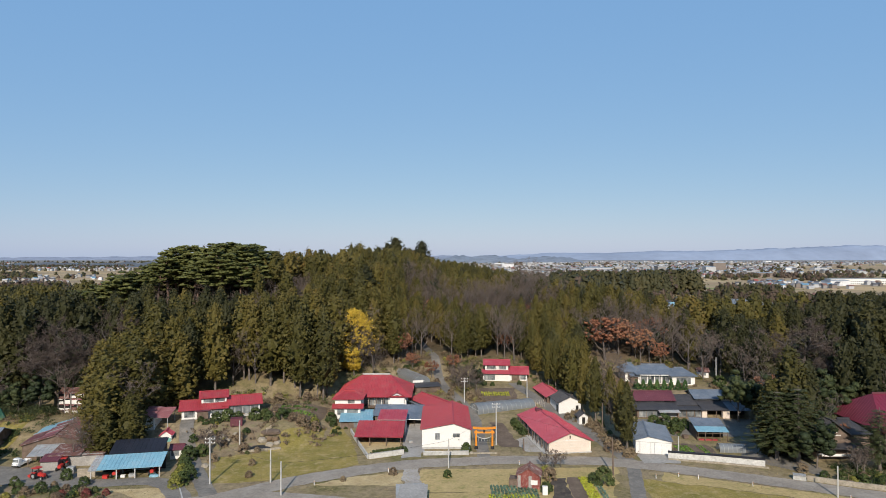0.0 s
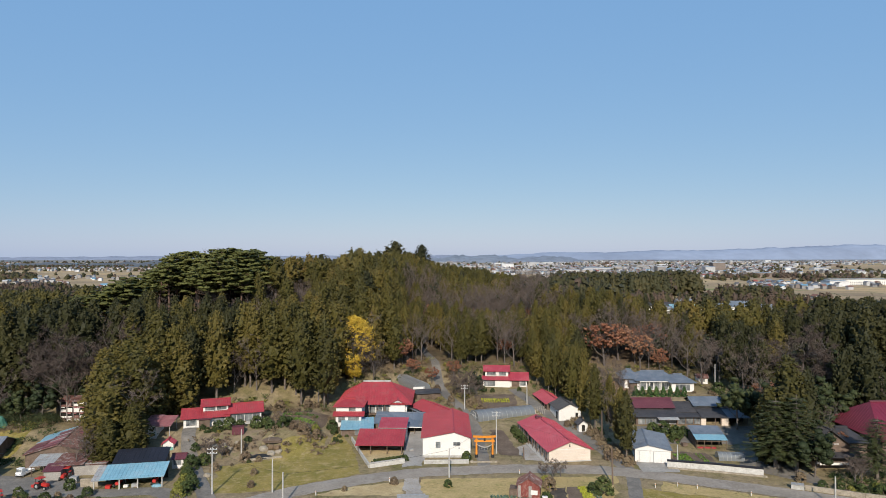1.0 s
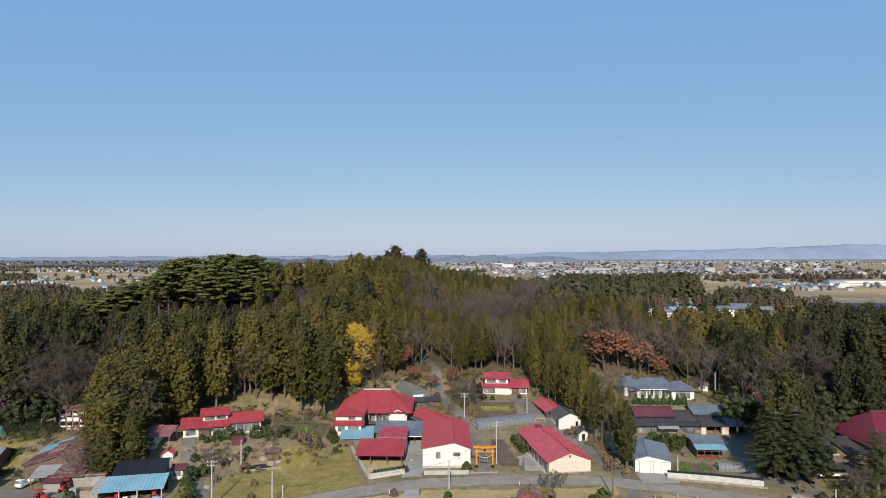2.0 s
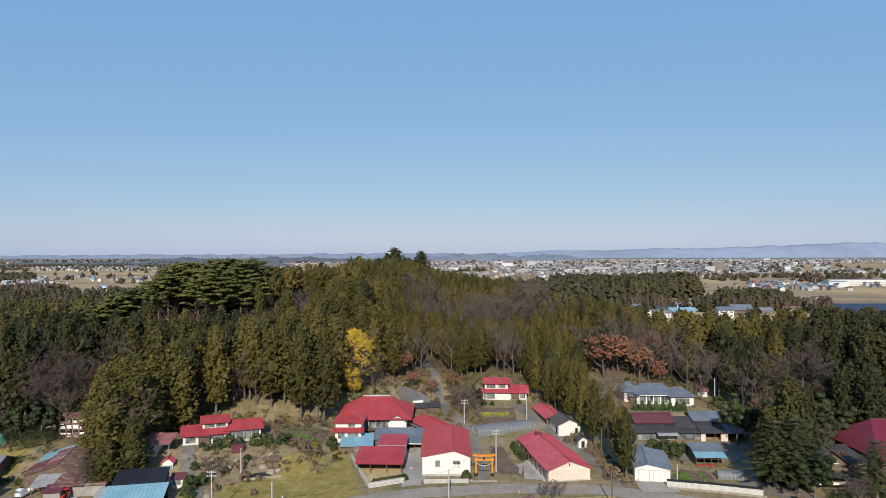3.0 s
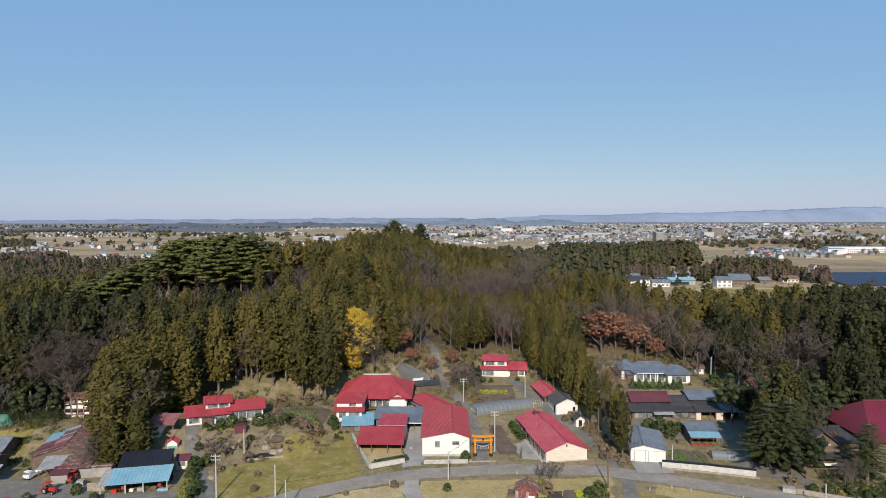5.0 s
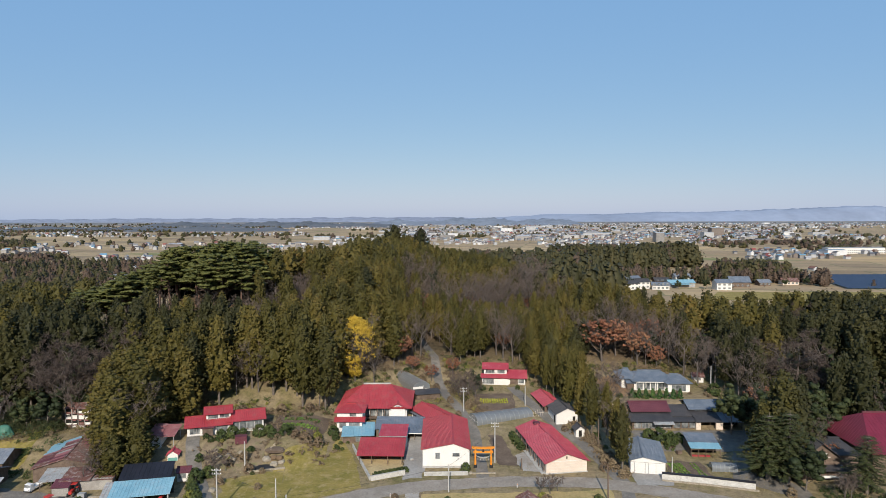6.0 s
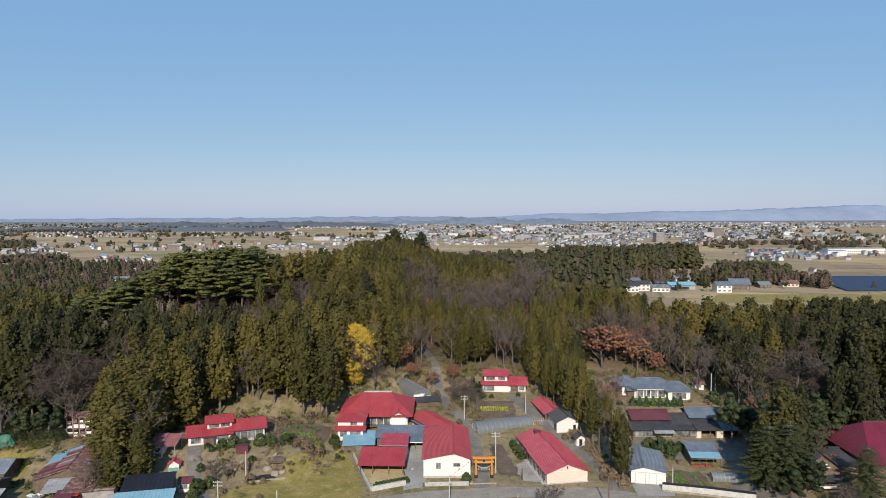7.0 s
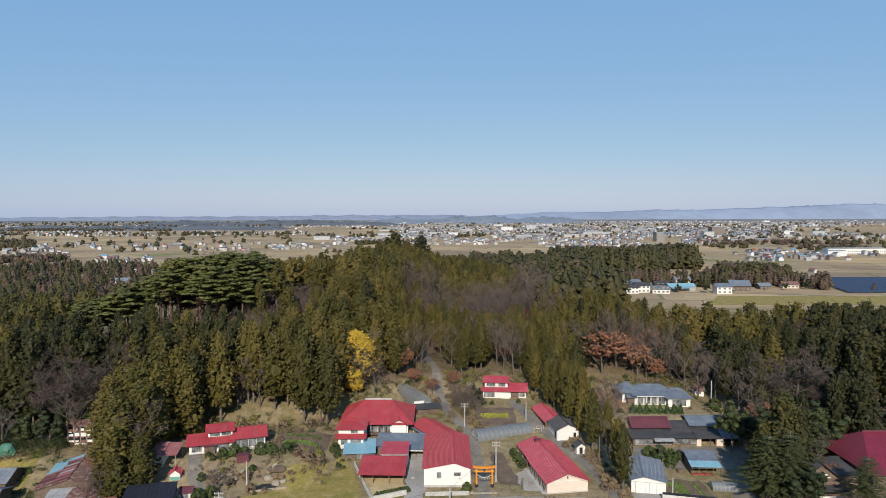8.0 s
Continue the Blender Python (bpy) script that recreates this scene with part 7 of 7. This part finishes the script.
for x, y, s in ((21.5, 125.6, 0.75), (23.2, 126.8, 0.6), (19.6, 126.2, 0.6), (-51.0, 138.4, 0.9), (-50, 136, 0.8), (-47.6, 137.4, 0.7)):
    plant("plum", x, y, s)
for k in range(9):
    plant("shrub", -14.4 + 0.78 * k, 133.7 + 0.36 * k, 0.85, wide=1.0, label="clipped dark hedge bush along the yard wall")

# loose planting of the western garden and along the edges
grng = random.Random(5)
for x0, x1, y0, y1, n, kinds in ((-55, -37, 133.5, 147, 18, ("shrub", "dry_shrub", "dry_shrub", "yellow_shrub")), (-33, -23, 149, 157, 9, ("dry_shrub", "shrub", "shrub")), (-84, -58, 104, 114, 22, ("dry_shrub", "shrub", "yellow_shrub")), (66, 94, 113, 122, 18, ("shrub", "dry_shrub", "yellow_shrub")), (-60, -30, 164, 171, 12, ("dry_shrub", "dry_shrub", "shrub")), (3, 8, 174, 196, 14, ("dry_shrub", "dry_shrub", "shrub")), (35.5, 39, 131, 158, 16, ("dry_shrub", "shrub", "dry_shrub")), (-12, 4, 186, 204, 16, ("dry_shrub", "shrub")), (44, 80, 172, 178, 14, ("dry_shrub", "shrub")), (48, 60, 148, 156, 12, ("shrub", "yellow_shrub", "dry_shrub"))):
    for _ in range(n):
        x, y = grng.uniform(x0, x1), grng.uniform(y0, y1)
        near = False
        for pts, w in PATHS:
            for (ax, ay), (bx, by) in zip(pts, pts[1:]):
                dx, dy = bx - ax, by - ay
                t = min(1, max(0, ((x - ax) * dx + (y - ay) * dy) / (dx * dx + dy * dy)))
                near = near or math.hypot(x - ax - t * dx, y - ay - t * dy) < w / 2 + 0.7
        if not near:
            plant(grng.choice(kinds), x, y, grng.uniform(0.35, 0.8), wide=grng.uniform(0.9, 1.7))


def weeds(n, seed):
    """Tufts of dry and green grass over the village ground."""
    r = np.random.default_rng(seed)
    x, y = r.uniform(-115, 100, n), r.uniform(100, 215, n)
    dens = np.array([noise.noise(Vector((a * 0.11, c * 0.11, 2.0))) for a, c in zip(x, y)])
    ok = (dens > -0.12) & (np.abs(x) < 10 + 0.72 * y)
    for pts, w in PATHS:
        for (ax, ay), (bx, by) in zip(pts, pts[1:]):
            dx, dy = bx - ax, by - ay
            t = np.clip(((x - ax) * dx + (y - ay) * dy) / (dx * dx + dy * dy), 0, 1)
            ok &= np.hypot(x - ax - t * dx, y - ay - t * dy) > w / 2 + 0.2
    for x0, x1, y0, y1 in ((-9.5, 6.5, 132, 175), (-19, -8, 136, 160), (19, 33, 135, 160), (40, 48.5, 129, 148), (-98, -66, 118, 131), (-67, -52, 119, 131), (19, 29, 109, 121), (47, 78, 147, 172), (-30, -8, 154, 182), (8, 24, 160, 170), (12, 18, 139, 158)):
        ok &= ~((x > x0) & (x < x1) & (y > y0) & (y < y1))
    x, y = x[ok], y[ok]
    c = np.stack([x, y, height(x, y) + 0.05], 1)
    cr = spray(r, c, np.tile(np.array([[0, 0, 0.9]]), (len(c), 1)), 4, r.uniform(0.05, 0.13, len(c)))
    tagged(new("grass", tri_mesh("grass", cr[0], cr[1], [M["weeds"]], cr[2])), "tufts of dry tan and green grass", "grass", "", "stuff")


weeds(46000, 4)


def brush(name, spots, material, label, seed, tall=1.0):
    """Unkempt undergrowth: loose clumps of leaves and dry stems."""
    r = np.random.default_rng(seed)
    parts_ = []
    for x, y, w in spots:
        z = hz(x, y)
        m = int(5 + 5 * w)
        c = np.stack([x + r.normal(0, 0.5 * w, m), y + r.normal(0, 0.5 * w, m), z + r.uniform(0.1, 0.75, m) * w * tall], 1)
        parts_.append(spray(r, c, c - np.array([x, y, z - 0.4]), 9, 0.24, 0.0, 0.34 * w))
    v, f, t = join(parts_)
    tagged(new(name, tri_mesh(name, v, f, [material], t)), label, "undergrowth", "", "stuff")


brng = np.random.default_rng(31)
edge_spots = []
while len(edge_spots) < 620:
    x = brng.uniform(-118, 112)
    y = wood_edge(x) + brng.uniform(-5.5, 4.0)
    if -50 < x < -20 and brng.random() < 0.5 or -4.5 < x < 1.5:
        continue
    edge_spots.append((x, y, brng.uniform(0.5, 1.5)))
brush("undergrowth", edge_spots[:330], M["dry_shrub"], "brown withered undergrowth along the edge of the wood", 32)
brush("undergrowth", edge_spots[330:480], M["shrub"], "dark green undergrowth along the edge of the wood", 33)
brush("undergrowth", edge_spots[480:], M["yellow_shrub"], "yellow-green scrub along the edge of the wood", 34)
lane_spots = [(brng.choice([-1, 1]) * brng.uniform(2.4, 6.5) + float(np.interp(y, [160, 172, 184, 198, 214], [8, 5, 1, -1.5, -2.4])), y, brng.uniform(0.5, 1.5)) for y in brng.uniform(172, 216, 120)]
brush("lane_scrub", lane_spots[:80], M["dry_shrub"], "dry brown scrub beside the lane to the hill", 35)
brush("lane_scrub", lane_spots[80:], M["yellow_shrub"], "yellow-green scrub beside the lane to the hill", 36)
brush("garden_scrub", [(brng.uniform(-56, -25), brng.uniform(140, 166), brng.uniform(0.4, 1.0)) for _ in range(110)], M["dry_shrub"], "grey-brown garden scrub behind the meadow", 37)
brush("bank_scrub", [(float(np.interp(k, [0, 1], [33.5, 39.5])) + brng.normal(0, 0.9), float(np.interp(k, [0, 1], [168, 133])), brng.uniform(0.5, 1.1)) for k in brng.uniform(0, 1, 90)], M["dry_shrub"], "brown scrub on the bank beside the lane", 38)
brush("farm_scrub", [(brng.uniform(76, 92), brng.uniform(116, 128), brng.uniform(0.5, 1.2)) for _ in range(70)], M["shrub"], "rough green scrub round the farm wall", 39)
brush("bamboo_scrub", [(brng.uniform(-122, -93), brng.uniform(150, 157), brng.uniform(1.3, 2.2)) for _ in range(120)], M["broadleaf"], "dense dark bamboo and evergreen scrub at the foot of the wood", 41, 1.4)
brush("yard_scrub", [(brng.uniform(-100, -72), brng.uniform(130, 150), brng.uniform(0.5, 1.3)) for _ in range(60)], M["shrub"], "rough scrub behind the rusty sheds", 40)

# ---- the plain, the town and the hills beyond ----
frng = np.random.default_rng(21)


def at_view(col, d):
    """A place on the plain at depth d, for a bearing given as the share of the view's half width."""
    return col * 0.6885 * d, d


def far_house(name, x, y, rot, w, dp, eave, rise, wall, roof, label, floors=2):
    b_ = place(name, x, y, rot, label, "house", 0.0)
    gable(b_, -w / 2, w / 2, 0, dp, eave, rise, wall, roof, 0.7, seam=0.9)
    n = max(2, int(w / 3))
    for fl in range(floors):
        for k in range(n):
            u = -w / 2 + (k + 0.5) * w / n
            window(b_, u - 0.8, u + 0.8, 0.8 + 2.7 * fl, 2.0 + 2.7 * fl, 0, panes=2)
    return b_


far_house("far_farmhouse", 206, 466, 0, 11, 8.5, 5.6, 2.0, W, M["slate_roof"], "white two-storey farmhouse with a dark roof beyond the wood")
far_house("far_farmhouse", 226, 484, -6, 14.5, 10, 4.2, 3.6, M["wood"], M["slate_roof"], "large farmhouse with a steep blue-grey roof beyond the wood", 1)
far_house("far_farmhouse", 250, 494, 4, 9, 7, 2.8, 1.8, M["wood"], M["grey_roof"], "low farm building with a grey roof", 1)
far_house("far_farmhouse", 273, 500, -4, 12, 8, 3.0, 2.0, M["cream_wall"], M["rust_roof"], "low house with a brown roof", 1)
b = place("far_blue_shed", 183, 484, 3, "long shed with pale sky-blue roofs", "shed", 0.0)
gable(b, -11, 9, 0, 9, 3.6, 1.8, M["zinc_roof"], M["blue_roof"], 0.5, seam=0.9)
mono(b, -10.5, 4, -4, 0.2, 2.6, 3.2, M["blue_roof"], 0.9, "lean_to_roof")
for spec in ((150, 476, 8, 10, 8, 5.4, 1.9, W, M["dark_roof"], "white two-storey house with a dark roof"), (161, 470, -12, 12, 8, 3.4, 1.8, W, M["slate_roof"], "white bungalow with a blue-grey roof"), (139, 470, 10, 12, 8, 4.8, 1.9, W, M["dark_roof"], "white house with a dark roof"), (171, 496, 0, 11, 8, 4.0, 2.0, M["wood"], M["dark_roof"], "dark house with a dark roof"), (152, 505, 20, 12, 8, 4.5, 2.0, M["cream_wall"], M["slate_roof"], "cream house with a slate-blue roof"), (106, 462, 5, 11, 8, 4.2, 1.8, W, M["dark_roof"], "white house with a dark roof"), (196, 520, 0, 12, 9, 5.0, 2.0, W, M["grey_roof"], "white house with a grey roof"),
             (-262, 520, 0, 12, 9, 5.0, 2.0, W, M["grey_roof"], "white house with a grey roof on the plain"), (-330, 500, 0, 12, 9, 4.0, 2.0, W, M["dark_roof"], "white house with a dark roof on the plain")):
    far_house("far_house", *spec)

far_house("school_building", 573, 885, 3, 82, 14, 8.0, 0.8, W, M["zinc_roof"], "long white two-storey building with rows of windows")
for xx, yy, ss_ in ((143, 482, 0.9), (156, 490, 0.7), (166, 480, 0.6), (176, 476, 0.8), (196, 474, 1.0), (214, 470, 0.7), (216, 486, 0.9), (242, 480, 0.7), (262, 488, 0.8), (282, 494, 0.9), (133, 478, 0.8), (190, 505, 0.9), (236, 500, 0.8), (160, 500, 0.9)):
    plant("broadleaf" if ss_ > 0.75 else "plum", xx, yy, ss_ * 0.8, z=0.0)
solar = place("solar_farm", 300, 470, 0, "field of tilted dark-blue solar panels on posts", "solar farm", 0.0)
for k in range(16):
    y0 = 6.0 * k
    x0, x1 = -1 + 1.6 * k, 150 + 5 * k
    bm = bmesh.new()
    nseg = 22
    for i in range(nseg):
        u0, u1 = x0 + (x1 - x0) * i / nseg, x0 + (x1 - x0) * (i + 1) / nseg - 0.25
        slab(bm, ((u0, y0, 0.8), (u1, y0, 0.8), (u1, y0 + 3.6, 2.2), (u0, y0 + 3.6, 2.2)), 0.06, 0)
    tagged(part("panel", bm, M["solar"], solar), kind="stuff")


def block_town():
    """Houses of the plain: one joined stock of small gabled buildings."""
    vs, fs, mi = [], [], []

    def add(x, y, w, dp, eave, rise, rot, roof):
        ca, sa = math.cos(rot), math.sin(rot)
        o = len(vs)
        o_ = 0.4
        loc = [(-w / 2, -dp / 2, 0), (w / 2, -dp / 2, 0), (w / 2, dp / 2, 0), (-w / 2, dp / 2, 0), (-w / 2, -dp / 2, eave), (w / 2, -dp / 2, eave), (w / 2, dp / 2, eave), (-w / 2, dp / 2, eave), (-w / 2, 0, eave + rise), (w / 2, 0, eave + rise)]
        for a, c, z in loc:
            vs.append((a * ca - c * sa + x, a * sa + c * ca + y, z))
        for f in ((0, 1, 5), (0, 5, 4), (1, 2, 6), (1, 6, 5), (2, 3, 7), (2, 7, 6), (3, 0, 4), (3, 4, 7), (4, 8, 7), (5, 6, 9)):
            fs.append(tuple(o + i for i in f))
            mi.append(0)
        r = len(vs)
        w2, d2, dz = w / 2 + o_, dp / 2 + o_, rise * o_ / (dp / 2)
        for a, c, z in ((-w2, -d2, eave - dz + 0.1), (w2, -d2, eave - dz + 0.1), (w2, 0, eave + rise + 0.12), (-w2, 0, eave + rise + 0.12), (w2, d2, eave - dz + 0.1), (-w2, d2, eave - dz + 0.1)):
            vs.append((a * ca - c * sa + x, a * sa + c * ca + y, z))
        for f in ((0, 1, 2), (0, 2, 3), (4, 5, 3), (4, 3, 2)):
            fs.append(tuple(r + i for i in f))
            mi.append(roof)
    # bearing range, depth range, how many
    for c0, c1, d0, d1, n in ((-0.25, 0.62, 1150, 1500, 900), (-0.10, 0.75, 1500, 2300, 2600), (-0.3, 1.0, 2300, 3600, 2600), (0.2, 1.02, 1350, 1600, 260), (-1.0, -0.3, 1560, 1950, 330), (-1.0, -0.3, 2150, 2800, 420), (-0.92, -0.25, 1000, 1200, 160), (-0.82, -0.66, 740, 880, 20), (-1.0, -0.85, 900, 1050, 30), (0.55, 1.0, 800, 900, 30), (0.69, 0.92, 760, 960, 60), (0.22, 0.5, 1020, 1120, 60), (-0.72, -0.62, 620, 700, 10), (0.55, 0.85, 620, 700, 5)):
        for _ in range(n):
            c = frng.uniform(c0, c1)
            d = frng.uniform(d0, d1)
            if noise.noise(Vector((c * 9, d * 0.006, 1.0))) < -0.12:
                continue
            x, y = at_view(c, d)
            add(x, y, frng.uniform(4.5, 8), frng.uniform(4, 6), frng.choice([2.4, 3.6, 4.4]), frng.uniform(1.0, 1.9), frng.choice([0, 0.22, 1.57, 1.79]) + frng.normal(0, 0.06), 1)
    for _ in range(190):
        c, d = frng.uniform(-0.15, 0.95), frng.uniform(1350, 3300)
        x, y = at_view(c, d)
        add(x, y, frng.uniform(14, 40), frng.uniform(10, 18), frng.uniform(4, 8), 0.6, 0.22, 2)
    for c, d, w, h in ((0.35, 1554, 72, 9), (0.146, 1900, 34, 13), (0.62, 1500, 30, 22), (0.60, 1420, 22, 14), (0.20, 2000, 30, 16), (0.49, 1260, 16, 18), (0.72, 1210, 34, 7), (0.885, 860, 26, 7), (0.66, 1180, 24, 7), (-0.60, 1080, 22, 6), (-0.27, 1380, 34, 7)):
        x, y = at_view(c, d)
        add(x, y, w, 20, h, 0.8, 0.05, 2)
    me = tri_mesh("town", np.array(vs), np.array(fs), [M["town_wall"], M["town_roof"], M["town_flat"]], None, np.array(mi), True)
    tagged(new("town_houses", me), "distant town of pale houses with dark and blue roofs", "town", "", "stuff")


block_town()


def far_woods():
    """Copses and belts of trees on the plain."""
    low = [cedar_shape(80 + i, 14.0, 3.2, 0.1, 3, 6, 22, 1.05, 0.5, 8)[0] for i in range(5)]
    coarse = [cedar_shape(90 + i, 8.5, 4.0, 0.0, 3, 6, 6, 1.9, 0.5, 0)[0] for i in range(5)]
    out = {"far_leaf": [], "far_bare": []}

    def add(x, y, s, kind):
        v, f, t = (low if y < 740 else coarse)[int(frng.integers(0, 5))]
        a = frng.uniform(0, 6.28)
        g = s * frng.uniform(1.05, 1.55)
        ca, sa = math.cos(a) * g, math.sin(a) * g
        w = np.stack([v[:, 0] * ca - v[:, 1] * sa + x, v[:, 0] * sa + v[:, 1] * ca + y, v[:, 2] * s + hz(x, y)], 1)
        out[kind].append((w, f, t + frng.uniform(0, 0.4)))
    for x0, x1, y0, y1, n, s, brown in ((112, 215, 600, 660, 330, 1.65, 0.06), (214, 268, 660, 710, 120, 1.65, 0.05), (236, 290, 524, 566, 150, 1.1, 0.3), (14, 118, 400, 610, 460, 1.6, 0.08), (-330, -200, 430, 520, 130, 0.8, 0.4), (-430, -260, 470, 680, 300, 0.85, 0.4), (-300, -190, 280, 430, 150, 0.95, 0.35), (-560, -480, 760, 830, 90, 1.0, 0.8), (-290, -180, 640, 690, 46, 0.9, 0.5), (-120, -80, 690, 720, 16, 0.9, 0.4), (112, 190, 540, 560, 26, 0.7, 0.6), (60, 140, 500, 560, 40, 0.9, 0.5), (287, 300, 488, 502, 14, 0.9, 1.0), (112, 250, 505, 560, 130, 0.8, 0.6), (236, 292, 505, 530, 50, 0.75, 0.8), (560, 640, 940, 990, 60, 1.0, 0.6), (500, 760, 1130, 1200, 90, 1.0, 0.7), (320, 340, 470, 480, 4, 0.5, 0.5),
                                            (128, 134, 560, 566, 2, 1.3, 0), (205, 212, 512, 518, 3, 0.8, 0), (-160, -60, 1160, 1200, 50, 1.0, 0.1)):
        for _ in range(n):
            add(frng.uniform(x0, x1), frng.uniform(y0, y1), s * frng.uniform(0.75, 1.15), "far_bare" if frng.random() < brown else "far_leaf")
    for c0, c1, d0, d1, n in ((-1.0, -0.60, 1950, 2150, 420), (-0.62, -0.5, 1640, 1700, 60), (-1.0, -0.92, 1050, 1300, 90), (-1.0, -0.3, 2500, 2700, 360), (-1.0, -0.2, 2750, 3500, 420), (-0.2, 0.95, 1500, 2800, 420), (-0.3, 0.1, 1480, 1560, 90), (-0.1, 0.9, 1300, 3000, 320), (0.55, 1.02, 1000, 1600, 160), (-1.0, 0.0, 900, 1800, 190), (-1.0, -0.3, 1600, 1760, 150)):
        for _ in range(n):
            x, y = at_view(frng.uniform(c0, c1), frng.uniform(d0, d1))
            if noise.noise(Vector((x * 0.012, y * 0.012, 4.0))) > -0.05:
                add(x, y, frng.uniform(0.6, 1.2), "far_bare" if frng.random() < 0.3 else "far_leaf")
    for kind, nm, lab in (("far_leaf", "far_woods", "belts and copses of dark trees on the plain"), ("far_bare", "far_bare_woods", "brown leafless copses on the plain")):
        v, f, t = join(out[kind])
        tagged(new(nm, tri_mesh(nm, v, f, [M[kind]], t)), lab, "woods", "", "stuff")


far_woods()


def ridge(name, c0, c1, d, tops, rough, material, label, depth=260, seed=0, fold=3.0):
    """A range of hills across the view: tops gives heights at even steps between the two bearings."""
    n = 220
    rows = []
    xs = np.linspace(c0, c1, n)
    hgt = np.interp(np.linspace(0, 1, n), np.linspace(0, 1, len(tops)), tops)
    prof = ((0, 0.0), (0.3, 0.55), (0.62, 0.9), (0.8, 1.0), (1.0, 0.6), (1.3, 0.0))
    vs, fs = [], []
    for p, k in prof:
        for i in range(n):
            x, y = at_view(xs[i], d)
            z = hgt[i] * k * (1 + rough * noise.noise(Vector((xs[i] * 26, p * fold, seed))) + rough * 0.5 * noise.noise(Vector((xs[i] * 90, p * 2 * fold, seed + 7))))
            e = min(1.0, min(i, n - 1 - i) / 10)
            vs.append((x, y + depth * p, max(z * e, 0) - 0.5))
    for j in range(len(prof) - 1):
        for i in range(n - 1):
            fs.append((j * n + i, j * n + i + 1, (j + 1) * n + i + 1, (j + 1) * n + i))
    tagged(new(name, mesh_from(name, vs, fs, material, True)), label, "hills", "", "structure")


# no air between: the ridges carry their haze as blue surface colour
ridge("backdrop_west_ridge", -1.06, -0.36, 2050, [9, 13, 10, 14, 9, 13, 10, 6], 0.6, M["hazed_wood"], "low wooded ridge across the plain, coloured blue-grey for haze", 200, 1)
ridge("backdrop_middle_ridge", -0.72, -0.1, 2600, [12, 20, 12, 24, 18, 13, 16], 0.6, M["hazed_wood"], "low wooded ridge behind the fields, coloured blue-grey for haze", 220, 2)
ridge("backdrop_town_hills", -0.18, 0.34, 3000, [14, 26, 16, 30, 34, 20, 30, 14], 0.6, M["hazed_hill"], "wooded hills behind the town, haze put into their colour", 240, 3)
ridge("backdrop_far_west", -1.1, 0.1, 4300, [18, 22, 26, 24, 30, 32, 30], 0.25, M["haze_hill"], "hills on the horizon, coloured pale blue for haze", 300, 4, 0.2)
ridge("backdrop_east_range", 0.02, 1.12, 4350, [18, 30, 52, 50, 64, 66, 78, 92, 106, 104], 0.10, M["haze_range"], "mountain range on the horizon, coloured blue for haze", 400, 5, 0.02)

drape("ground_east_meadow", [(172, 412), (345, 412), (372, 452), (196, 455)], M["meadow"], 0.05, "yellow-green meadow between the wood and the far farms", "meadow")
